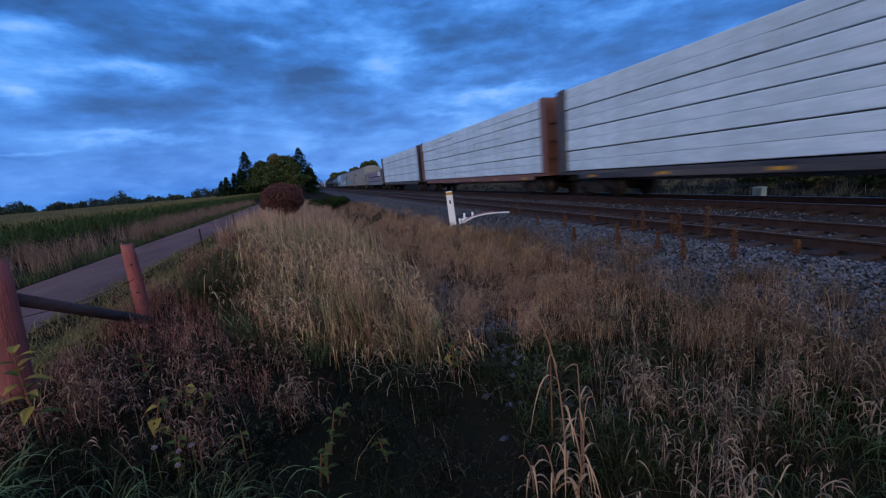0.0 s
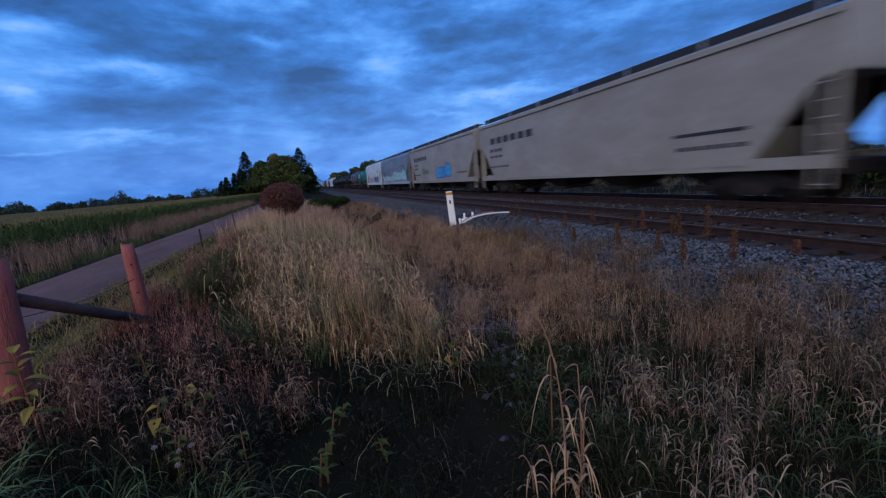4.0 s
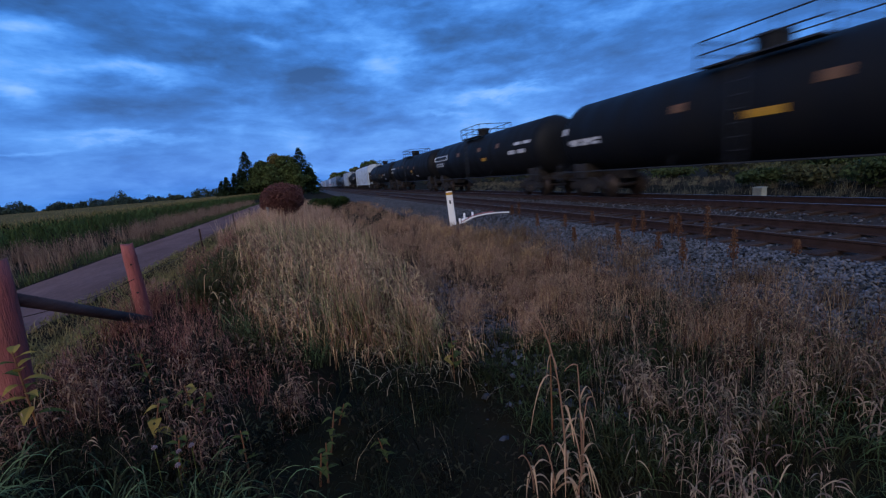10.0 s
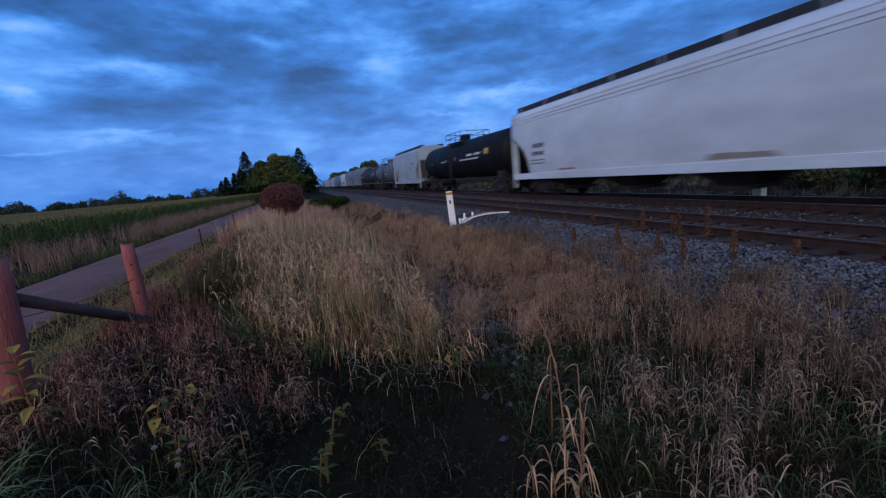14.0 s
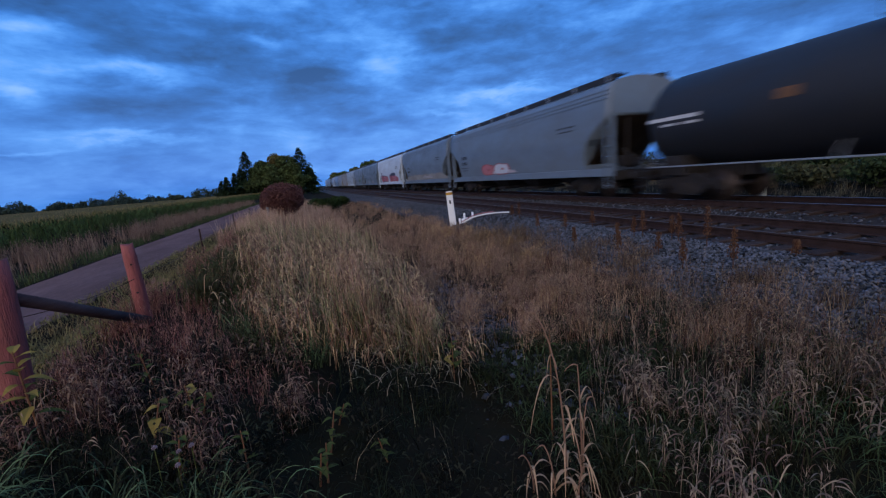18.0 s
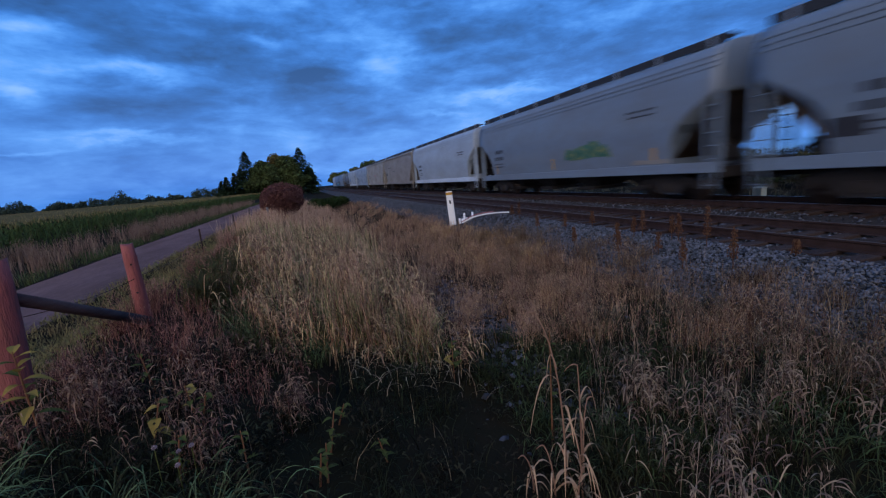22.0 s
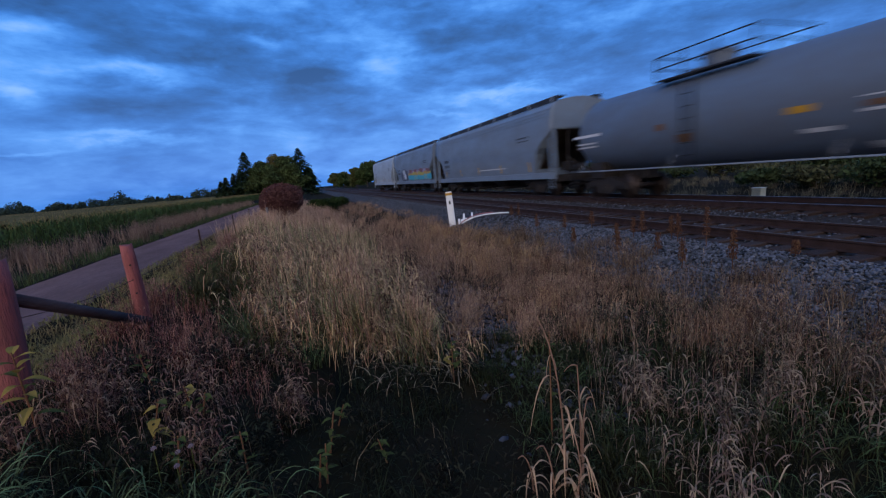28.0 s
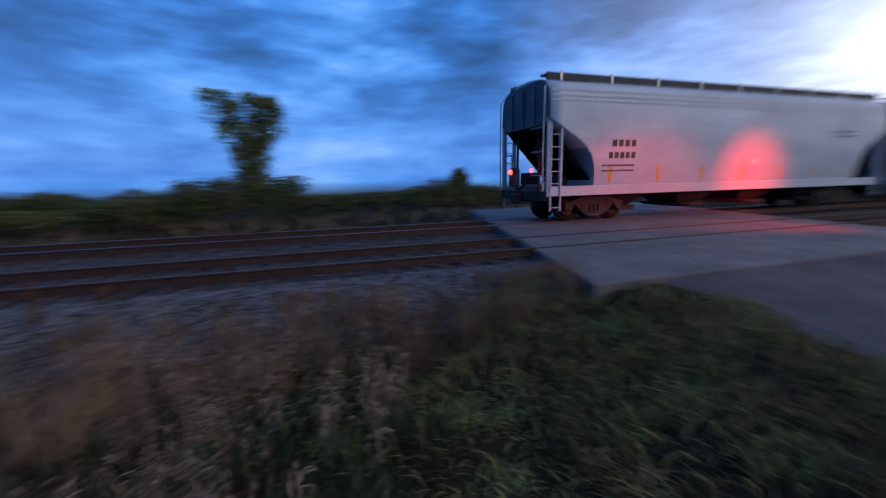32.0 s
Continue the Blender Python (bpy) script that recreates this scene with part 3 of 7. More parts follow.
    x, y = scatter(rng, 5200, -2.1, -0.8, 6.5, 15, 1.2)
    stuff("fence_undergrowth", "dark green weeds between reeds and fence", "weeds", [blades(x, y, ground(x, y), U(0.3, 0.75, len(x)), U(0.2, 1.0, len(x)), U(0.015, 0.03, len(x)), rng, 3)], leafy("dark_weed_leaf", (0.045, 0.065, 0.03), (0.09, 0.06, 0.035)))
    # green grass at the camera's feet, the ditch's shade put into its near-black colour
    x, y = scatter(rng, 17000, -3.2, 3.4, 1.2, 4.6, 5.0, lambda x, y: (np.sin(x * 2.3 + 1.0) + np.sin(y * 3.1 + x) > -0.9) & ((x < -0.9) | (rng.random(len(x)) < 0.5)))
    n = len(x)
    deep = leafy("shaded_green_grass", (0.016, 0.025, 0.013), (0.026, 0.02, 0.013), 0.85)
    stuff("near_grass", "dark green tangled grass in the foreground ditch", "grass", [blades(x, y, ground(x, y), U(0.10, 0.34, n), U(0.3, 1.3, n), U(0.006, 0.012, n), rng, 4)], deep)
    x, y = scatter(rng, 2100, -2.9, -0.2, 1.8, 2.95, 3.0, lambda x, y: y < 2.55 - 0.35 * (x + 0.6))
    n = len(x)
    stuff("bank_grass", "fresh green arching grass on the bank", "grass", [arcs(x, y, ground(x, y), U(0.22, 0.48, n), U(1.1, 1.9, n), U(0.9, 1.7, n), U(0.006, 0.011, n), rng, 6)], leafy("fresh_green_grass", (0.095, 0.135, 0.075), (0.06, 0.07, 0.04), 0.85))
    # low weeds whose leaf colour also holds the shade of the hollow
    x, y = scatter(rng, 15000, -1.9, 2.0, 1.9, 4.7, 3.0, lambda x, y: rng.random(len(x)) < np.where(x > -0.4, 0.45, 1.0))
    n = len(x)
    stuff("ditch_forbs", "small dark leaves of low weeds in the ditch", "weeds", [arcs(x, y, ground(x, y) + U(0.0, 1.0, n) ** 2 * 0.3, U(0.03, 0.09, n), U(0.2, 1.0, n), U(0.3, 1.3, n), U(0.006, 0.017, n), rng, 3)], leafy("shaded_forb_leaf", (0.015, 0.021, 0.013), (0.026, 0.017, 0.015), 0.9))
    x, y = scatter(rng, 100, -3.0, 3.4, 1.6, 4.8)
    n = len(x)
    stuff("dead_stems", "thin pale dead stems among the green grass", "grass", [blades(x, y, ground(x, y), U(0.2, 0.55, n), U(0.05, 1.2, n), U(0.004, 0.008, n), rng, 3)], leafy("pale_stem", (0.38, 0.27, 0.20), (0.18, 0.125, 0.09), 0.5))
    x, y = scatter(rng, 12000, -4.0, 3.2, -1.0, 1.9, 4.0)
    n = len(x)
    stuff("trodden_grass", "low dark green grass on the trodden bank", "grass", [blades(x, y, ground(x, y), U(0.05, 0.16, n), U(0.4, 1.5, n), U(0.007, 0.014, n), rng, 3)], leafy("trodden_grass_leaf", (0.03, 0.042, 0.02), (0.05, 0.04, 0.024), 0.7))
    # dry weeds with drooping leaves on the slope towards the track
    dry = leafy("dry_tan_weed", (0.29, 0.20, 0.175), (0.105, 0.072, 0.064), 0.7)
    x, y = scatter(rng, 620, 1.5, 5.4, 0.3, 4.4, 3.0, lambda x, y: (y < 3.9 - 0.28 * x + 0.5 * np.sin(x * 3)) & (y > 2.5 - 0.55 * x) & (x > 0.85 * y + 0.1))
    near = leafed(x, y, ground(x, y), U(0.3, 0.72, len(x)), 10, rng)
    ux, uy = scatter(rng, 360, 1.6, 6.0, 0.3, 5.0, 3.0, lambda x, y: x > 0.7 * y + 0.2)
    uh = U(0.35, 0.85, len(ux))
    spikes = [blades(ux, uy, ground(ux, uy), uh, U(0.02, 0.3, len(ux)), np.full(len(ux), 0.006), rng, 3), plumes(ux, uy, ground(ux, uy) + uh, rng, 16, 0.16, 0.008, 0.006)]
    stuff("dry_tall_weeds", "tan dry weeds with drooping leaves on the slope", "weeds", near + spikes, dry)
    x, y = scatter(rng, 620, 3.5, 5.7, -1.6, 8.0, 1.6, lambda x, y: y > 3.4 - 1.2 * (x - 2.6))
    tall = U(0.4, 0.8, len(x))
    stuff("bank_weeds", "reddish-brown dead weeds before the stone shoulder", "weeds", leafed(x, y, ground(x, y), tall, 9, rng, 0.2, (0.06, 0.16), (0.007, 0.013)) + [plumes(x, y, ground(x, y) + tall, rng, 12, 0.2, 0.014, 0.006)], leafy("bank_weed_leaf", (0.26, 0.155, 0.13), (0.10, 0.066, 0.055), 0.85))
    x, y = scatter(rng, 560, 1.3, 5.6, 0.2, 4.8, 2.2, lambda x, y: (y > 2.3 - 0.55 * x) & (x > 0.6 * y))
    stuff("greying_weeds", "grey-brown wilting weeds between the dry stems", "weeds", leafed(x, y, ground(x, y), U(0.2, 0.5, len(x)), 9, rng, 0.1, (0.08, 0.2), (0.008, 0.014), (0.1, 0.6)), leafy("wilting_weed", (0.15, 0.115, 0.10), (0.05, 0.05, 0.04), 0.85))
    x, y = scatter(rng, 2600, 1.0, 5.6, 0.2, 4.4, 2.5, lambda x, y: (y > 1.9 - 0.45 * x) & (x > 0.5 * y))
    n = len(x)
    stuff("slope_grass", "green arching grass between the dry weeds", "grass", [arcs(x, y, ground(x, y) + U(0, 0.12, n), U(0.15, 0.36, n), U(0.9, 1.7, n), U(0.8, 1.7, n), U(0.006, 0.012, n), rng, 5)], leafy("slope_grass_leaf", (0.06, 0.085, 0.042), (0.035, 0.042, 0.024), 0.85))
    # thin brown panicle grass between ditch and ballast
    haze = leafy("brown_panicle_grass", (0.41, 0.235, 0.19), (0.19, 0.11, 0.09), 0.9)
    bare = lambda x, y: (np.abs(x - 2.35 - 0.12 * (y - 5.5)) > 0.22 + 0.18 * np.sin(y * 1.9)) | (y > 8.5) | (rng.random(len(x)) < 0.35)
    x, y = scatter(rng, 25000, 1.5, 6.0, 1.5, 21, 2.5, lambda x, y: ((y > 4.5 - 0.5 * (x - 1.5)) | (x > 4.2)) & bare(x, y))
    n = len(x)
    fade = np.clip((7.1 - x) / 2.0, 0.3, 1)
    h = U(0.25, 0.62, n) * fade
    z = ground(x, y)
    cloud_x, cloud_y = scatter(rng, 34000, 1.5, 5.4, 3.4, 15, 1.2, lambda x, y: (y > 4.7 - 0.55 * (x - 1.5)) & bare(x, y))
    m = len(cloud_x)
    dx, dy = scatter(rng, 16000, 1.6, 3.9, 2.4, 8.5, 1.0, lambda x, y: (y > 4.7 - 0.6 * (x - 1.5)) & bare(x, y))
    cloud_x, cloud_y = np.concatenate([cloud_x, dx]), np.concatenate([cloud_y, dy])
    m = len(cloud_x)
    cz = ground(cloud_x, cloud_y) + U(0.12, 0.5, m) * np.clip((6.2 - cloud_x) / 2.5, 0.3, 1)
    stuff("panicle_grass", "hazy brown panicle grass along the ditch", "grass", [blades(x, y, z, h, U(0.1, 0.8, n), U(0.004, 0.008, n), rng, 3), blades(cloud_x, cloud_y, cz, U(0.06, 0.16, m), U(0.2, 1.6, m), np.full(m, 0.006), rng, 1)], haze)
    # weeds that creep up the shoulder of the ballast
    x, y = scatter(rng, 16000, 4.5, 6.7, -2.8, 12, 2.2)
    ok = rng.random(len(x)) < np.clip((6.35 - x) / 0.7 + 0.35 * np.sin(y * 2.1) + 0.25 * np.sin(y * 5.3 + x * 3), 0.02, 1)
    ex, ey = scatter(rng, 3600, 4.5, 6.6, -2.6, 2.6, 1.8)
    x, y = np.concatenate([x[ok], ex]), np.concatenate([y[ok], ey])
    n = len(x)
    z = np.where(x > 5.15, np.maximum(ballast_height(x), ground(x, y)), ground(x, y))
    h = U(0.14, 0.55, n) * np.clip((7.0 - x) / 1.6, 0.35, 1)
    t = rng.random(n) < 0.3
    stuff("shoulder_weeds", "brown dead weeds creeping up the stone shoulder", "weeds", [blades(x, y, z, h, U(0.05, 0.9, n), U(0.005, 0.012, n), rng, 3), plumes(x[t], y[t], (z + h)[t], rng, 9, 0.14, 0.016, 0.006)], leafy("shoulder_weed", (0.19, 0.123, 0.102), (0.09, 0.062, 0.052), 0.8))
    x, y = scatter(rng, 9000, 1.4, 5.6, 12, 46, 1.0)
    n = len(x)
    stuff("brown_verge_grass", "low brown grass between reeds and ballast", "grass", [blades(x, y, ground(x, y), U(0.25, 0.6, n), U(0.1, 0.9, n), U(0.012, 0.025, n), rng, 2)], haze)
    x, y = scatter(rng, 2800, 3.4, 5.6, 8, 15.2, 1.0)
    n = len(x)
    stuff("amber_grass", "amber grass tufts round the marker post", "grass", [blades(x, y, ground(x, y), U(0.3, 0.75, n), U(0.3, 1.3, n), U(0.007, 0.014, n), rng, 4)], leafy("amber_grass_leaf", (0.44, 0.255, 0.155), (0.22, 0.13, 0.085), 0.7))
    x, y = scatter(rng, 14000, 1.6, 6.2, 0.2, 5.0, 3.0)
    n = len(x)
    stuff("slope_undergrowth", "dark green undergrowth below the dry weeds", "weeds", [blades(x, y, ground(x, y), U(0.12, 0.36, n), U(0.3, 1.2, n), U(0.008, 0.018, n), rng, 3)], leafy("slope_green", (0.032, 0.05, 0.024), (0.04, 0.036, 0.02), 0.8))
    # lush weeds between the camera and the crossing
    x, y = scatter(rng, 24000, 1.6, 6.9, -4.4, 1.8, 4.0, lambda x, y: (y > np.interp(x, [1.2, 2.1, 3.0, 3.8, 4.6, 6.4, 6.9], [-3.2, -3.55, -3.9, -3.95, -3.7, -2.95, -2.9]) + 0.12 * np.sin(x * 5)) & (y < np.interp(x, [2.2, 3.4, 5.0, 6.4], [1.4, 1.1, -0.6, -1.4]) + 0.25 * np.sin(x * 4)))
    n = len(x)
    lush = leafy("lush_green_weed", (0.125, 0.145, 0.06), (0.13, 0.085, 0.058), 0.9)
    stuff("crossing_weeds", "green weeds between the crossing and the ditch", "weeds", [blades(x, y, ground(x, y), U(0.06, 0.22, n), U(0.4, 1.5, n), U(0.012, 0.03, n), rng, 3)], lush)
    x, y = scatter(rng, 12000, -2.5, 4.2, -3.7, -0.7, 4.0, lambda x, y: y > np.interp(x, [-2.5, 0, 1.2, 2.1, 3.0, 4.2], [-3.3, -3.1, -3.2, -3.55, -3.9, -3.85]))
    n = len(x)
    stuff("roadside_weeds", "low green and brown weeds along the road's edge", "weeds", [blades(x, y, ground(x, y), U(0.08, 0.26, n), U(0.4, 1.4, n), U(0.010, 0.024, n), rng, 4)], leafy("roadside_weed", (0.085, 0.09, 0.042), (0.10, 0.068, 0.045), 0.75))
    # far ends of the ditch and the verges of the lane
    x, y = scatter(rng, 9000, -3.2, 1.6, 16, 48, 1.0)
    n = len(x)
    stuff("far_ditch_grass", "pale pinkish grass along the far ditch", "grass", [blades(x, y, ground(x, y), U(0.5, 1.0, n), U(0.05, 0.5, n), U(0.014, 0.03, n), rng, 2)], leafy("pinkish_dry_grass", (0.48, 0.30, 0.25), (0.32, 0.20, 0.16), 0.4))
    x, y = scatter(rng, 30000, -4.45, -2.45, 2.5, 34, 0, lambda x, y: rng.random(len(x)) < np.clip(14 / y, 0.3, 1))
    n = len(x)
    stuff("lane_verge", "short green grass beside the lane", "grass", [blades(x, y, ground(x, y), U(0.07, 0.20, n), U(0.3, 1.2, n), U(0.012, 0.024, n), rng, 2)], leafy("verge_grass", (0.15, 0.145, 0.062), (0.20, 0.135, 0.08), 0.4))
    x, y = scatter(rng, 11000, -8.6, -7.0, 3, 70, 2.0)
    n = len(x)
    stuff("far_lane_verge", "dark green grass on the field side of the lane", "grass", [blades(x, y, ground(x, y), U(0.2, 0.5, n), U(0.2, 0.9, n), U(0.014, 0.03, n), rng, 2)], leafy("dark_verge_grass", (0.05, 0.085, 0.035), (0.10, 0.09, 0.05), 0.4))
    x, y = scatter(rng, 17000, -11.5, -7.6, 3, 70, 0.7, lambda x, y: (rng.random(len(x)) < 0.45) | (np.sin(y * 0.35 + x) > -0.2))
    n = len(x)
    t = rng.random(n) < 0.2
    h = U(0.5, 1.0, n)
    stuff("field_edge_grass", "tall pinkish-tan grass along the field edge", "grass", [blades(x, y, ground(x, y), h, U(0.05, 0.5, n), U(0.014, 0.03, n), rng, 3), plumes(x[t], y[t], (ground(x, y) + h)[t], rng, 4, 0.2, 0.02, 0.02)], leafy("field_edge_leaf", (0.27, 0.17, 0.15), (0.13, 0.085, 0.07), 0.5))
    # beyond the tracks
    x, y = scatter(rng, 26000, 16.2, 26.5, -22, 60, 0.8)
    n = len(x)
    stuff("far_bank_grass", "dry grass on the bank beyond the tracks", "grass", [blades(x, y, ground(x, y), U(0.2, 0.5, n), U(0.2, 1.0, n), U(0.015, 0.03, n), rng, 2)], leafy("far_bank_leaf", (0.20, 0.155, 0.115), (0.11, 0.09, 0.065), 0.5))


def make_corn():
    """Maize: near rows with stalks, arching leaves and tassels; the rest of the field as a sea of tops."""
    rng = np.random.default_rng(21)
    U = rng.uniform
    xs, ys = [], []
    for r in range(9):
        y = np.arange(3, 130, 0.22 + 0.05 * r)
        xs.append(np.full(len(y), -12.2 - 0.76 * r)), ys.append(y)
    x, y = np.concatenate(xs), np.concatenate(ys)
    x, y = x + rng.normal(0, 0.05, len(x)), y + rng.normal(0, 0.06, len(x))
    n = len(x)
    z = height(x, y)
    h = U(1.35, 1.65, n)
    i = np.repeat(np.arange(n), 6)
    lv = rng.random(len(i))
    leaves = blades(x[i], y[i], z[i] + h[i] * (0.15 + 0.6 * lv), U(0.4, 0.7, len(i)), U(0.6, 1.3, len(i)), U(0.05, 0.09, len(i)), rng, 3)
    stalks = blades(x, y, z, h * 0.95, U(0, 0.05, n), np.full(n, 0.035), rng, 1)
    stuff("corn_plants", "rows of green maize at the field edge", "maize", [leaves, stalks], leafy("maize_leaf", (0.04, 0.078, 0.028), (0.07, 0.08, 0.034), 0.5))
    tass = leafy("maize_tassel", (0.25, 0.18, 0.095), (0.14, 0.115, 0.055), 0.35)
    i = np.repeat(np.arange(n), 4)
    t1 = blades(x[i], y[i], z[i] + h[i] * 0.9, U(0.2, 0.32, len(i)), U(0.1, 0.7, len(i)), np.full(len(i), 0.018), rng, 2)
    fx, fy = rng.uniform(-150, -18, 22000), rng.uniform(2, 260, 22000)
    m = len(fx)
    t2 = blades(fx, fy, height(fx, fy) + U(0.95, 1.2, m), U(0.25, 0.5, m), U(0.1, 0.6, m), U(0.05, 0.12, m), rng, 1)
    stuff("corn_tassels", "straw-yellow maize tassels over the whole field", "maize", [t1, t2], tass)
    gx, gy = np.meshgrid(np.concatenate([np.arange(-60, -18.5, 1.2), np.arange(-400, -60, 12.0)]).astype(float), np.concatenate([np.arange(0, 90, 1.2), np.arange(90, 460, 12.0)]))
    order = np.sort(gx[0])
    gx = np.tile(order, (gx.shape[0], 1))
    gz = height(gx, gy) + 1.22 + rng.normal(0, 0.09, gx.shape)
    v = np.stack([gx, gy, gz], -1).reshape(-1, 3)
    c = gx.shape[1]
    i = (np.arange(gx.shape[0] - 1)[:, None] * c + np.arange(c - 1)[None]).ravel()
    stuff("corn_canopy", "tan and green canopy of ripening maize", "maize", [(v, np.stack([i, i + 1, i + c + 1, i + c], 1))], material("maize_canopy", (0.15, 0.112, 0.058), 1.0, vary=0.5, scale=0.8, fine=4, tint=(0.075, 0.072, 0.03), bump=0.8, spec=0.0))


make_grass()
make_corn()


# ---- trees and shrubs ----
BARK = material("grey_brown_bark", (0.08, 0.06, 0.045), 0.9, vary=0.4, scale=4, fine=20, bump=0.5)


def leaf_cloud(cx, cy, cz, rx, ry, rz, n, size, rng):
    """Small leaf clumps thinned towards the middle of an ellipsoid."""
    d = rng.normal(size=(n, 3))
    d /= np.linalg.norm(d, axis=1)[:, None]
    r = rng.uniform(0.35, 1.0, n) ** 0.6
    p = np.stack([cx + d[:, 0] * r * rx, cy + d[:, 1] * r * ry, cz + d[:, 2] * r * rz], -1)
    a, b = rng.normal(size=(n, 3)), rng.normal(size=(n, 3))
    a /= np.linalg.norm(a, axis=1)[:, None]
    b -= a * (a * b).sum(1)[:, None]
    b /= np.linalg.norm(b, axis=1)[:, None]
    s = size * rng.uniform(0.5, 1.2, n)[:, None]
    v = np.stack([p - a * s, p + b * s * 0.55, p + a * s, p - b * s * 0.55], 1).reshape(-1, 3)
    return v, np.arange(4 * n).reshape(n, 4)


def broadleaf(name, label, at, h, spread, mat, seed, leaf=0.22, dense=1.0, low=0.28, group=""):
    rng = np.random.default_rng(seed)
    z0 = float(height(at[0], at[1])) - 0.05
    tree = thing(name, label, "tree", (at[0], at[1], z0), group)
    bm = bmesh.new()
    trunk_h = h * 0.45
    rod(bm, (0, 0, 0), (0.02 * h, 0, trunk_h), 0.022 * h, 9, 0.013 * h)
    part("trunk", bm, BARK, tree)
    clouds = []
    k = 11
    for i in range(k):
        a = 2 * math.pi * i / k + rng.uniform(-0.4, 0.4)
        zz = h * rng.uniform(low + 0.08, 0.86)
        reach = spread * rng.uniform(0.35, 0.8) * (1.0 - 0.55 * max(0.0, zz / h - 0.55) / 0.45)
        tip = (reach * math.cos(a), reach * math.sin(a), zz)
        part("limb", rod(bmesh.new(), (0.015 * h, 0, min(trunk_h * 0.95, zz * 0.7)), tip, 0.008 * h, 6, 0.002 * h), BARK, tree)
        r = spread * rng.uniform(0.28, 0.5)
        clouds.append(leaf_cloud(*tip, r, r, r * rng.uniform(0.6, 0.95), int(230 * dense), leaf, rng))
    clouds.append(leaf_cloud(0, 0, h * 0.8, spread * 0.5, spread * 0.5, h * 0.2, int(420 * dense), leaf, rng))
    clouds.append(leaf_cloud(0, 0, h * 0.55, spread * 0.7, spread * 0.7, h * 0.27, int(800 * dense), leaf, rng))
    v, f = join(clouds)
    part("crown", big_mesh("crown", v, f, mat), mat, tree)
    return tree


def spruce(at, h, radius, mat, seed):
    rng = np.random.default_rng(seed)
    z0 = float(height(at[0], at[1])) - 0.05
    tree = thing("spruce_tree", "tall dark green spruce with a pointed top", "tree", (at[0], at[1], z0), "farmstead trees")
    bm = bmesh.new()
    rod(bm, (0, 0, 0), (0, 0, h * 0.98), 0.018 * h, 8, 0.01)
    part("trunk", bm, BARK, tree)
    pieces = []
    levels = int(h * 3.4)
    for k in range(levels):
        s = k / (levels - 1)
        z = h * (0.06 + 0.92 * s)
        r = radius * (1 - s) ** 0.75 * rng.uniform(0.7, 1.2) + 0.15
        nb = 13
        for j in range(nb):
            a = rng.uniform(0, 6.28)
            m = 9
            u = rng.uniform(0.2, 1, m)
            px, py = r * u * math.cos(a), r * u * math.sin(a)
            pz = z - 0.25 * r * u ** 1.5 + rng.normal(0, 0.06, m)
            pieces.append(leaf_like(px, py, pz, 0.42 + 0.35 * (1 - s), a, rng))
    v, f = join(pieces)
    part("crown", big_mesh("crown", v, f, mat), mat, tree)


def leaf_like(x, y, z, size, a, rng):
    n = len(x)
    t = a + rng.normal(0, 0.6, n)
    d = np.stack([np.cos(t), np.sin(t), rng.uniform(-0.5, 0.1, n)], -1) * size
    e = np.stack([-np.sin(t), np.cos(t), rng.uniform(-0.6, 0.6, n)], -1) * size * 0.28
    p = np.stack([x, y, z], -1)
    return np.stack([p - d * 0.4, p + e, p + d, p - e], 1).reshape(-1, 3), np.arange(4 * n).reshape(n, 4)


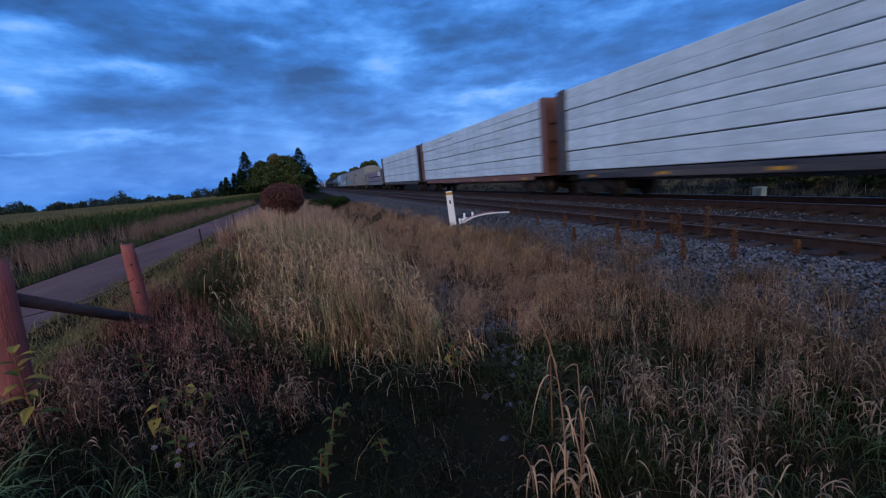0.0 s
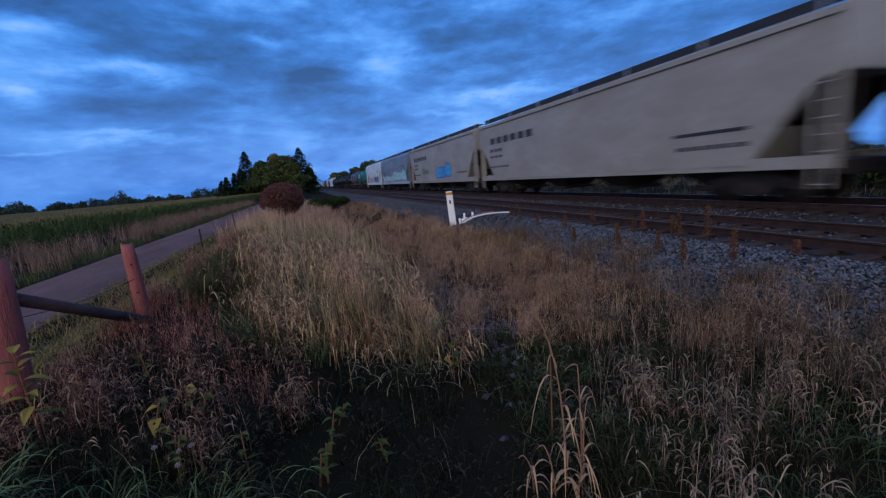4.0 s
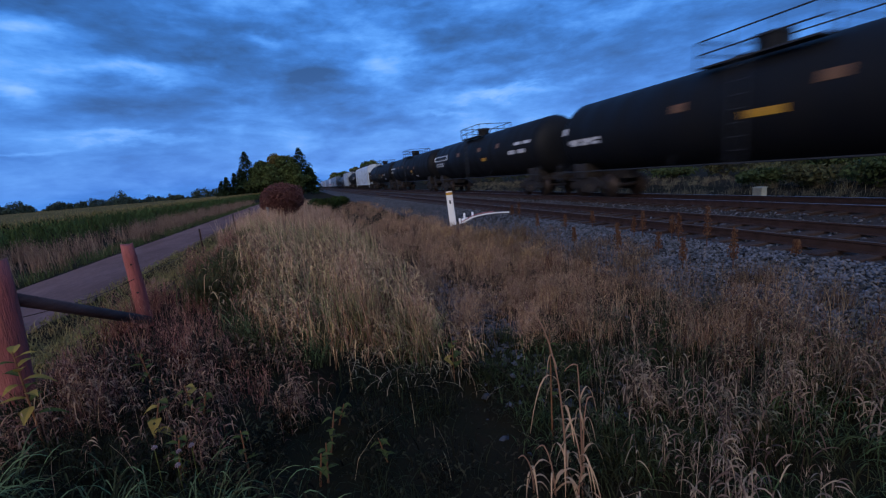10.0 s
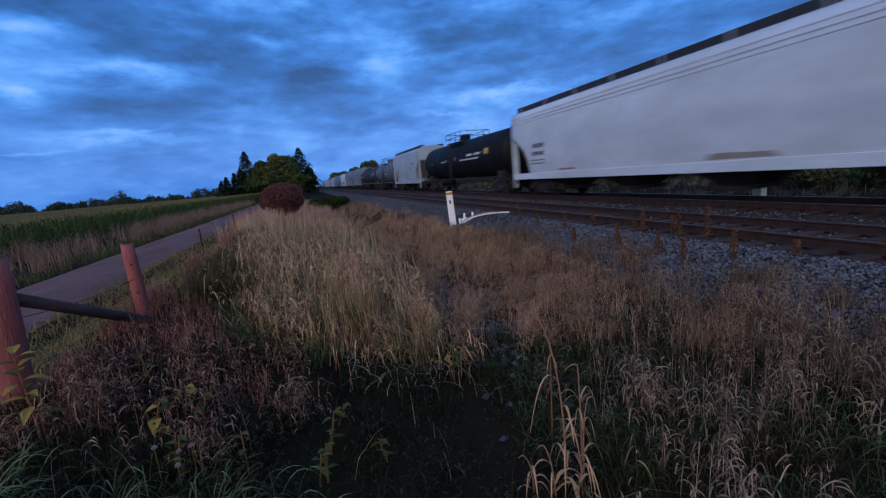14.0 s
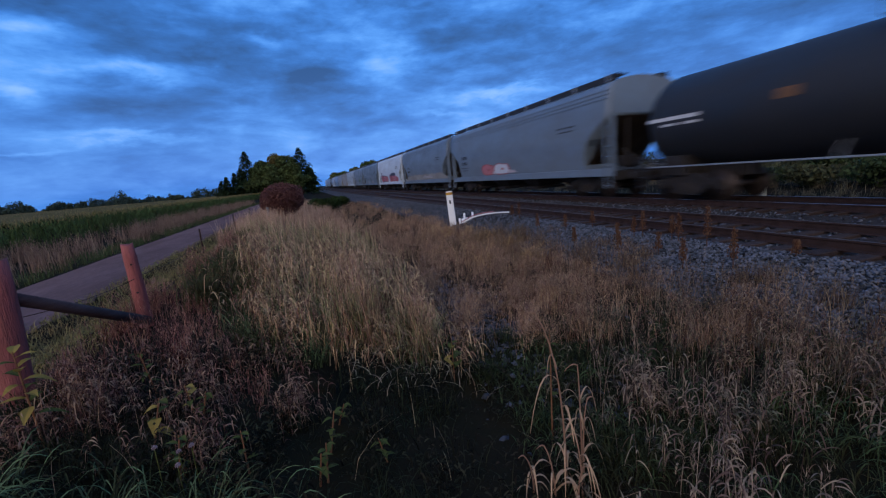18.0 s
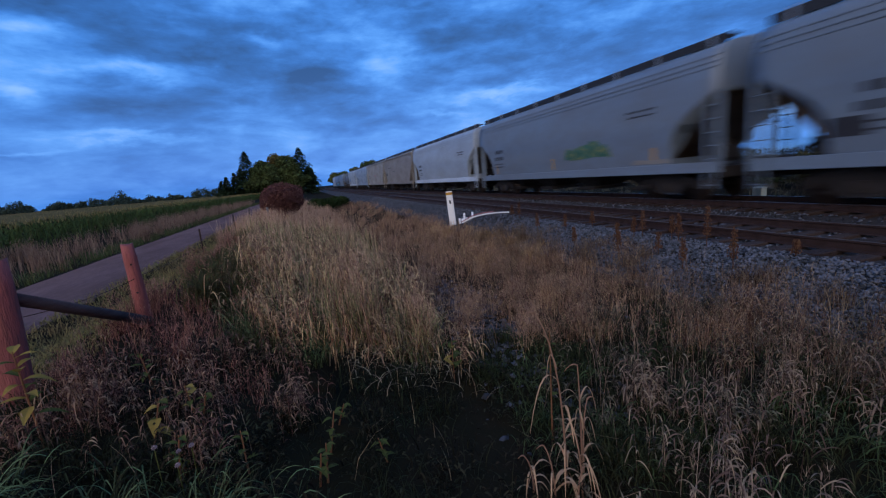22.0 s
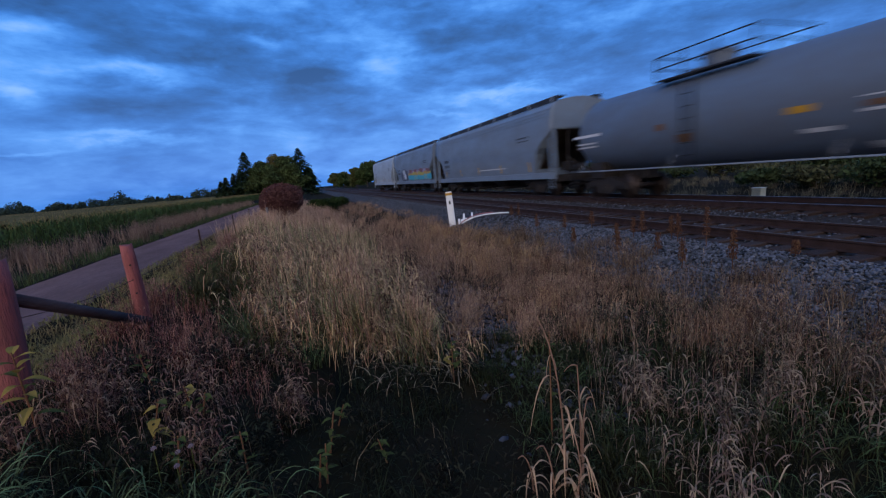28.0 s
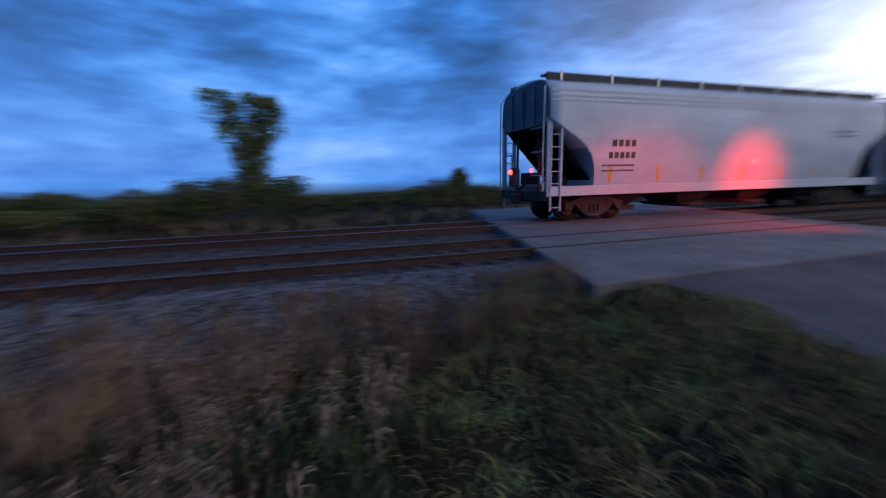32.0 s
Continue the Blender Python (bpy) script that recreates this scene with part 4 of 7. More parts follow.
def make_trees():
    dark = leafy("dark_spruce_needles", (0.04, 0.062, 0.036), (0.024, 0.04, 0.024), 0.5)
    green = leafy("late_summer_leaves", (0.07, 0.10, 0.038), (0.042, 0.06, 0.025), 0.45)
    olive = leafy("olive_leaves", (0.105, 0.11, 0.045), (0.065, 0.07, 0.032), 0.45)
    rust = leafy("turning_leaves", (0.15, 0.105, 0.048), (0.08, 0.075, 0.034), 0.5)
    grove = leafy("grove_leaves", (0.085, 0.105, 0.045), (0.045, 0.062, 0.03), 0.6)
    sage = leafy("sage_scrub_leaves", (0.085, 0.085, 0.048), (0.055, 0.052, 0.03), 0.5)
    meadow = leafy("scrub_green_leaves", (0.06, 0.08, 0.038), (0.04, 0.052, 0.026), 0.5)
    g = "farmstead trees"
    spruce((-16.6, 139), 14.4, 5.6, dark, 1)
    spruce((-0.9, 140), 14.6, 6.2, dark, 2)
    spruce((-18.8, 142), 9.5, 3.6, dark, 3)
    for i, (x, y, h, s, m) in enumerate(((-12.5, 143, 11.5, 4.4, grove), (-8.6, 146, 13.8, 5.2, rust), (-4.6, 142, 12.6, 4.6, grove), (-9.5, 137, 10.0, 4.4, grove), (-5.5, 137, 9.0, 4.0, grove), (-2.8, 136, 9.5, 3.8, grove), (-14.2, 138, 9.5, 3.6, grove), (1.4, 143, 9.0, 3.0, grove))):
        broadleaf("broadleaf_tree", "full green broadleaf tree in the farmstead grove" if m is not rust else "broadleaf tree with a rusty autumn tinge", (x, y), h, s, m, 30 + i, 0.36, 2.6, 0.04, g)
    for i, (x, y, h) in enumerate(((-22.5, 138, 7.0), (-20.5, 140, 8.2), (-24.5, 141, 6.0))):
        spruce((x, y), h, 2.2, dark, 50 + i)
    for i, (x, y, h, s) in enumerate(((19.5, 168, 8.4, 3.6), (22.5, 160, 9.8, 4.2), (26.0, 165, 10.2, 4.4), (18.5, 215, 8.5, 4.0), (21.0, 235, 9.0, 4.5), (24.5, 205, 9.0, 4.5), (17.8, 270, 10, 5.0))):
        broadleaf("broadleaf_tree", "green broadleaf tree beyond the far track", (x, y), h, s, green if i % 2 else olive, 70 + i, 0.42, 1.5, 0.06, "trees beyond the tracks")
    # hedge and scrub beyond the tracks
    rng = random.Random(5)
    k = 0
    for y in range(14, 150, 4):
        x = 27.5 + rng.uniform(-2, 3) + y * 0.02
        h = rng.uniform(1.6, 3.0) + (1.6 if 60 < y < 130 else 0) - (1.0 if y < 28 else 0)
        shrub("hedge_shrub", "bushy olive-green shrub in the far hedge", (x, y + rng.uniform(-2, 2)), h, rng.uniform(1.8, 3.0), sage if k % 3 else meadow, 200 + k, 0.16, "far hedge")
        k += 1
    for x, y, h, s in ((22.6, 15.5, 1.0, 1.4), (22.4, 13.2, 1.1, 1.4), (22.6, 11.2, 1.3, 1.5), (22.8, 9.4, 1.5, 1.6), (23.4, 7.8, 1.7, 1.6), (24.2, 6.6, 2.5, 1.8), (25.0, 4.2, 2.6, 1.9), (26.0, 2.2, 1.5, 1.7), (26.8, 0.2, 1.4, 1.7), (27.6, -2.2, 1.5, 1.8), (28.8, -4.6, 1.8, 1.9), (30.2, -7.0, 2.4, 2.0), (31.8, -9.4, 2.6, 2.0), (34, -12.4, 2.0, 2.4), (37, -16, 1.8, 2.6), (40, -20, 2.0, 3.0), (45, -27, 2.2, 3.4), (52, -38, 2.6, 4.0), (27.5, 8.5, 1.5, 2.0), (24.5, 12, 1.1, 1.7), (26.9, 8.3, 2.4, 1.8), (27.2, 6.0, 3.0, 2.0), (28.4, 3.6, 2.7, 1.9), (26.3, 10.4, 2.0, 1.8)):
        shrub("scrub_bush", "low dark scrub bush beyond the crossing", (x - 0.6, y - 0.8), h, s, sage if k % 2 else meadow, 200 + k, 0.12, "scrub beyond the tracks")
        k += 1
    rngt = np.random.default_rng(91)
    tx, ty = 27.3, 4.3
    tree = thing("lone_tree", "slender upright tree with a ragged forked crown", "tree", (tx, ty, float(height(tx, ty)) - 0.05))
    part("trunk", rod(bmesh.new(), (0, 0, 0), (0.1, 0, 3.2), 0.14, 9, 0.08), BARK, tree)
    clumps = []
    for i in range(80):
        z = 1.2 + 6.1 * ((i + rngt.uniform(0, 1)) / 80) ** 0.8
        reach = float(np.interp(z, [1.4, 2.6, 3.6, 5.0, 6.4, 7.4], [0.75, 0.45, 0.6, 1.25, 1.9, 2.1]))
        u = rngt.uniform(-1, 1)
        dy = reach * u
        dx = rngt.uniform(-0.6, 0.6) * min(1.0, reach)
        r = rngt.uniform(0.36, 0.7) * (0.8 if z > 6.6 else 1.0)
        if i % 5 == 0:
            part("limb", rod(bmesh.new(), (0.05, 0, min(3.1, z * 0.55)), (dx, dy, z), 0.04, 6, 0.01), BARK, tree)
        clumps.append(leaf_cloud(dx, dy, z, r * 1.25, r * 1.25, r * rngt.uniform(0.7, 1.3), 170, 0.10, rngt))
    v, f = join(clumps)
    airy = leafy("airy_green_leaves", (0.12, 0.15, 0.07), (0.07, 0.085, 0.042), 0.6)
    part("crown", big_mesh("crown", v, f, airy), airy, tree)
    broadleaf("young_tree", "small sapling in the scrub", (37.5, -12.8), 3.8, 1.2, olive, 92, 0.14, 0.7, 0.2)
    broadleaf("young_tree", "small roundish tree in the far hedge", (26.3, 30.1), 4.0, 1.2, green, 93, 0.16, 0.8, 0.3)
    # the wine-red bush and a green shrub at the end of the ditch
    rngb = np.random.default_rng(301)
    wine = leafy("wine_red_twigs", (0.14, 0.062, 0.068), (0.10, 0.046, 0.05), 0.3)
    bx, by = -1.35, 24.2
    bush = thing("red_bush", "dense rounded wine-red bush on short stems", "bush", (bx, by, float(height(bx, by)) - 0.04))
    for i in range(7):
        a = 0.9 * i
        part("stem", rod(bmesh.new(), (0.12 * math.cos(a), 0.12 * math.sin(a), 0), (0.5 * math.cos(a), 0.5 * math.sin(a), 0.9), 0.03, 5, 0.012), BARK, bush)
    v, f = join([leaf_cloud(0, 0, 1.22, 1.16, 1.16, 0.93, 15000, 0.05, rngb)] + [leaf_cloud(0.75 * math.cos(a), 0.75 * math.sin(a), 1.25 + 0.4 * math.sin(3 * a), 0.45, 0.45, 0.42, 900, 0.05, rngb) for a in (0.3, 1.3, 2.2, 3.3, 4.2, 5.4)])
    part("foliage", big_mesh("foliage", v, f, wine), wine, bush)
    for i, (x, y) in enumerate(((1.0, 38), (2.0, 40), (3.0, 42))):
        shrub("green_shrub", "low dark green shrub at the ditch's end", (x, y), 1.35, 1.1, leafy("deep_green_leaves", (0.035, 0.055, 0.02), (0.02, 0.032, 0.013), 0.4) if i == 0 else bpy.data.materials["deep_green_leaves"], 310 + i, 0.10, "green shrubs", 1.5)
    # far woods along the horizon
    rngn = np.random.default_rng(77)
    pieces = []
    for i in range(560):
        az = radians(rngn.uniform(-62, -9))
        d = rngn.uniform(230, 420)
        x, y = d * math.sin(az), d * math.cos(az)
        tall = 0.75 + 0.3 * math.sin(az * 23) * math.sin(az * 61 + 1) + 0.2 * math.sin(az * 140)
        h = rngn.uniform(2.6, 7.6) * d / 300 * tall
        z = float(height(x, y))
        pieces.append(leaf_cloud(x, y, z + h * 0.52, h * rngn.uniform(0.22, 0.5), h * 0.4, h * 0.5, 130, 0.6, rngn))
    for i in range(170):
        az = radians(rngn.uniform(10, 150))
        d = rngn.uniform(320, 520)
        x, y = d * math.sin(az), d * math.cos(az)
        h = rngn.uniform(4.0, 7.0)
        pieces.append(leaf_cloud(x, y, float(height(x, y)) + h * 0.5, h * 1.2, h * 1.2, h * 0.5, 120, 0.8, rngn))
    low = []
    for i in range(150):
        a, d = radians(rngn.uniform(52, 150)), rngn.uniform(34, 90)
        x, y = d * math.sin(a), d * math.cos(a)
        if x < 28:
            continue
        h = rngn.uniform(0.5, 1.2)
        low.append(leaf_cloud(x, y, float(height(x, y)) + h * 0.45, h * 1.5, h * 1.5, h * 0.5, 150, 0.16, rngn))
    stuff("far_scrub", "low dark scrub over the falling land", "scrub", low, sage)
    stuff("far_woods", "dark far woods along the horizon", "woods", pieces, leafy("far_wood_leaves", (0.05, 0.066, 0.058), (0.032, 0.046, 0.042), 0.5))


def shrub(name, label, at, h, spread, mat, seed, leaf, group, dense=1.0):
    rng = np.random.default_rng(seed)
    z0 = float(height(at[0], at[1])) - 0.04
    bush = thing(name, label, "bush", (at[0], at[1], z0), group)
    clouds = []
    for i in range(8):
        a = rng.uniform(0, 6.28)
        r = spread * rng.uniform(0.15, 0.62)
        tip = (r * math.cos(a), r * math.sin(a), h * rng.uniform(0.45, 0.78))
        part("stem", rod(bmesh.new(), (0.1 * math.cos(a), 0.1 * math.sin(a), 0), tip, 0.03, 5, 0.008), BARK, bush)
        q = spread * rng.uniform(0.32, 0.5)
        clouds.append(leaf_cloud(*tip, q, q, h * rng.uniform(0.2, 0.28), int(110 * dense), leaf, rng))
    clouds.append(leaf_cloud(0, 0, h * 0.5, spread * 0.8, spread * 0.8, h * 0.45, int(330 * dense), leaf, rng))
    v, f = join(clouds)
    part("foliage", big_mesh("foliage", v, f, mat), mat, bush)


make_trees()


# ---- the freight train on the far track ----
SPEED, SCALE_Y = 18.8, 0.904
# ends of the cars along the track at the start, from the leading car to the last
GAPS = [-8.0, 17.6, 43.4, 67.9, 88.2, 110.2, 131.0, 151.5, 169.6, 186.2, 204.5, 226.0, 247.4, 269.0, 291.0, 313.4, 334.2, 349.2, 366.9, 387.0, 407.5, 426.3, 445.7,
        465.5, 484.5, 503.9, 522.9, 542.4, 562.0, 581.4, 599.1, 619.6, 639.4, 658.4]
CARS = []
MESHES = {}


def cached(key, make, mat, smooth=False):
    """One mesh for all alike parts."""
    if key not in MESHES:
        bm = bmesh.new()
        make(bm)
        me = bpy.data.meshes.new(str(key[0]))
        bm.to_mesh(me)
        bm.free()
        me.materials.append(mat)
        if smooth:
            me.polygons.foreach_set("use_smooth", [abs(p.normal.y) < 0.6 or len(p.vertices) < 6 and key[0] == "tank" for p in me.polygons])
        MESHES[key] = me
    return MESHES[key]


def put(name, key, make, mat, parent, at=(0, 0, 0), label="", smooth=False, turn=0.0):
    ob = part(name, cached(key, make, mat, smooth), mat, parent, label)
    ob.location = at
    if turn:
        ob.rotation_euler = (0, 0, turn)
    return ob


def car_paint(name, base, dirt=(0.16, 0.13, 0.11), rough=0.45, amount=0.3):
    """Car paint with grime that runs down the sides and gathers in patches."""
    base = (base[0] * 0.92, base[1] * 1.02, base[2] * 1.07)
    return material(name, base, rough, 0.0, vary=amount + 0.1, scale=0.6, fine=4.0, tint=tuple(0.45 * b + 0.55 * d for b, d in zip(base, dirt)), stretch=(1, 0.55, 1.3), spec=0.4, bump=0.02)


STEEL_DARK = material("grimy_truck_steel", (0.032, 0.026, 0.023), 0.8, 0.2, vary=0.4, scale=3, fine=25, bump=0.3)
WHEEL = material("brown_wheel_steel", (0.055, 0.04, 0.034), 0.55, 0.5, vary=0.3, scale=4, fine=30)
WALK_DARK = material("dark_roof_grating", (0.035, 0.037, 0.042), 0.7, 0.3, vary=0.3, scale=4, fine=40)
GALV = material("galvanised_bracket", (0.36, 0.38, 0.40), 0.5, 0.5, vary=0.2, scale=5, fine=40)
INK = material("black_stencil_paint", (0.03, 0.03, 0.035), 0.6, vary=0.3, scale=6, fine=40)
WHITE_INK = material("white_stencil_paint", (0.62, 0.62, 0.62), 0.6, vary=0.3, scale=6, fine=40)
YELLOW_TAPE = material("yellow_reflective_tape", (0.52, 0.27, 0.03), 0.4, vary=0.2, scale=6, fine=40)
ORANGE_CARD = material("orange_placard", (0.17, 0.08, 0.032), 0.6, vary=0.3, scale=6, fine=30)
GRIME_END = material("sooty_slope_sheet", (0.10, 0.085, 0.075), 0.75, vary=0.4, scale=1.5, fine=12)
RED_LAMP = glowing("red_marker_lamp", (1.0, 0.04, 0.03), 9.0)


def wheelset(bm):
    for s in (-0.755, 0.755):
        o = math.copysign(1, s)
        for x0, x1, r in ((s - 0.06 * o, s + 0.06 * o, 0.46), (s - 0.09 * o, s - 0.06 * o, 0.485)):
            rod(bm, (x0, 0, 0), (x1, 0, 0), r, 24)
        rod(bm, (s + 0.06 * o, 0, 0), (s + 0.10 * o, 0, 0), 0.17, 14)
        # the dished face inside the rim
        rod(bm, (s + 0.055 * o, 0, 0), (s + 0.075 * o, 0, 0), 0.40, 20, 0.20)
    rod(bm, (-1.0, 0, 0), (1.0, 0, 0), 0.085, 12)


def side_frame(bm):
    p = [(-1.16, 0.36), (-1.16, 0.62), (-0.80, 0.70), (-0.46, 0.86), (0.46, 0.86), (0.80, 0.70), (1.16, 0.62), (1.16, 0.36), (0.94, 0.38), (0.76, 0.55), (0.5, 0.30), (0.3, 0.20), (-0.3, 0.20), (-0.5, 0.30), (-0.76, 0.55), (-0.94, 0.38)]
    prism(bm, p, -0.07, 0.07)


def springs(bm):
    for k in (-0.16, 0.0, 0.16):
        rod(bm, (0, k, 0.30), (0, k, 0.56), 0.065, 8)


def add_truck(car, y):
    truck = put("truck", ("truck",), lambda bm: box(bm, -1.0, 1.0, -0.2, 0.2, 0.45, 0.74, 0.03), STEEL_DARK, car, (0, y, 0), "grimy cast steel truck bolster")
    for x in (-1.02, 1.02):
        put("side_frame", ("side_frame",), side_frame, STEEL_DARK, truck, (x, 0, 0))
        put("spring", ("spring",), springs, STEEL_DARK, truck, (x * 1.06, 0, 0))
    for dy in (-0.88, 0.88):
        put("wheelset", ("wheelset",), wheelset, WHEEL, truck, (0, dy, 0.46), "brown steel wheels on an axle", True)


def coupler(bm):
    box(bm, -0.09, 0.09, -0.15, 0.62, 0.66, 0.88, 0.02)
    box(bm, -0.17, 0.17, 0.42, 0.74, 0.60, 0.94, 0.05)


def ladder(bm, z0=0.45, z1=3.3, w=0.42, step=0.36):
    for y in (-w / 2, w / 2):
        box(bm, -0.018, 0.018, y - 0.022, y + 0.022, z0, z1)
    z = z0 + 0.1
    while z < z1:
        rod(bm, (0, -w / 2, z), (0, w / 2, z), 0.014, 6)
        z += step


def running_gear(car, hl, inset=2.1):
    for e in (-1, 1):
        add_truck(car, e * (hl - inset))
        put("coupler", ("coupler",), coupler, STEEL_DARK, car, (0, e * (hl - 0.3), 0), "", False, 0.0 if e > 0 else math.pi)


def flank(z, kind):
    """Half width of a hopper's body at the height z."""
    if kind == "round":
        return float(np.interp(z, [1.0, 1.3, 1.9, 2.6, 3.3, 3.75, 4.02, 4.2, 4.33, 4.42], [1.46, 1.52, 1.59, 1.62, 1.60, 1.56, 1.50, 1.36, 1.0, 0.3]))
    return float(np.interp(z, [1.0, 3.95, 4.05, 4.12, 4.30, 4.42], [1.56, 1.56, 1.60, 1.60, 1.0, 0.3]))


def hopper_body(bm, hl, kind):
    """The shell, lofted along the car; its lower edge climbs at both ends, where the slope sheets are."""
    if kind == "round":
        cut = [(0.0, 3.10), (0.45, 2.85), (0.9, 2.58), (1.3, 2.3), (1.5, 2.05), (1.62, 1.75), (1.68, 1.4), (1.70, 1.0)]
    else:
        cut = [(0.0, 2.9), (0.5, 2.7), (0.9, 2.2), (1.5, 1.45), (1.85, 1.0)]
    ys = [-hl + d for d, _ in cut] + [hl - d for d, _ in reversed(cut)]
    zb = [z for _, z in cut] + [z for _, z in reversed(cut)]
    rings = []
    levels = [0, 0.06, 0.16, 0.30, 0.46, 0.62, 0.76, 0.86, 0.91, 0.95, 0.98, 1.0]
    for y, b in zip(ys, zb):
        left = [(-flank(b + (4.42 - b) * k, kind), b + (4.42 - b) * k) for k in levels]
        ring = left + [(-x, z) for x, z in reversed(left)]
        rings.append([bm.verts.new((x, y, z)) for x, z in ring])
    n = len(rings[0])
    for r0, r1 in zip(rings, rings[1:]):
        for i in range(n):
            bm.faces.new((r0[i], r0[(i + 1) % n], r1[(i + 1) % n], r1[i]))
    bm.faces.new(rings[0]), bm.faces.new(rings[-1][::-1])
    bmesh.ops.recalc_face_normals(bm, faces=bm.faces)


def slope_sheet(bm):
    """The inclined end sheet under the top of the body (at the +y end, y from the end)."""
    q = [(-1.42, -0.06, 3.02), (1.42, -0.06, 3.02), (1.36, -1.95, 1.05), (-1.36, -1.95, 1.05)]
    f = bm.faces.new([bm.verts.new(p) for p in q])
    bmesh.ops.solidify(bm, geom=[f], thickness=0.05)


def end_platform(bm):
    box(bm, -1.5, 1.5, -1.9, 0.05, 0.90, 1.0, 0.01)
    box(bm, -1.5, 1.5, -0.05, 0.1, 0.72, 1.02, 0.01)
    for x in (-0.75, 0.75):
        rod(bm, (x, -0.15, 1.0), (x * 0.9, -0.15, 3.05), 0.045, 6)
    rod(bm, (-0.75, -0.15, 1.0), (0.1, -1.2, 1.9), 0.04, 6)
    rod(bm, (0.75, -0.15, 1.0), (-0.1, -1.2, 1.9), 0.04, 6)
    box(bm, 0.25, 0.7, -0.75, -0.25, 1.2, 1.6, 0.04)
    rod(bm, (-0.7, -1.1, 1.3), (-0.05, -1.1, 1.3), 0.19, 12)


def corner_post(bm):
    box(bm, -0.05, 0.05, -0.07, 0.07, 0.86, 3.2)
    box(bm, -0.05, 0.05, -0.45, -0.38, 0.86, 2.7)


def brake_wheel(bm):
    rod(bm, (0, 0, 0), (0, 0.10, 0), 0.04, 8)
    n = 14
    for i in range(n):
        a, b = 2 * math.pi * i / n, 2 * math.pi * (i + 1) / n
        rod(bm, (0.27 * math.cos(a), 0.08, 0.27 * math.sin(a)), (0.27 * math.cos(b), 0.08, 0.27 * math.sin(b)), 0.016, 5)
    for i in range(5):
        a = 2 * math.pi * i / 5
        rod(bm, (0, 0.08, 0), (0.27 * math.cos(a), 0.08, 0.27 * math.sin(a)), 0.012, 5)


def outlet(bm):
    """A discharge bay under the body, with its sliding gate."""
    top, low = [(-1.3, -1.15, 1.02), (1.3, -1.15, 1.02), (1.3, 1.15, 1.02), (-1.3, 1.15, 1.02)], [(-0.62, -0.42, 0.42), (0.62, -0.42, 0.42), (0.62, 0.42, 0.42), (-0.62, 0.42, 0.42)]
    a, b = [bm.verts.new(p) for p in top], [bm.verts.new(p) for p in low]
    for i in range(4):
        bm.faces.new((a[i], a[(i + 1) % 4], b[(i + 1) % 4], b[i]))
    bm.faces.new(b[::-1]), bm.faces.new(a)
    box(bm, -0.95, 0.95, -0.5, 0.5, 0.30, 0.44, 0.02)
    rod(bm, (-1.2, 0.4, 0.36), (1.2, 0.4, 0.36), 0.03, 6)


def running_board(bm, hl):
    box(bm, -0.19, 0.19, -hl + 0.1, hl - 0.1, 4.435, 4.49)
    box(bm, -0.20, -0.16, -hl + 0.1, hl - 0.1, 4.29, 4.515)


def hatch(bm, hl):
    box(bm, -0.3, 0.3, -hl + 1.2, hl - 1.2, 4.40, 4.50, 0.02)
    y = -hl + 2.0
    while y < hl - 2:
        box(bm, -0.34, 0.34, y, y + 0.12, 4.42, 4.54)
        y += 1.1


def side_patch(bm, hl, kind, y0, y1, z0, z1, seed, rows=4, solid=0.0):
    """Painted shapes that follow the side of the body, 6 mm proud."""
    rng = random.Random(seed)
    n = max(6, int((y1 - y0) / 0.16))
    lo, hi, ph = [], [], rng.random() * 6
    for i in range(n + 1):
        u = i / n
        edge = min(1.0, 4 * u, 4 * (1 - u)) if solid < 1 else 1.0
        wob = 0 if solid >= 1 else 0.22 * math.sin(ph + u * 9 * (y1 - y0) / 3) + 0.13 * rng.uniform(-1, 1)
        hi.append(z0 + (z1 - z0) * (0.74 * min(1.0, 9 * u + 0.25, 9 * (1 - u) + 0.25) + 0.9 * wob * (1 - solid)) if solid < 1 else z1)
        lo.append(z0 + (z1 - z0) * (0.12 * rng.random() * (1 - solid)) if solid < 1 else z0)
    cols = []
    for i in range(n + 1):
        y = y0 + (y1 - y0) * i / n
        cols.append([bm.verts.new((-flank(z, kind) - 0.007, y, z)) for z in [lo[i] + (hi[i] - lo[i]) * k / rows for k in range(rows + 1)]])
    for a, b in zip(cols, cols[1:]):
        for k in range(rows):
            bm.faces.new((a[k], a[k + 1], b[k + 1], b[k]))


def bars(bm, place, rows):
    """Rows of short bars that stand for lettering: (y0, y1, z0, z1, count)."""
    for y0, y1, z0, z1, n in rows:
        w = (y1 - y0) / n
        for i in range(n):
            a, b = y0 + i * w, y0 + (i + 0.72) * w
            x0, x1 = place(z0), place(z1)
            bm.faces.new([bm.verts.new(p) for p in ((-x0 - 0.008, a, z0), (-x1 - 0.008, a, z1), (-x1 - 0.008, b, z1), (-x0 - 0.008, b, z0))])


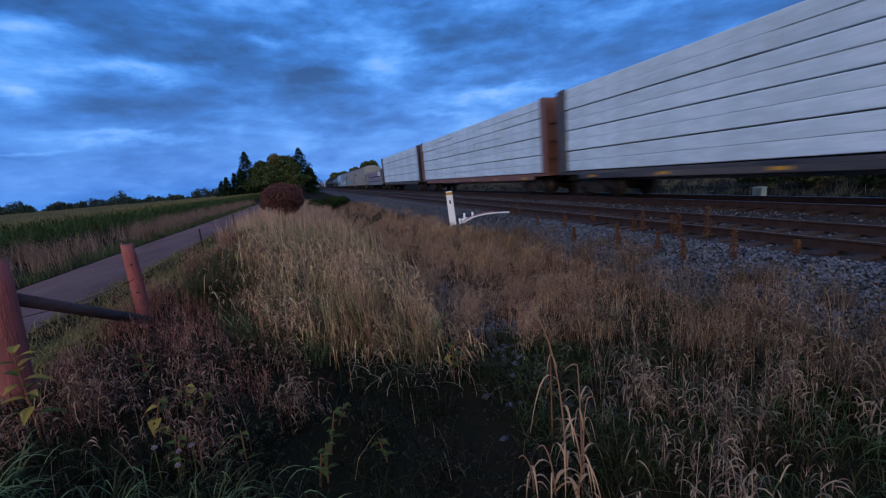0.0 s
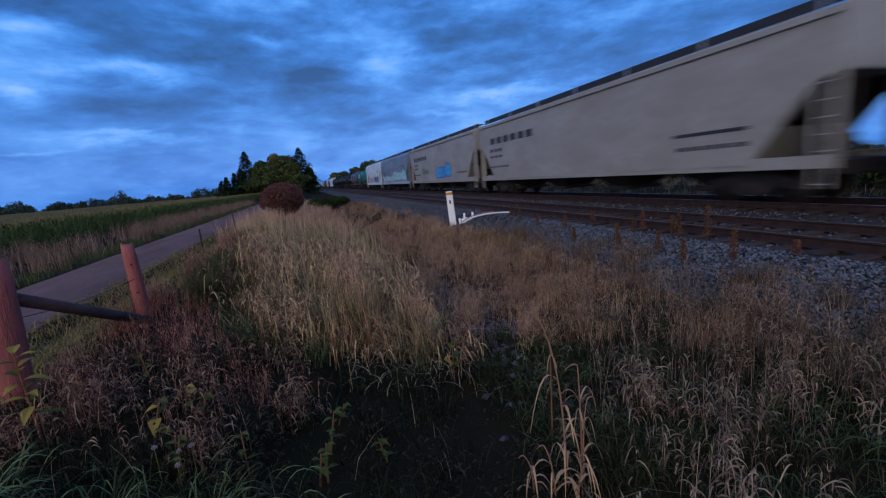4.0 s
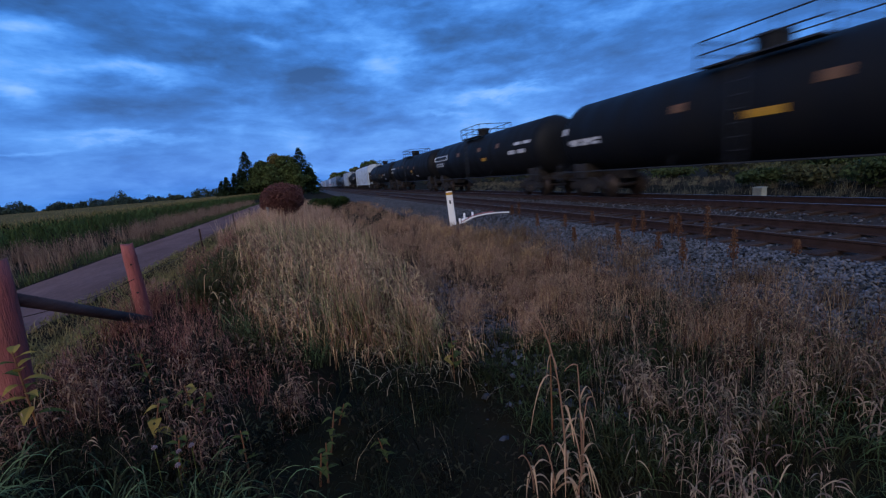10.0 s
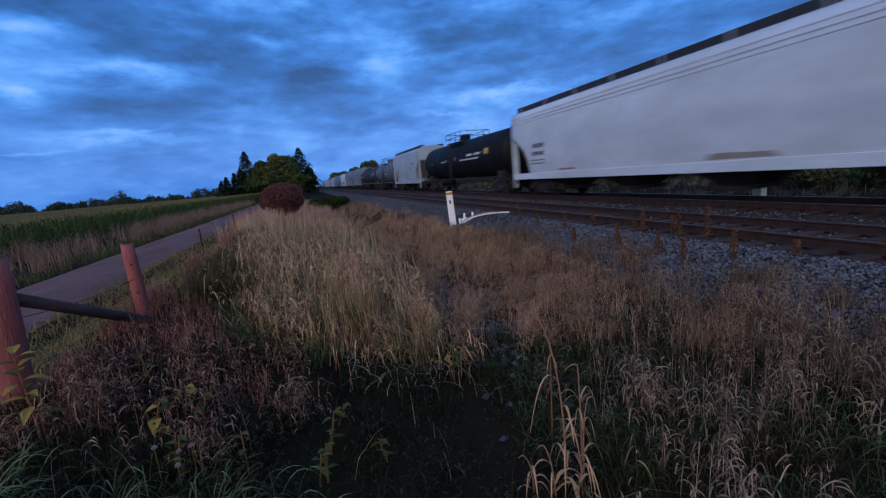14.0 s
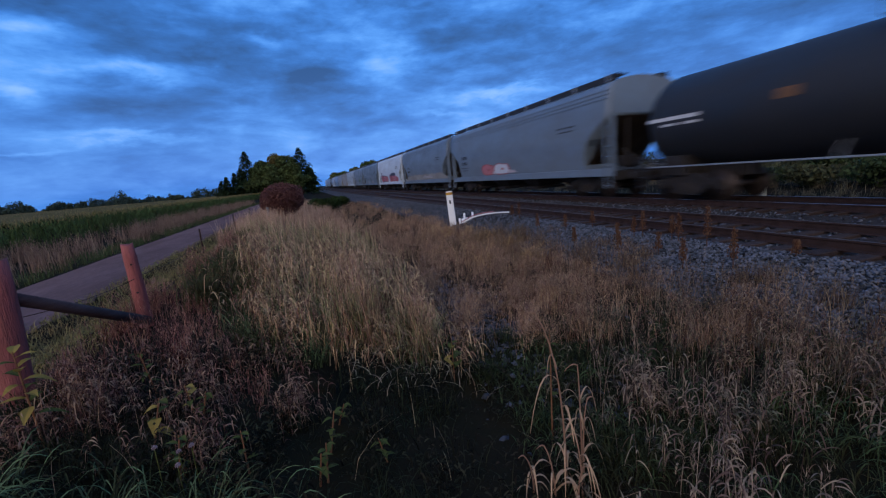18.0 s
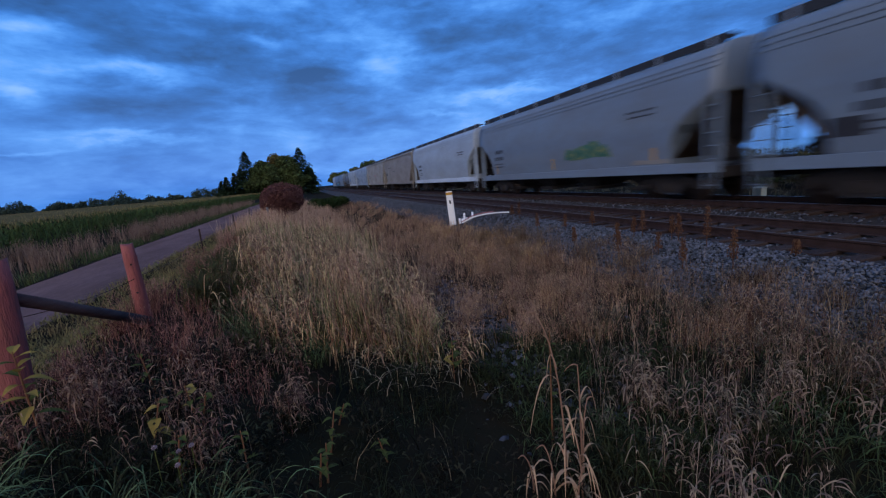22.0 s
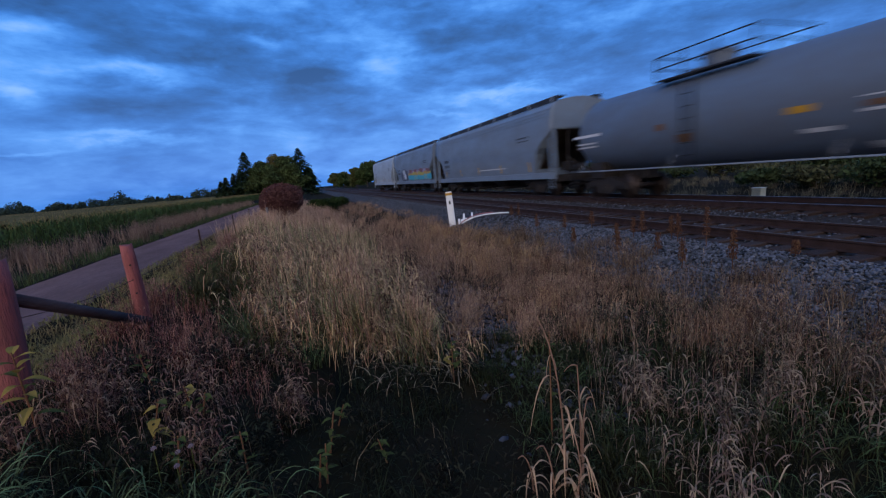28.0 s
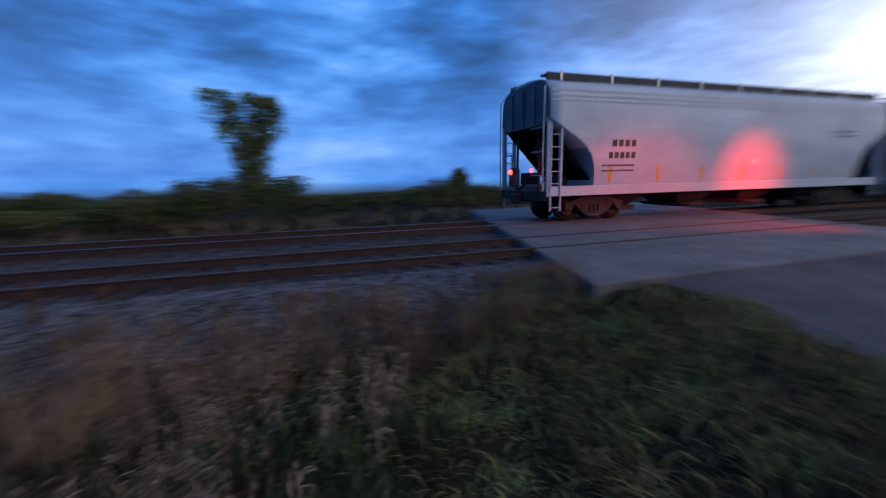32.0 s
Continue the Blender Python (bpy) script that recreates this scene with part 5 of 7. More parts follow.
def spray(name, a, b, c):
    """Spray paint in three mingled colours."""
    m = bpy.data.materials.new(name)
    m.use_nodes = True
    nt = m.node_tree
    bsdf = nt.nodes["Principled BSDF"]
    tc, n, r = nt.nodes.new("ShaderNodeTexCoord"), nt.nodes.new("ShaderNodeTexNoise"), nt.nodes.new("ShaderNodeValToRGB")
    n.inputs["Scale"].default_value, n.inputs["Detail"].default_value, n.inputs["Distortion"].default_value = 2.4, 2.5, 1.6
    nt.links.new(tc.outputs["Object"], n.inputs["Vector"]), nt.links.new(n.outputs[0], r.inputs[0])
    el = r.color_ramp.elements
    el.new(0.5), el.new(0.56)
    for e, (p, col) in zip(el, ((0.40, a), (0.46, b), (0.53, c), (0.60, a))):
        e.position, e.color = p, (*col, 1)
    nt.links.new(r.outputs[0], bsdf.inputs["Base Color"])
    bsdf.inputs["Roughness"].default_value = 0.5
    return m


def add_tags(car, hl, kind, tags):
    """tags: (from, to, z0, z1, material, solid) with from/to as shares of the length, 0 at the leading end."""
    for i, (a, b, z0, z1, m, solid) in enumerate(tags):
        bm = bmesh.new()
        side_patch(bm, hl, kind, -hl + 2 * hl * a, -hl + 2 * hl * b, z0, z1, i + int(a * 100), 4, solid)
        part("graffiti" if solid < 1 else "paint_panel", bm, m, car, m.name.replace("_", " ") + " sprayed on the car's side" if solid < 1 else "")


def letter_patch(bm, kind, y, z0, z1, w, off, shrink, rng, p, lean):
    """One rounded bubble letter that follows the side of the body."""
    zc, hh, n = (z0 + z1) / 2, (z1 - z0) / 2 * shrink, 12
    cols = []
    for i in range(n + 1):
        u = -1 + 2 * i / n
        k = (1 - min(1.0, abs(u)) ** p) ** (1 / p)
        hi, lo = zc + hh * k * (0.93 + 0.1 * math.sin(5 * u + lean * 9)), zc - hh * k
        cols.append([bm.verts.new((-flank(z, kind) - off, y + u * w / 2 * shrink + lean * (z - zc), z)) for z in [lo + (hi - lo) * j / 5 for j in range(6)]])
    for a, b in zip(cols, cols[1:]):
        for j in range(5):
            if (b[0].co - a[5].co).length > 1e-4:
                bm.faces.new((a[j], a[j + 1], b[j + 1], b[j]))


def add_letters(car, hl, kind, f0, f1, z0, z1, n, fills, outline, seed, off=0.007):
    """A row of bubble letters, each an outlined shape with its fill and its counter."""
    rng = random.Random(seed)
    y0, y1 = -hl + 2 * hl * f0, -hl + 2 * hl * f1
    step = (y1 - y0) / n
    for i in range(n):
        y, w = y0 + step * (i + 0.5 + rng.uniform(-0.1, 0.1)), step * rng.uniform(1.1, 1.4)
        lo, hi, p, lean = z0 + rng.uniform(0, 0.1), z1 - rng.uniform(0, 0.3) * (z1 - z0), rng.uniform(2.4, 5), rng.uniform(-0.2, 0.2)
        bm = bmesh.new()
        letter_patch(bm, kind, y, lo, hi, w, off, 1.0, rng, p, lean)
        letter = part("graffiti_letter", bm, outline, car, "sprayed bubble letter with a dark outline")
        bm = bmesh.new()
        letter_patch(bm, kind, y, lo, hi, w, off + 0.004, 0.84, rng, p, lean)
        part("fill", bm, fills[i % len(fills)], letter)
        bm = bmesh.new()
        zm = (lo + hi) / 2
        letter_patch(bm, kind, y + rng.uniform(-0.15, 0.15) * w, zm - 0.11 * (hi - lo), zm + 0.09 * (hi - lo), w * 0.17, off + 0.008, 1.0, rng, 2.5, lean)
        part("counter", bm, outline, letter)


def add_hopper(a, b, label, paint, kind="round", sill=None, tags=(), letters=(), tape=0, end=None, ink=None, last=False):
    hl = round((b - a) / 2 - 0.42, 2)
    car = thing("hopper_car", label, "railway car", (TRACKS[1], (a + b) / 2, 0), "cars of the freight train")
    part("body", cached(("body", hl, kind, paint.name), lambda bm: hopper_body(bm, hl, kind), paint, kind == "round"), paint, car)
    sill = sill or paint
    for x in (-1.49, 1.49):
        put("side_sill", ("sill", hl, sill.name), lambda bm: box(bm, -0.05, 0.05, -hl, hl, 0.86, 1.16, 0.012), sill, car, (x, 0, 0), "long side sill along the foot of the body")
    for s, x in ((1, -0.98), (-1, 0.98)):
        board = put("running_board", ("board", hl), lambda bm: running_board(bm, hl), WALK_DARK, car, (x, 0, 0), "dark steel grating along the roof's edge", False, 0.0 if s > 0 else math.pi)
        if s > 0:
            n = 9 if kind == "round" else 7
            for i in range(n):
                put("bracket", ("bracket",), lambda bm: box(bm, -0.225, -0.205, -0.045, 0.045, 4.26, 4.57), GALV, board, (0, -hl + 0.6 + (2 * hl - 1.2) * i / (n - 1), 0))
    put("hatch_cover", ("hatch", hl), lambda bm: hatch(bm, hl), paint, car)
    if kind == "round":
        for z in (3.66, 3.80, 3.95):
            put("side_rib", ("rib", hl, z, paint.name), lambda bm: box(bm, -0.012, 0.012, -hl + 0.05, hl - 0.05, z - 0.016, z + 0.016), paint, car, (-flank(z, kind) - 0.004, 0, 0))
    else:
        put("top_chord", ("chord", hl, paint.name), lambda bm: box(bm, -0.03, 0.03, -hl + 0.02, hl - 0.02, 3.98, 4.13, 0.012), paint, car, (-1.61, 0, 0), "rolled top chord under the eaves")
    for e in (-1, 1):
        turn = 0.0 if e > 0 else math.pi
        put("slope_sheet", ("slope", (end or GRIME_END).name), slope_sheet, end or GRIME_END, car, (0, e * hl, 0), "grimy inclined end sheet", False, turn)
        put("end_platform", ("platform",), end_platform, STEEL_DARK, car, (0, e * hl, 0), "end platform with braces and brake gear", False, turn)
        for x in (-1.5, 1.5):
            put("corner_post", ("post", paint.name), corner_post, paint, car, (x, e * (hl - 0.03), 0), "", False, turn)
            put("ladder", ("ladder", paint.name), lambda bm: ladder(bm, 0.42, 3.0, 0.36), paint, car, (x * 1.045, e * (hl - 0.24), 0), "", False, turn)
    put("brake_wheel", ("brake_wheel",), brake_wheel, STEEL_DARK, car, (-0.85, hl - 0.2, 2.3), "spoked hand brake wheel")
    n = 4 if hl > 7.6 else 3
    span = hl - 3.4
    for i in range(n):
        put("discharge_bay", ("outlet",), outlet, STEEL_DARK, car, (0, -span + 2 * span * i / (n - 1), 0), "dark hopper outlet with its gate")
    running_gear(car, hl)
    add_tags(car, hl, kind, tags)
    std = [(hl - 3.2, hl - 2.2, 2.34, 2.54, 4), (hl - 3.2, hl - 2.1, 1.98, 2.17, 5), (hl - 3.2, hl - 1.9, 1.74, 1.79, 12), (hl - 3.2, hl - 1.9, 1.58, 1.63, 12), (-hl + 2.2, -hl + 3.5, 2.9, 2.97, 9), (-hl + 2.2, -hl + 3.4, 2.74, 2.8, 8)]
    rows = [(-hl + 2 * hl * a, -hl + 2 * hl * b, z0, z1, k) for a, b, z0, z1, k in letters] or std
    for row in rows:
        bm = bmesh.new()
        bars(bm, lambda z: flank(z, kind), [row])
        part("marking", bm, ink or INK, car, "dark stencilled marking")
    if tape:
        for i in range(tape):
            y = -hl + 2.3 + (2 * hl - 4.6) * i / (tape - 1)
            put("reflector", ("tape", kind), lambda bm: side_patch(bm, hl, kind, -0.06, 0.06, 1.25, 1.72, 1, 2, 1.0), YELLOW_TAPE, car, (0, y, 0), "yellow reflective strip")
    if last:
        bm = bmesh.new()
        box(bm, -0.2, 0.2, 0.35, 0.6, 1.15, 1.75, 0.05)
        unit = part("end_of_train_device", bm, WALK_DARK, car, "grey end-of-train telemetry box on the coupler")
        unit.location = (-0.05, hl - 0.1, 0)
        bm = bmesh.new()
        bmesh.ops.create_uvsphere(bm, u_segments=12, v_segments=8, radius=0.075, matrix=Matrix.Translation((0.0, 0.62, 1.62)))
        part("red_light", bm, RED_LAMP, unit, "glowing red marker light", True)
        bm = bmesh.new()
        bmesh.ops.create_uvsphere(bm, u_segments=12, v_segments=8, radius=0.06, matrix=Matrix.Translation((-0.55, hl + 0.02, 1.66)))
        part("red_light", bm, RED_LAMP, car, "glowing red tail light", True)
        # upper end plate and ribs: the shade on this end is in their dark colour
        bm = bmesh.new()
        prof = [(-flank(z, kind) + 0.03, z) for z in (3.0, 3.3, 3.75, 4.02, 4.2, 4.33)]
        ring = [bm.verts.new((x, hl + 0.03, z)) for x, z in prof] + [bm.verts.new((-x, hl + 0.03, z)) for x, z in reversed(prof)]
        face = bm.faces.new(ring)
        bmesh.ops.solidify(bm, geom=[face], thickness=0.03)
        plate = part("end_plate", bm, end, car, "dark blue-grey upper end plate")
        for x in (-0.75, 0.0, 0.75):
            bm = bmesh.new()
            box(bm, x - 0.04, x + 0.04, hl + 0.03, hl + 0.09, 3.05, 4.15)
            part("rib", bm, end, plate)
        for z in (1.5, 2.2, 2.9):
            bm = bmesh.new()
            rod(bm, (-1.45, hl + 0.16, z), (-0.75, hl + 0.16, z), 0.016, 6)
            part("grab_iron", bm, GALV, car)
        bm = bmesh.new()
        rod(bm, (0.75, hl + 0.05, 1.1), (0.75, hl + 0.05, 2.2), 0.03, 6)
        rod(bm, (0.75, hl + 0.05, 2.2), (1.4, hl + 0.05, 2.2), 0.03, 6)
        part("end_handrail", bm, GALV, car)
        for x in (-1.5, 1.5):
            pts = [(x * 0.98, hl - 0.02, 4.2), (x * 0.98, hl + 0.14, 4.0), (x * 0.98, hl + 0.17, 2.0), (x * 0.98, hl + 0.15, 1.0)]
            bm = bmesh.new()
            tube(bm, pts, 0.022)
            part("grab_rail", bm, GALV, car, "bent end grab rail")
    CARS.append((car, (a + b) / 2))
    return car


TANK_Z, TANK_R = 2.55, 1.48


def tank_shell(bm, hl):
    prof = [(0.0, 0.0), (0.05, 0.62), (0.16, 1.02), (0.34, 1.29), (0.56, 1.43), (0.75, 1.48)]
    ring_at = [(-hl + d, r) for d, r in prof[1:]] + [(hl - d, r) for d, r in reversed(prof[1:])]
    n = 40
    rings = [[bm.verts.new((r * math.cos(2 * math.pi * i / n), y, TANK_Z + r * math.sin(2 * math.pi * i / n))) for i in range(n)] for y, r in ring_at]
    for r0, r1 in zip(rings, rings[1:]):
        for i in range(n):
            bm.faces.new((r0[i], r0[(i + 1) % n], r1[(i + 1) % n], r1[i]))
    for ring, y in ((rings[0], -hl), (rings[-1], hl)):
        c = bm.verts.new((0, y, TANK_Z))
        for i in range(n):
            bm.faces.new((ring[i], ring[(i + 1) % n], c))
    bmesh.ops.recalc_face_normals(bm, faces=bm.faces)


def tank_seam(bm):
    n = 40
    for i in range(n):
        a, b = 2 * math.pi * i / n, 2 * math.pi * (i + 1) / n
        q = [(math.cos(a), -0.05, math.sin(a)), (math.cos(b), -0.05, math.sin(b)), (math.cos(b), 0.05, math.sin(b)), (math.cos(a), 0.05, math.sin(a))]
        bm.faces.new([bm.verts.new((x * (TANK_R + 0.008), y, TANK_Z + z * (TANK_R + 0.008))) for x, y, z in q])


def tank_band(bm, w=0.42):
    n = 40
    for i in range(n):
        a, b = 2 * math.pi * i / n, 2 * math.pi * (i + 1) / n
        q = [(math.cos(a), -w, math.sin(a)), (math.cos(b), -w, math.sin(b)), (math.cos(b), w, math.sin(b)), (math.cos(a), w, math.sin(a))]
        bm.faces.new([bm.verts.new((x * (TANK_R + 0.006), y, TANK_Z + z * (TANK_R + 0.006))) for x, y, z in q])


def platform(bm):
    for x in (-1.0, 1.0):
        o = math.copysign(1, x)
        box(bm, x - 0.22, x + 0.22, -1.6, 1.6, 3.86, 3.91)
        for y in (-1.2, 0, 1.2):
            rod(bm, (x, y, 3.88), (x * 0.86, y, 3.55), 0.03, 5)


def handrail(bm):
    x = -1.2
    for y in (-1.6, -0.55, 0.55, 1.6):
        rod(bm, (x, y, 3.88), (x, y, 4.62), 0.024, 6)
    for z in (4.26, 4.62):
        rod(bm, (x, -1.6, z), (x, 1.6, z), 0.022, 6)


def rail_end(bm):
    for z in (4.26, 4.62):
        rod(bm, (-1.2, 0, z), (1.2, 0, z), 0.022, 6)


def manway(bm):
    rod(bm, (0, 0, 4.02), (0, 0, 4.50), 0.42, 20)
    rod(bm, (0, 0, 4.50), (0, 0, 4.56), 0.46, 20)
    rod(bm, (0, 0.8, 4.02), (0, 0.8, 4.26), 0.14, 12)
    for i in range(8):
        a = math.pi / 4 * i
        rod(bm, (0.44 * math.cos(a), 0.44 * math.sin(a), 4.42), (0.44 * math.cos(a), 0.44 * math.sin(a), 4.60), 0.03, 6)


def saddle(bm):
    box(bm, -1.2, 1.2, -0.4, 0.4, 0.80, 1.45, 0.03)
    box(bm, -0.35, 0.35, -1.8, 1.6, 0.72, 1.12, 0.02)
    box(bm, -1.45, 1.45, 1.45, 1.6, 0.84, 1.0, 0.01)


def stub_rails(bm, hl):
    for x in (-1.5, 1.5):
        rod(bm, (x, -hl + 0.5, 1.12), (x, hl - 0.5, 1.12), 0.025, 6)
        for k in range(4):
            y = -hl + 0.6 + (2 * hl - 1.2) * k / 3
            rod(bm, (x, y, 1.12), (x * 0.82, y, 1.5), 0.012, 5)


def tank_side(z):
    return math.sqrt(max(0.0, (TANK_R + 0.012) ** 2 - (z - TANK_Z) ** 2))


def add_tank(a, b, label, paint, white=(), orange=(), yellow=(), band=False, pale_rail=True, deck_y=0.5, extra=()):
    hl = round((b - a) / 2 - 0.75, 2)
    car = thing("tank_car", label, "tank car", (TRACKS[1], (a + b) / 2, 0), "cars of the freight train")
    part("tank", cached(("tank", hl, paint.name), lambda bm: tank_shell(bm, hl), paint, True), paint, car)
    for y in (-hl + 0.78, hl - 0.78):
        put("weld_seam", ("seam", paint.name), tank_seam, paint, car, (0, y, 0))
    if band:
        put("spill_band", ("spill_band",), tank_band, WALK_DARK, car, (0, 0, 0), "dark spill-stained band round the middle")
    put("manway", ("manway", paint.name), manway, paint, car, (0, deck_y + 0.3, -0.06), "bolted manway dome with a valve")
    deck = put("top_platform", ("platform_top",), platform, WALK_DARK, car, (0, deck_y, 0), "narrow steel walkway round the dome")
    put("handrail", ("handrail",), handrail, WALK_DARK, deck)
    put("handrail", ("handrail",), handrail, WALK_DARK, deck, (0, 0, 0), "", False, math.pi)
    for y in (-1.6, 1.6):
        put("end_rail", ("end_rail",), rail_end, WALK_DARK, deck, (0, y, 0))
    for e in (-1, 1):
        turn = 0.0 if e > 0 else math.pi
        put("saddle", ("saddle",), saddle, STEEL_DARK, car, (0, e * (hl - 1.25), 0), "welded saddle on the stub sill", False, turn)
        for x in (-1.48, 1.48):
            put("end_ladder", ("end_ladder",), lambda bm: ladder(bm, 0.4, 1.5, 0.36, 0.3), WALK_DARK, car, (x, e * (hl - 0.2), 0))
    put("side_ladder", ("side_ladder",), lambda bm: ladder(bm, 1.0, 3.9, 0.4), WALK_DARK, car, (-1.54, deck_y + 0.1, 0))
    put("lower_rail", ("lower_rail", hl), lambda bm: stub_rails(bm, hl), GALV if pale_rail else WALK_DARK, car, (0, 0, 0), "pipe handrail along the tank's foot")
    running_gear(car, hl + 0.33, 2.0)
    for name, m, spots in (("lettering", WHITE_INK, white), ("placard", ORANGE_CARD, orange), ("hazard_panel", YELLOW_TAPE, yellow), *extra):
        for f0, f1, z0, z1, k in spots:
            bm = bmesh.new()
            y0, y1 = -hl + 2 * hl * f0, -hl + 2 * hl * f1
            if name in ("placard", "hazard_panel"):
                y0, y1 = y0 + 0.13 * (y1 - y0), y1 - 0.13 * (y1 - y0)
            zs = [z0, (z0 + z1) / 2, z1]
            for i in range(k):
                p, q = y0 + (y1 - y0) * i / k, y0 + (y1 - y0) * (i + (0.74 if k > 1 else 1)) / k
                for za, zc in zip(zs, zs[1:]):
                    bm.faces.new([bm.verts.new(c) for c in ((-tank_side(za), p, za), (-tank_side(zc), p, zc), (-tank_side(zc), q, zc), (-tank_side(za), q, za))])
            part(name, bm, m, car)
    CARS.append((car, (a + b) / 2))
    return car


def bundle(bm, w, ln, h):
    box(bm, -w / 2, w / 2, -ln / 2, ln / 2, 0, h, 0.018)


def bulkhead(bm, z1):
    box(bm, -1.5, 1.5, -0.25, 0.0, 1.1, z1, 0.02)


def add_bulkhead(car, y, z1, mat, turn, label):
    wall = put("bulkhead", ("bulkhead", z1, mat.name), lambda bm: bulkhead(bm, z1), mat, car, (0, y, 0), label, False, turn)
    for x in (-1.42, -0.5, 0.5, 1.42):
        put("stiffener", ("stiffener", z1, mat.name), lambda bm: box(bm, -0.08, 0.08, 0.0, 0.22, 1.1, z1 - 0.05), mat, wall, (x, 0, 0))
    for z in (1.8, 2.6, 3.4):
        if z < z1 - 0.3:
            put("cross_rib", ("cross_rib", mat.name), lambda bm: box(bm, -1.5, 1.5, 0.0, 0.14, 0, 0.12), mat, wall, (0, 0, z))


def flat_deck(bm, hl):
    box(bm, -1.45, 1.45, -hl, hl, 0.98, 1.10, 0.01)


def add_centerbeam(a, b, label, frame_mat, wrap, seed):
    hl = round((b - a) / 2 - 0.4, 2)
    rng = random.Random(seed)
    car = thing("centerbeam_flatcar", label, "flat car", (TRACKS[1], (a + b) / 2, 0), "cars of the freight train")
    part("deck", cached(("deck", hl, frame_mat.name), lambda bm: flat_deck(bm, hl), frame_mat), frame_mat, car)
    for x in (-1.42, 1.42):
        put("side_sill", ("cb_sill", hl, frame_mat.name), lambda bm: box(bm, -0.06, 0.06, -hl + 1.5, hl - 1.5, 0.80, 0.98, 0.01), frame_mat, car, (x, 0, 0))
    put("centre_sill", ("cb_centre", hl, frame_mat.name), lambda bm: box(bm, -0.3, 0.3, -hl + 2.6, hl - 2.6, 0.62, 0.98, 0.01), frame_mat, car)
    for e in (-1, 1):
        add_bulkhead(car, e * (hl - 0.3), 4.55, frame_mat, 0.0 if e > 0 else math.pi, "tall ribbed steel end bulkhead")
    bm = bmesh.new()
    box(bm, -0.1, 0.1, -hl + 0.5, hl - 0.5, 1.1, 4.45)
    part("centre_beam", bm, frame_mat, car)
    n, usable = 5, 2 * (hl - 0.62)
    ln = usable / n
    for side in (-0.76, 0.76):
        for tier in range(4):
            z = 1.14 + tier * 0.85
            for i in range(n):
                for half in range(2):
                    ob = put("lumber_pack", ("bundle", round(ln, 2), wrap.name), lambda bm: bundle(bm, 1.28, ln - 0.035, 0.405), wrap, car,
                             (side + rng.uniform(-0.02, 0.02), -usable / 2 + ln * (i + 0.5) + rng.uniform(-0.03, 0.03), z + half * 0.408 + rng.uniform(0, 0.006)))
                    ob.rotation_euler = (0, 0, rng.uniform(-0.003, 0.003))
    for k in range(6):
        y = -usable / 2 + usable * (k + 0.5) / 6
        put("yellow_mark", ("beam_mark",), lambda bm: box(bm, -1.489, -1.483, -0.22, 0.22, 0.86, 0.95), YELLOW_TAPE, car, (0, y, 0))
    running_gear(car, hl)
    CARS.append((car, (a + b) / 2))


def add_bulkhead_flat(a, b, label, frame_mat, load, strap, wrap):
    hl = round((b - a) / 2 - 0.4, 2)
    car = thing("bulkhead_flatcar", label, "flat car", (TRACKS[1], (a + b) / 2, 0), "cars of the freight train")
    bm = bmesh.new()
    box(bm, -1.4, 1.4, -hl, hl, 1.05, 1.16, 0.01)
    part("deck", bm, frame_mat, car)
    for x in (-1.46, 1.46):
        put("side_sill", ("flat_sill", hl), lambda bm: box(bm, -0.06, 0.06, -hl + 0.4, hl - 0.4, 0.84, 1.34, 0.015), frame_mat, car, (x, 0, 0))
    for e in (-1, 1):
        add_bulkhead(car, e * (hl - (0.35 if e > 0 else 1.3)), 3.25, frame_mat, 0.0 if e > 0 else math.pi, "grey plate end bulkhead")
    for tier, (y0, y1) in enumerate(((-hl + 1.7, hl - 1.0), (-hl + 4.2, hl - 1.6))):
        z = 1.42 + tier * 0.78
        for x in (-0.74, 0.74):
            bm = bmesh.new()
            box(bm, x - 0.70, x + 0.70, y0, y1, z, z + 0.66, 0.03)
            pack = part("long_pack", bm, load, car, "long blue-grey bundle of stacked metal")
            for k in range(7):
                y = y0 + (y1 - y0) * (k + 0.6) / 7.4
                bm = bmesh.new()
                box(bm, x - 0.706, x + 0.706, y - 0.5, y + 0.5, z - 0.004, z + 0.665, 0.03)
                part("rust_stripe", bm, strap, pack)
        for k in range(6):
            y = y0 + 1.0 + (y1 - y0 - 2.0) * k / 5
            put("dunnage", ("dunnage",), lambda bm: box(bm, -1.4, 1.4, -0.08, 0.08, 0, 0.1), TIE, car, (0, y, z - 0.102))
    bm = bmesh.new()
    box(bm, -1.42, 1.42, -hl + 2.6, -hl + 4.1, 2.2, 2.84, 0.04)
    part("white_pack", bm, wrap, car, "white wrapped pack at the end of the load")
    bm = bmesh.new()
    box(bm, -1.38, 1.38, hl - 1.5, hl - 0.72, 1.42, 2.7, 0.04)
    part("white_pack", bm, wrap, car, "white wrapped pack at the end of the load")
    running_gear(car, hl)
    CARS.append((car, (a + b) / 2))


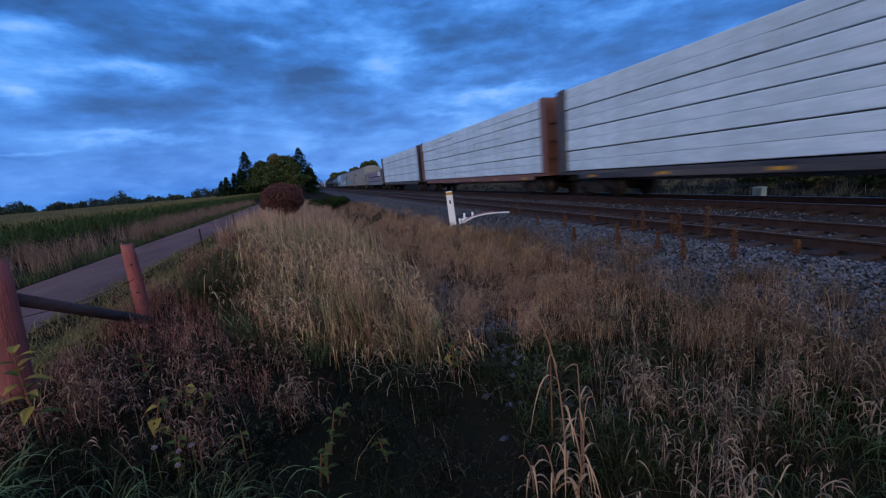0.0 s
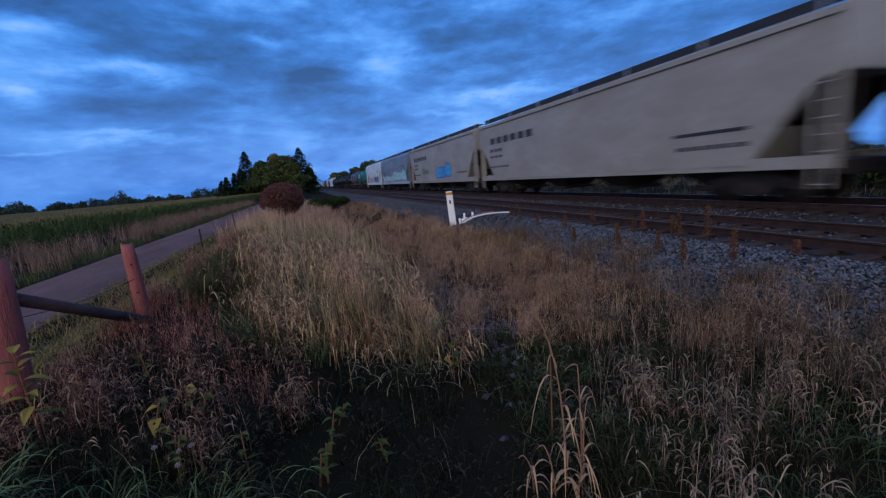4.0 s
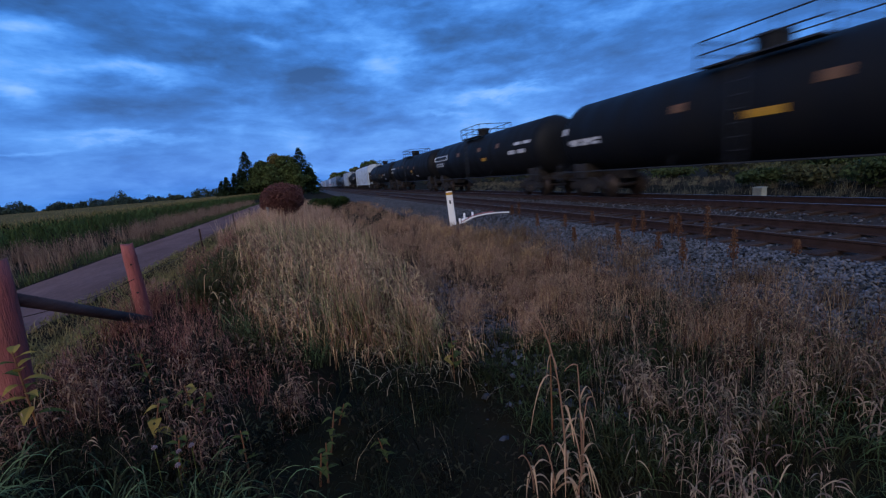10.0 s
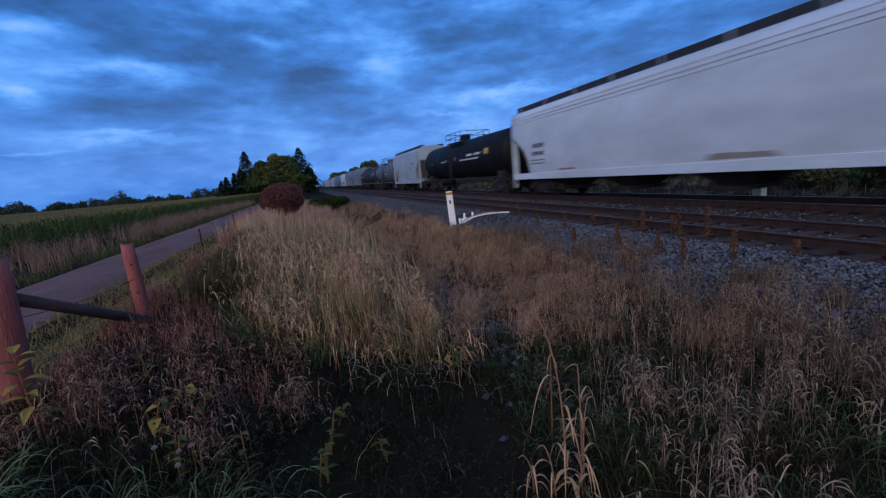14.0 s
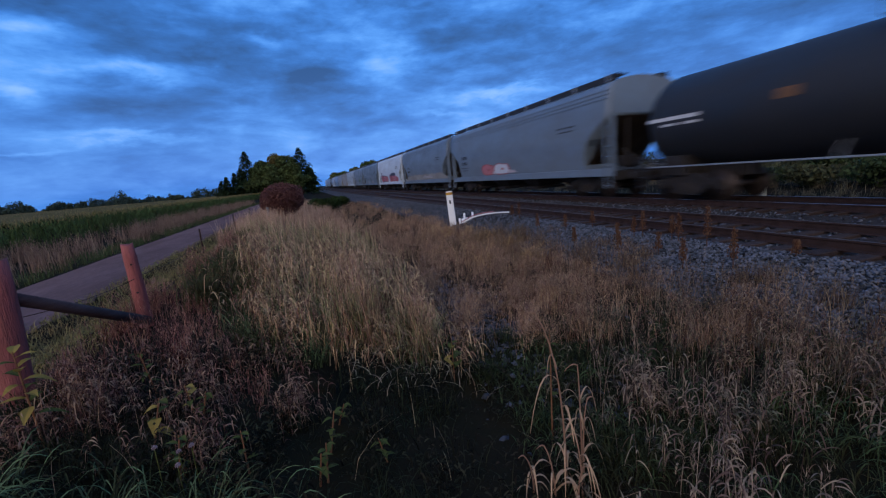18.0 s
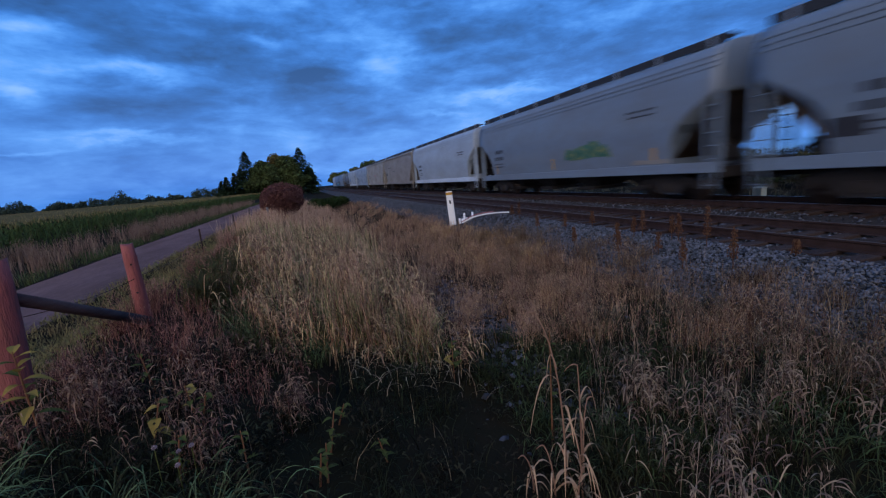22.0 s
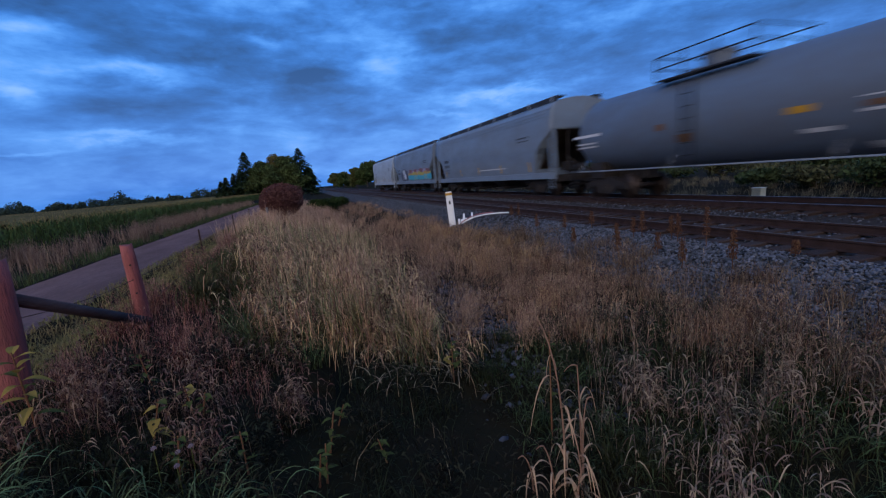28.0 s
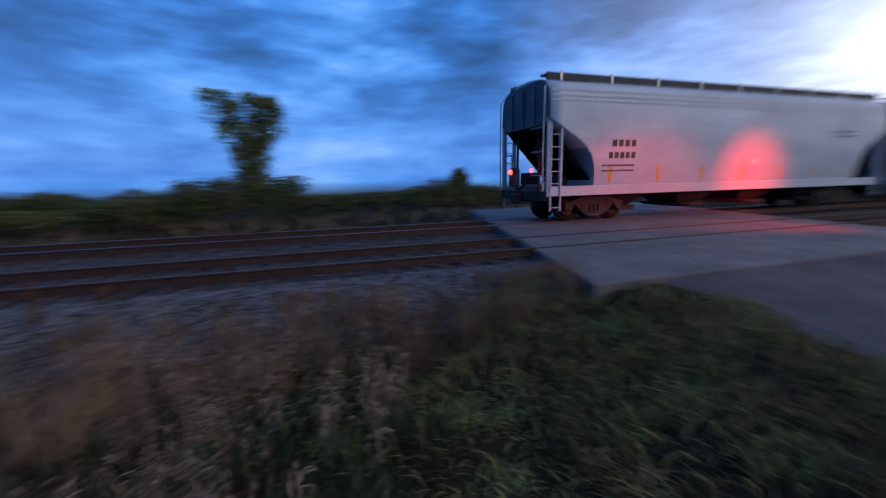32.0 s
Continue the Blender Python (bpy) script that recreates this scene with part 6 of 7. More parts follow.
def make_train():
    ends = [g * SCALE_Y + 1.0 for g in GAPS]
    e = list(zip(ends, ends[1:]))
    wrap = material("white_lumber_wrap", (0.62, 0.73, 0.82), 0.5, vary=0.55, scale=0.9, fine=7, bump=0.3, tint=(0.33, 0.44, 0.50), stretch=(1, 0.7, 2.2), ob_vary=0.07)
    brown, black = car_paint("brown_car_paint", (0.16, 0.05, 0.03)), car_paint("black_car_paint", (0.02, 0.022, 0.03))
    flatgrey = car_paint("grey_flatcar_paint", (0.20, 0.208, 0.222), (0.10, 0.09, 0.07), amount=0.45)
    add_centerbeam(*e[0], "black centerbeam car stacked with white-wrapped lumber", black, wrap, 1)
    add_centerbeam(*e[1], "brown centerbeam car stacked with white-wrapped lumber", brown, wrap, 2)
    add_centerbeam(*e[2], "black-ended centerbeam car full of white-wrapped lumber", black, wrap, 3)
    add_bulkhead_flat(*e[3], "grey bulkhead flat car with two tiers of long bundles", flatgrey, material("blue_grey_bundle", (0.15, 0.21, 0.33), 0.5, vary=0.3, scale=2, fine=12, stretch=(1, 0.3, 3)),
                      material("rust_red_wrap", (0.25, 0.145, 0.14), 0.6, vary=0.3, scale=3, fine=15), wrap)
    beige, tan = car_paint("beige_car_paint", (0.325, 0.285, 0.24), amount=0.5), car_paint("tan_car_paint", (0.262, 0.215, 0.172), amount=0.5)
    grey, slate = car_paint("grey_car_paint", (0.16, 0.19, 0.235), (0.12, 0.115, 0.115)), car_paint("slate_car_paint", (0.145, 0.176, 0.217), (0.11, 0.11, 0.115))
    pale, white = car_paint("pale_grey_car_paint", (0.345, 0.375, 0.42), (0.2, 0.2, 0.21)), car_paint("white_car_paint", (0.555, 0.585, 0.635), (0.25, 0.25, 0.26))
    bluegrey = car_paint("blue_grey_car_paint", (0.27, 0.32, 0.40), (0.15, 0.15, 0.16))
    warm_end = material("tan_grimy_end", (0.24, 0.17, 0.12), 0.75, vary=0.4, scale=1.5, fine=12)
    cyan = spray("cyan_and_white_graffiti", (0.42, 0.58, 0.60), (0.08, 0.30, 0.34), (0.55, 0.55, 0.62))
    blue = spray("bright_blue_graffiti", (0.02, 0.24, 0.55), (0.05, 0.42, 0.62), (0.02, 0.10, 0.35))
    fire = spray("orange_and_violet_graffiti", (0.55, 0.25, 0.05), (0.22, 0.16, 0.32), (0.10, 0.10, 0.30))
    navy = spray("blue_and_teal_graffiti", (0.03, 0.09, 0.36), (0.05, 0.20, 0.40), (0.12, 0.28, 0.32))
    pink = spray("red_and_pink_graffiti", (0.42, 0.10, 0.13), (0.55, 0.24, 0.26), (0.12, 0.07, 0.14))
    mono = spray("black_and_white_graffiti", (0.02, 0.02, 0.03), (0.55, 0.57, 0.62), (0.05, 0.05, 0.07))
    sea = spray("yellow_and_turquoise_graffiti", (0.06, 0.34, 0.42), (0.50, 0.40, 0.08), (0.03, 0.24, 0.38))
    moss = spray("green_graffiti", (0.03, 0.10, 0.06), (0.22, 0.20, 0.06), (0.04, 0.14, 0.10))
    pastel = spray("pale_pink_graffiti", (0.45, 0.36, 0.38), (0.30, 0.28, 0.32), (0.5, 0.46, 0.46))
    sandy = car_paint("sand_paint_patch", (0.29, 0.255, 0.23), amount=0.6)
    word = [(0.66, 0.93, 2.95, 3.3, 6), (0.84, 0.93, 2.5, 2.68, 3), (0.84, 0.93, 2.16, 2.3, 3), (0.8, 0.93, 1.6, 1.7, 5), (0.10, 0.22, 1.5, 1.62, 5)]
    add_hopper(*e[4], "beige flat-sided covered hopper car with dark lettering", beige, "flat", None, [(0.1, 0.22, 1.9, 2.0, INK, 1.0)], word, 0, warm_end)
    c5 = add_hopper(*e[5], "beige covered hopper car with bright blue graffiti", beige, "flat", None, [(0.64, 0.76, 1.65, 2.3, moss, 0.2)], word, 4, warm_end)
    c6 = add_hopper(*e[6], "grey covered hopper car with cyan and white graffiti", grey, "round", pale, [], (), 0, warm_end)
    c7 = add_hopper(*e[7], "white covered hopper car with orange and blue graffiti", white, "round", None, [], (), 2, warm_end)
    green, dgrey, tblack, tgrey = (car_paint("green_tank_paint", (0.004, 0.135, 0.108), (0.015, 0.07, 0.058), rough=0.5), car_paint("dark_grey_tank_paint", (0.05, 0.054, 0.066), (0.06, 0.055, 0.05), rough=0.45),
                                   material("black_tank_paint", (0.0075, 0.0085, 0.011), 0.62, vary=0.3, scale=0.55, fine=5.0, tint=(0.012, 0.011, 0.010), stretch=(1, 2.4, 0.5), spec=0.1), car_paint("grey_tank_paint", (0.078, 0.094, 0.117), (0.08, 0.075, 0.07), rough=0.6, amount=0.4))
    paint_olive = material("faded_olive_tag", (0.045, 0.052, 0.024), 0.6, vary=0.5, scale=2.5, fine=9, tint=(0.012, 0.013, 0.012))
    paint_mist = material("faded_mist_tag", (0.10, 0.115, 0.14), 0.6, vary=0.5, scale=2.5, fine=9)
    bluetank = car_paint("blue_grey_tank_paint", (0.115, 0.14, 0.18), (0.09, 0.085, 0.085), rough=0.55, amount=0.4)
    add_tank(*e[8], "bright green tank car with white lettering", green, [(0.71, 0.975, 2.98, 3.14, 5), (0.80, 0.975, 2.54, 2.66, 4), (0.73, 0.79, 2.46, 2.6, 1), (0.84, 0.94, 2.32, 2.38, 3), (0.60, 0.655, 3.28, 3.40, 1), (0.30, 0.415, 2.04, 2.10, 1), (0.17, 0.222, 1.96, 2.0, 1), (0.10, 0.158, 2.40, 2.43, 1), (0.10, 0.158, 2.32, 2.35, 1), (0.10, 0.158, 2.24, 2.27, 1), (0.10, 0.158, 2.16, 2.19, 1)], [(0.31, 0.42, 2.55, 2.64, 1), (0.40, 0.42, 2.35, 2.6, 1)], [], False, True, 0.9)
    add_tank(*e[9], "dark grey tank car with worn paint", dgrey, [(0.86, 0.99, 2.40, 2.54, 1), (0.88, 0.97, 2.24, 2.28, 1), (0.88, 0.97, 2.12, 2.16, 1), (0.47, 0.52, 1.93, 1.98, 1), (0.47, 0.52, 1.82, 1.87, 1), (0.24, 0.29, 2.1, 2.28, 1), (0.3, 0.33, 1.8, 1.84, 2), (0.25, 0.28, 1.9, 1.95, 1)], [(0.66, 0.695, 2.34, 2.55, 1), (0.82, 0.84, 2.4, 2.6, 1), (0.355, 0.39, 2.2, 2.4, 1)], [(0.46, 0.54, 2.26, 2.42, 1)], False, True, 1.2)
    w2 = [(0.78, 0.97, 2.98, 3.04, 1), (0.78, 0.97, 2.66, 2.72, 1), (0.78, 0.795, 2.72, 2.98, 1), (0.955, 0.97, 2.72, 2.98, 1), (0.84, 0.95, 2.36, 2.46, 3), (0.84, 0.95, 2.2, 2.3, 3), (0.08, 0.2, 2.3, 2.5, 2), (0.05, 0.16, 2.75, 2.9, 2)]
    o2 = [(0.62, 0.66, 2.75, 3.0, 1), (0.4, 0.44, 2.8, 3.05, 1), (0.25, 0.28, 2.8, 3.05, 1)]
    add_tank(*e[10], "black tank car with orange placards", tblack, [(0.86, 0.96, 2.3, 2.42, 2)] + w2[3:], o2, [(0.46, 0.54, 2.26, 2.46, 1)], False, False)
    add_tank(*e[11], "black tank car with a white framed panel", tblack, w2, o2, [(0.352, 0.408, 2.15, 2.35, 1)], False, False)
    add_tank(*e[12], "black tank car with faded orange placards", tblack, [(0.84, 0.985, 2.76, 2.88, 1), (0.90, 0.985, 2.42, 2.47, 1), (0.90, 0.985, 2.28, 2.33, 1), (0.35, 0.40, 1.88, 1.93, 1), (0.28, 0.32, 1.66, 1.71, 1), (0.28, 0.32, 1.56, 1.6, 1)], [(0.73, 0.762, 2.74, 2.96, 1), (0.605, 0.633, 2.68, 2.92, 1), (0.435, 0.466, 2.55, 2.82, 1), (0.295, 0.333, 2.38, 2.64, 1)], [(0.352, 0.408, 2.1, 2.3, 1)], False, False)
    add_tank(*e[13], "black tank car with a yellow panel and faded tags", tblack, [(0.90, 0.985, 2.5, 2.58, 1), (0.91, 0.985, 2.24, 2.28, 1), (0.91, 0.985, 2.12, 2.16, 1), (0.20, 0.255, 2.36, 2.41, 1), (0.20, 0.255, 2.26, 2.31, 1), (0.20, 0.255, 2.16, 2.21, 1), (0.20, 0.26, 1.74, 1.78, 1), (0.20, 0.26, 1.64, 1.68, 1), (0.36, 0.41, 2.10, 2.13, 1), (0.36, 0.41, 1.96, 1.99, 1)], [(0.425, 0.462, 2.22, 2.46, 1), (0.61, 0.645, 2.42, 2.6, 1), (0.76, 0.79, 2.4, 2.62, 1), (0.88, 0.905, 2.3, 2.55, 1)], [(0.25, 0.315, 2.2, 2.4, 1)], False, False, 0.5, [("faded_tag", paint_olive, [(0.66, 0.82, 1.95, 2.32, 3), (0.60, 0.70, 2.0, 2.45, 2), (0.46, 0.60, 1.75, 2.2, 3), (0.36, 0.42, 1.9, 2.2, 1)]), ("faded_tag", paint_mist, [(0.24, 0.29, 1.5, 1.72, 2), (0.93, 0.99, 1.95, 2.1, 1)])])
    add_hopper(*e[14], "white covered hopper car with brown stains", white, "round", None, [(0.30, 0.40, 1.2, 1.42, sandy, 0.6), (0.14, 0.19, 1.22, 1.34, sandy, 0.6), (0.72, 0.78, 1.22, 1.3, pink, 1.0)], (), 0, warm_end)
    add_tank(*e[15], "black tank car with amber markings", tblack, [(0.22, 0.42, 2.4, 2.5, 1), (0.2, 0.36, 2.66, 2.8, 2), (0.6, 0.68, 2.5, 2.56, 1)], [(0.46, 0.5, 2.5, 2.75, 1), (0.58, 0.62, 2.5, 2.7, 1), (0.8, 0.84, 2.4, 2.6, 1)], [(0.12, 0.17, 2.6, 2.95, 1)], False, False)
    add_hopper(*e[16], "short grey covered hopper car with a pale end", pale, "round", None, (), (), 0, beige)
    add_tank(*e[17], "grey tank car with a dark centre band", tgrey, [(0.3, 0.42, 2.3, 2.38, 1)], [(0.845, 0.985, 2.18, 2.28, 1)], [], True, True, 0.6, [("faded_tag", paint_olive, [(0.668, 0.693, 2.6, 2.85, 1)])])
    add_tank(*e[18], "dark charcoal tank car with faded placards", car_paint("charcoal_tank_paint", (0.016, 0.017, 0.02), (0.03, 0.025, 0.022), rough=0.62), [(0.86, 0.97, 2.55, 2.66, 1), (0.86, 0.95, 2.38, 2.45, 2), (0.15, 0.22, 2.5, 2.62, 1), (0.15, 0.22, 2.4, 2.44, 1), (0.02, 0.11, 2.88, 2.94, 1), (0.02, 0.11, 2.74, 2.8, 1), (0.02, 0.11, 2.6, 2.66, 1)], [(0.7, 0.74, 2.6, 2.85, 1), (0.42, 0.46, 2.6, 2.85, 1)], [], True)
    c19 = add_hopper(*e[19], "slate grey covered hopper car with a red-edged tag", slate, "round", None, [(0.42, 0.62, 1.25, 1.5, pastel, 0.5)], (), 0, warm_end)
    add_hopper(*e[20], "slate grey covered hopper car with a sand-coloured band", slate, "round", None, [(0.04, 0.93, 1.17, 1.85, sandy, 0.75), (0.3, 0.5, 1.3, 1.6, pastel, 0.4)], (), 0, warm_end)
    c21 = add_hopper(*e[21], "white covered hopper car with red and pink graffiti", white, "round", None, [], (), 0, warm_end)
    add_hopper(*e[22], "slate grey covered hopper car with faint tags", slate, "round", None, [(0.3, 0.42, 1.2, 1.6, sandy, 0.3), (0.62, 0.7, 1.2, 1.6, sandy, 0.3), (0.86, 0.9, 1.5, 1.9, INK, 1.0)], (), 0, warm_end)
    add_hopper(*e[23], "grey covered hopper car with dark green graffiti", grey, "round", None, [(0.26, 0.44, 1.55, 2.3, moss, 0.2), (0.1, 0.2, 1.2, 1.4, sandy, 0.4)], (), 3, warm_end)
    add_hopper(*e[24], "pale grey covered hopper car with a clean side", pale, "round", white, (), (), 0, warm_end)
    add_hopper(*e[25], "tan covered hopper car with grimy lower sides", tan, "flat", None, (), [(0.72, 0.84, 2.9, 3.0, 5), (0.55, 0.64, 2.4, 2.5, 4), (0.86, 0.93, 2.0, 2.3, 3)], 0, warm_end)
    add_hopper(*e[26], "beige covered hopper car with a red scrawl", beige, "flat", None, [(0.42, 0.52, 2.2, 2.4, pink, 0.3)], [(0.80, 0.9, 2.2, 2.36, 4), (0.8, 0.88, 1.9, 2.0, 5)], 0, warm_end)
    add_hopper(*e[27], "blue-grey covered hopper car with a clean side", bluegrey, "round", None, (), (), 0, warm_end)
    add_hopper(*e[28], "pale grey covered hopper car with a blue tag", pale, "round", white, [(0.72, 0.86, 1.9, 2.7, navy, 0.2), (0.74, 0.8, 1.6, 1.95, fire, 0.3)], (), 0, warm_end)
    add_tank(*e[29], "blue-grey tank car with pale lettering and placards", bluetank, [(0.87, 0.985, 2.48, 2.58, 1), (0.89, 0.97, 2.2, 2.26, 1), (0.89, 0.97, 2.06, 2.12, 1), (0.28, 0.32, 1.26, 1.42, 1), (0.285, 0.32, 2.04, 2.1, 1), (0.285, 0.32, 2.34, 2.37, 1), (0.355, 0.4, 1.72, 1.82, 1)], [(0.592, 0.645, 1.86, 2.1, 1), (0.285, 0.32, 2.14, 2.26, 1), (0.66, 0.69, 2.3, 2.5, 1)], [(0.375, 0.425, 2.2, 2.36, 1)], False, True, 1.4)
    add_hopper(*e[30], "grey covered hopper car with faded orange marks", grey, "round", None, [(0.28, 0.5, 1.5, 1.55, WHITE_INK, 1.0)], (), 5, warm_end)
    c31 = add_hopper(*e[31], "grey covered hopper car with turquoise and yellow graffiti", grey, "round", None, [], (), 0, warm_end)
    # the last car's end colour is dark blue-grey for the end turned from the glow
    add_hopper(*e[32], "pale grey last hopper car with red tail lights", pale, "round", None, [(0.46, 0.48, 1.75, 1.95, WHITE_INK, 1.0)], (), 7, material("shaded_end_sheet", (0.05, 0.08, 0.105), 0.6, vary=0.3, scale=2, fine=14), None, True)


    paint = lambda name, c: material(name, c, 0.5, vary=0.35, scale=2.0, fine=9, tint=tuple(0.6 * v + 0.06 for v in c))
    teal, ice, lilac = paint("dark_teal_spray", (0.13, 0.30, 0.33)), paint("ice_blue_spray", (0.30, 0.60, 0.66)), paint("lilac_spray", (0.34, 0.30, 0.44))
    peri, azure = paint("periwinkle_spray", (0.03, 0.24, 0.56)), paint("azure_spray", (0.03, 0.33, 0.62))
    gold, deep, aqua = paint("golden_spray", (0.50, 0.28, 0.05)), paint("deep_blue_spray", (0.02, 0.07, 0.36)), paint("aqua_spray", (0.02, 0.34, 0.48))
    crimson, rose, night = paint("crimson_spray", (0.34, 0.06, 0.07)), paint("rose_spray", (0.45, 0.15, 0.17)), paint("night_blue_spray", (0.03, 0.035, 0.07))
    lemon, brick, chalk = paint("lemon_spray", (0.42, 0.36, 0.06)), paint("brick_spray", (0.20, 0.055, 0.06)), paint("chalk_spray", (0.55, 0.58, 0.64))
    half = lambda i: round((e[i][1] - e[i][0]) / 2 - 0.42, 2)
    add_letters(c5, half(5), "flat", 0.30, 0.50, 1.2, 2.5, 3, [azure, peri], deep, 1)
    add_letters(c6, half(6), "round", 0.11, 0.50, 1.18, 2.55, 5, [ice, cyan, ice], teal, 2)
    add_letters(c6, half(6), "round", 0.50, 0.93, 1.18, 2.2, 6, [cyan, ice, ice], lilac, 3)
    add_letters(c6, half(6), "round", 0.36, 0.56, 2.0, 2.5, 3, [lilac], lilac, 4, 0.003)
    add_letters(c7, half(7), "round", 0.52, 0.82, 1.15, 2.4, 4, [lilac, navy, chalk, rose], gold, 5)
    add_letters(c7, half(7), "round", 0.16, 0.46, 1.5, 2.2, 5, [deep, gold, deep], night, 6)
    add_letters(c7, half(7), "round", 0.18, 0.46, 1.17, 1.62, 4, [aqua], aqua, 7, 0.016)
    add_letters(c19, half(19), "round", 0.48, 0.68, 1.15, 1.95, 2, [chalk, rose], crimson, 16)
    add_letters(c21, half(21), "round", 0.56, 0.86, 1.15, 2.3, 3, [rose, pink, crimson], night, 8)
    add_letters(c21, half(21), "round", 0.16, 0.49, 1.15, 2.05, 5, [crimson, pink, rose], crimson, 9)
    add_letters(c21, half(21), "round", 0.24, 0.46, 1.7, 2.35, 4, [night], night, 10, 0.003)
    add_letters(c31, half(31), "round", 0.60, 0.78, 1.15, 2.6, 3, [night, chalk, night], night, 11)
    add_letters(c31, half(31), "round", 0.64, 0.74, 1.25, 2.1, 2, [chalk, mono], night, 12, 0.016)
    add_letters(c31, half(31), "round", 0.10, 0.55, 1.8, 2.4, 7, [brick, lilac], brick, 13)
    add_letters(c31, half(31), "round", 0.08, 0.585, 1.5, 2.15, 8, [lemon, gold, lemon], lemon, 14, 0.011)
    add_letters(c31, half(31), "round", 0.06, 0.585, 1.18, 1.85, 7, [aqua, sea, aqua], teal, 15, 0.017)

    for car, _ in CARS:
        if car["category"] != "tank car":
            car.scale = (1, 1, 1.03)


def motions():
    for car, y in CARS:
        walk(car, [(t, pose(TRACKS[1], y - SPEED * t, 0)) for t in (0, 0.1, 1, 8, 16, 24, 31, 31.9, 32)])


make_train()


# ---- fence, marker post, cables, single plants ----
def make_fence():
    # the red of the posts stands for the crossing flasher's light on plain wood
    wood = material("red_lit_post_wood", (0.34, 0.095, 0.082), 0.85, vary=0.5, scale=2.5, fine=18, bump=0.9, tint=(0.17, 0.06, 0.052), stretch=(3, 3, 0.5))
    dark = material("old_grey_rail_wood", (0.085, 0.06, 0.055), 0.9, vary=0.4, scale=3, fine=18, bump=0.6, stretch=(0.6, 0.6, 3))
    posts = []
    for x, y, top, lean, r in ((-2.56, 4.16, 1.11, 0.10, 0.112), (-2.24, 6.15, 0.96, -0.03, 0.078)):
        z0 = float(height(x, y)) - 0.3
        bm = bmesh.new()
        n, rows = 14, 9
        rings = []
        for k in range(rows):
            s = k / (rows - 1)
            rr = r * (1.06 - 0.1 * s) * (1 if k < rows - 1 else 0.9)
            zz = z0 + (top - z0) * s
            rings.append([bm.verts.new((lean * s + rr * math.cos(6.2832 * i / n) * (1 + 0.04 * math.sin(3 * i + k)), rr * math.sin(6.2832 * i / n), zz + (0.02 * math.sin(i) if k == rows - 1 else 0))) for i in range(n)])
        for a, b in zip(rings, rings[1:]):
            for i in range(n):
                bm.faces.new((a[i], a[(i + 1) % n], b[(i + 1) % n], b[i]))
        bm.faces.new(rings[-1])
        post = thing("fence_post", "thick red-stained round wooden fence post", "fence post", (x, y, 0), "fence posts by the lane")
        part("post", bm, wood, post, "", True)
        for zz in (top - 0.25, top - 0.62):
            bm = bmesh.new()
            rod(bm, (0.0, -r * 1.02, zz), (0.0, -r * 1.16, zz), 0.012, 6)
            part("staple", bm, STEEL_DARK, post)
    rail = thing("brace_rail", "weathered grey brace rail between the fence posts", "fence rail", (0, 0, 0))
    bm = bmesh.new()
    a, b = Vector((-2.44, 4.2, 0.80)), Vector((-2.2, 6.1, -0.06))
    rod(bm, a, b, 0.055, 10, 0.062)
    part("rail", bm, dark, rail, "", True)
    wire = thing("fence_wire", "slack rusty wire strands", "wire", (0, 0, 0))
    for p, q, sag in (((-2.5, 4.16, 0.62), (-2.24, 6.1, 0.52), 0.05), ((-2.36, 6.1, 0.52), (-2.95, 12.8, 0.3), 0.12), ((-2.36, 6.15, 0.05), (-2.95, 12.8, 0.02), 0.08), ((-2.95, 12.8, 0.3), (-2.95, 24.0, 0.3), 0.15)):
        bm = bmesh.new()
        pts = [Vector(p).lerp(Vector(q), k / 8) - Vector((0, 0, sag * 4 * (k / 8) * (1 - k / 8))) for k in range(9)]
        tube(bm, pts, 0.004, n=4)
        part("strand", bm, RAIL_RUST, wire)
    stake = None
    for x, y, h in ((-2.98, 12.82, 0.74), (-3.0, 18.5, 0.8), (-3.0, 23.5, 0.8), (-3.05, 29.5, 0.85), (-3.1, 36.0, 0.85)):
        bm = bmesh.new()
        z = float(height(x, y))
        box(bm, -0.02, 0.02, -0.005, 0.005, 0, h + 0.15)
        box(bm, -0.004, 0.004, 0.005, 0.03, 0, h + 0.15)
        for k in range(6):
            box(bm, -0.008, 0.008, -0.014, -0.005, 0.25 + 0.1 * k, 0.28 + 0.1 * k)
        post = thing("steel_stake", "thin rusty steel fence stake", "fence post", (x, y, z - 0.1), "steel stakes of the wire fence")
        part("stake", bm, RAIL_RUST, post)
    for x, y in ((-3.9, 41.0), (-2.0, 22.2)):
        bm = bmesh.new()
        rod(bm, (0, 0, -0.1), (0, 0, 0.8), 0.06, 8)
        tagged(part("weathered_post", bm, material("silver_post_wood", (0.24, 0.22, 0.21), 0.9, vary=0.3, scale=4, fine=20), None), "short silver-grey wooden post", "fence post").location = (x, y, float(height(x, y)))


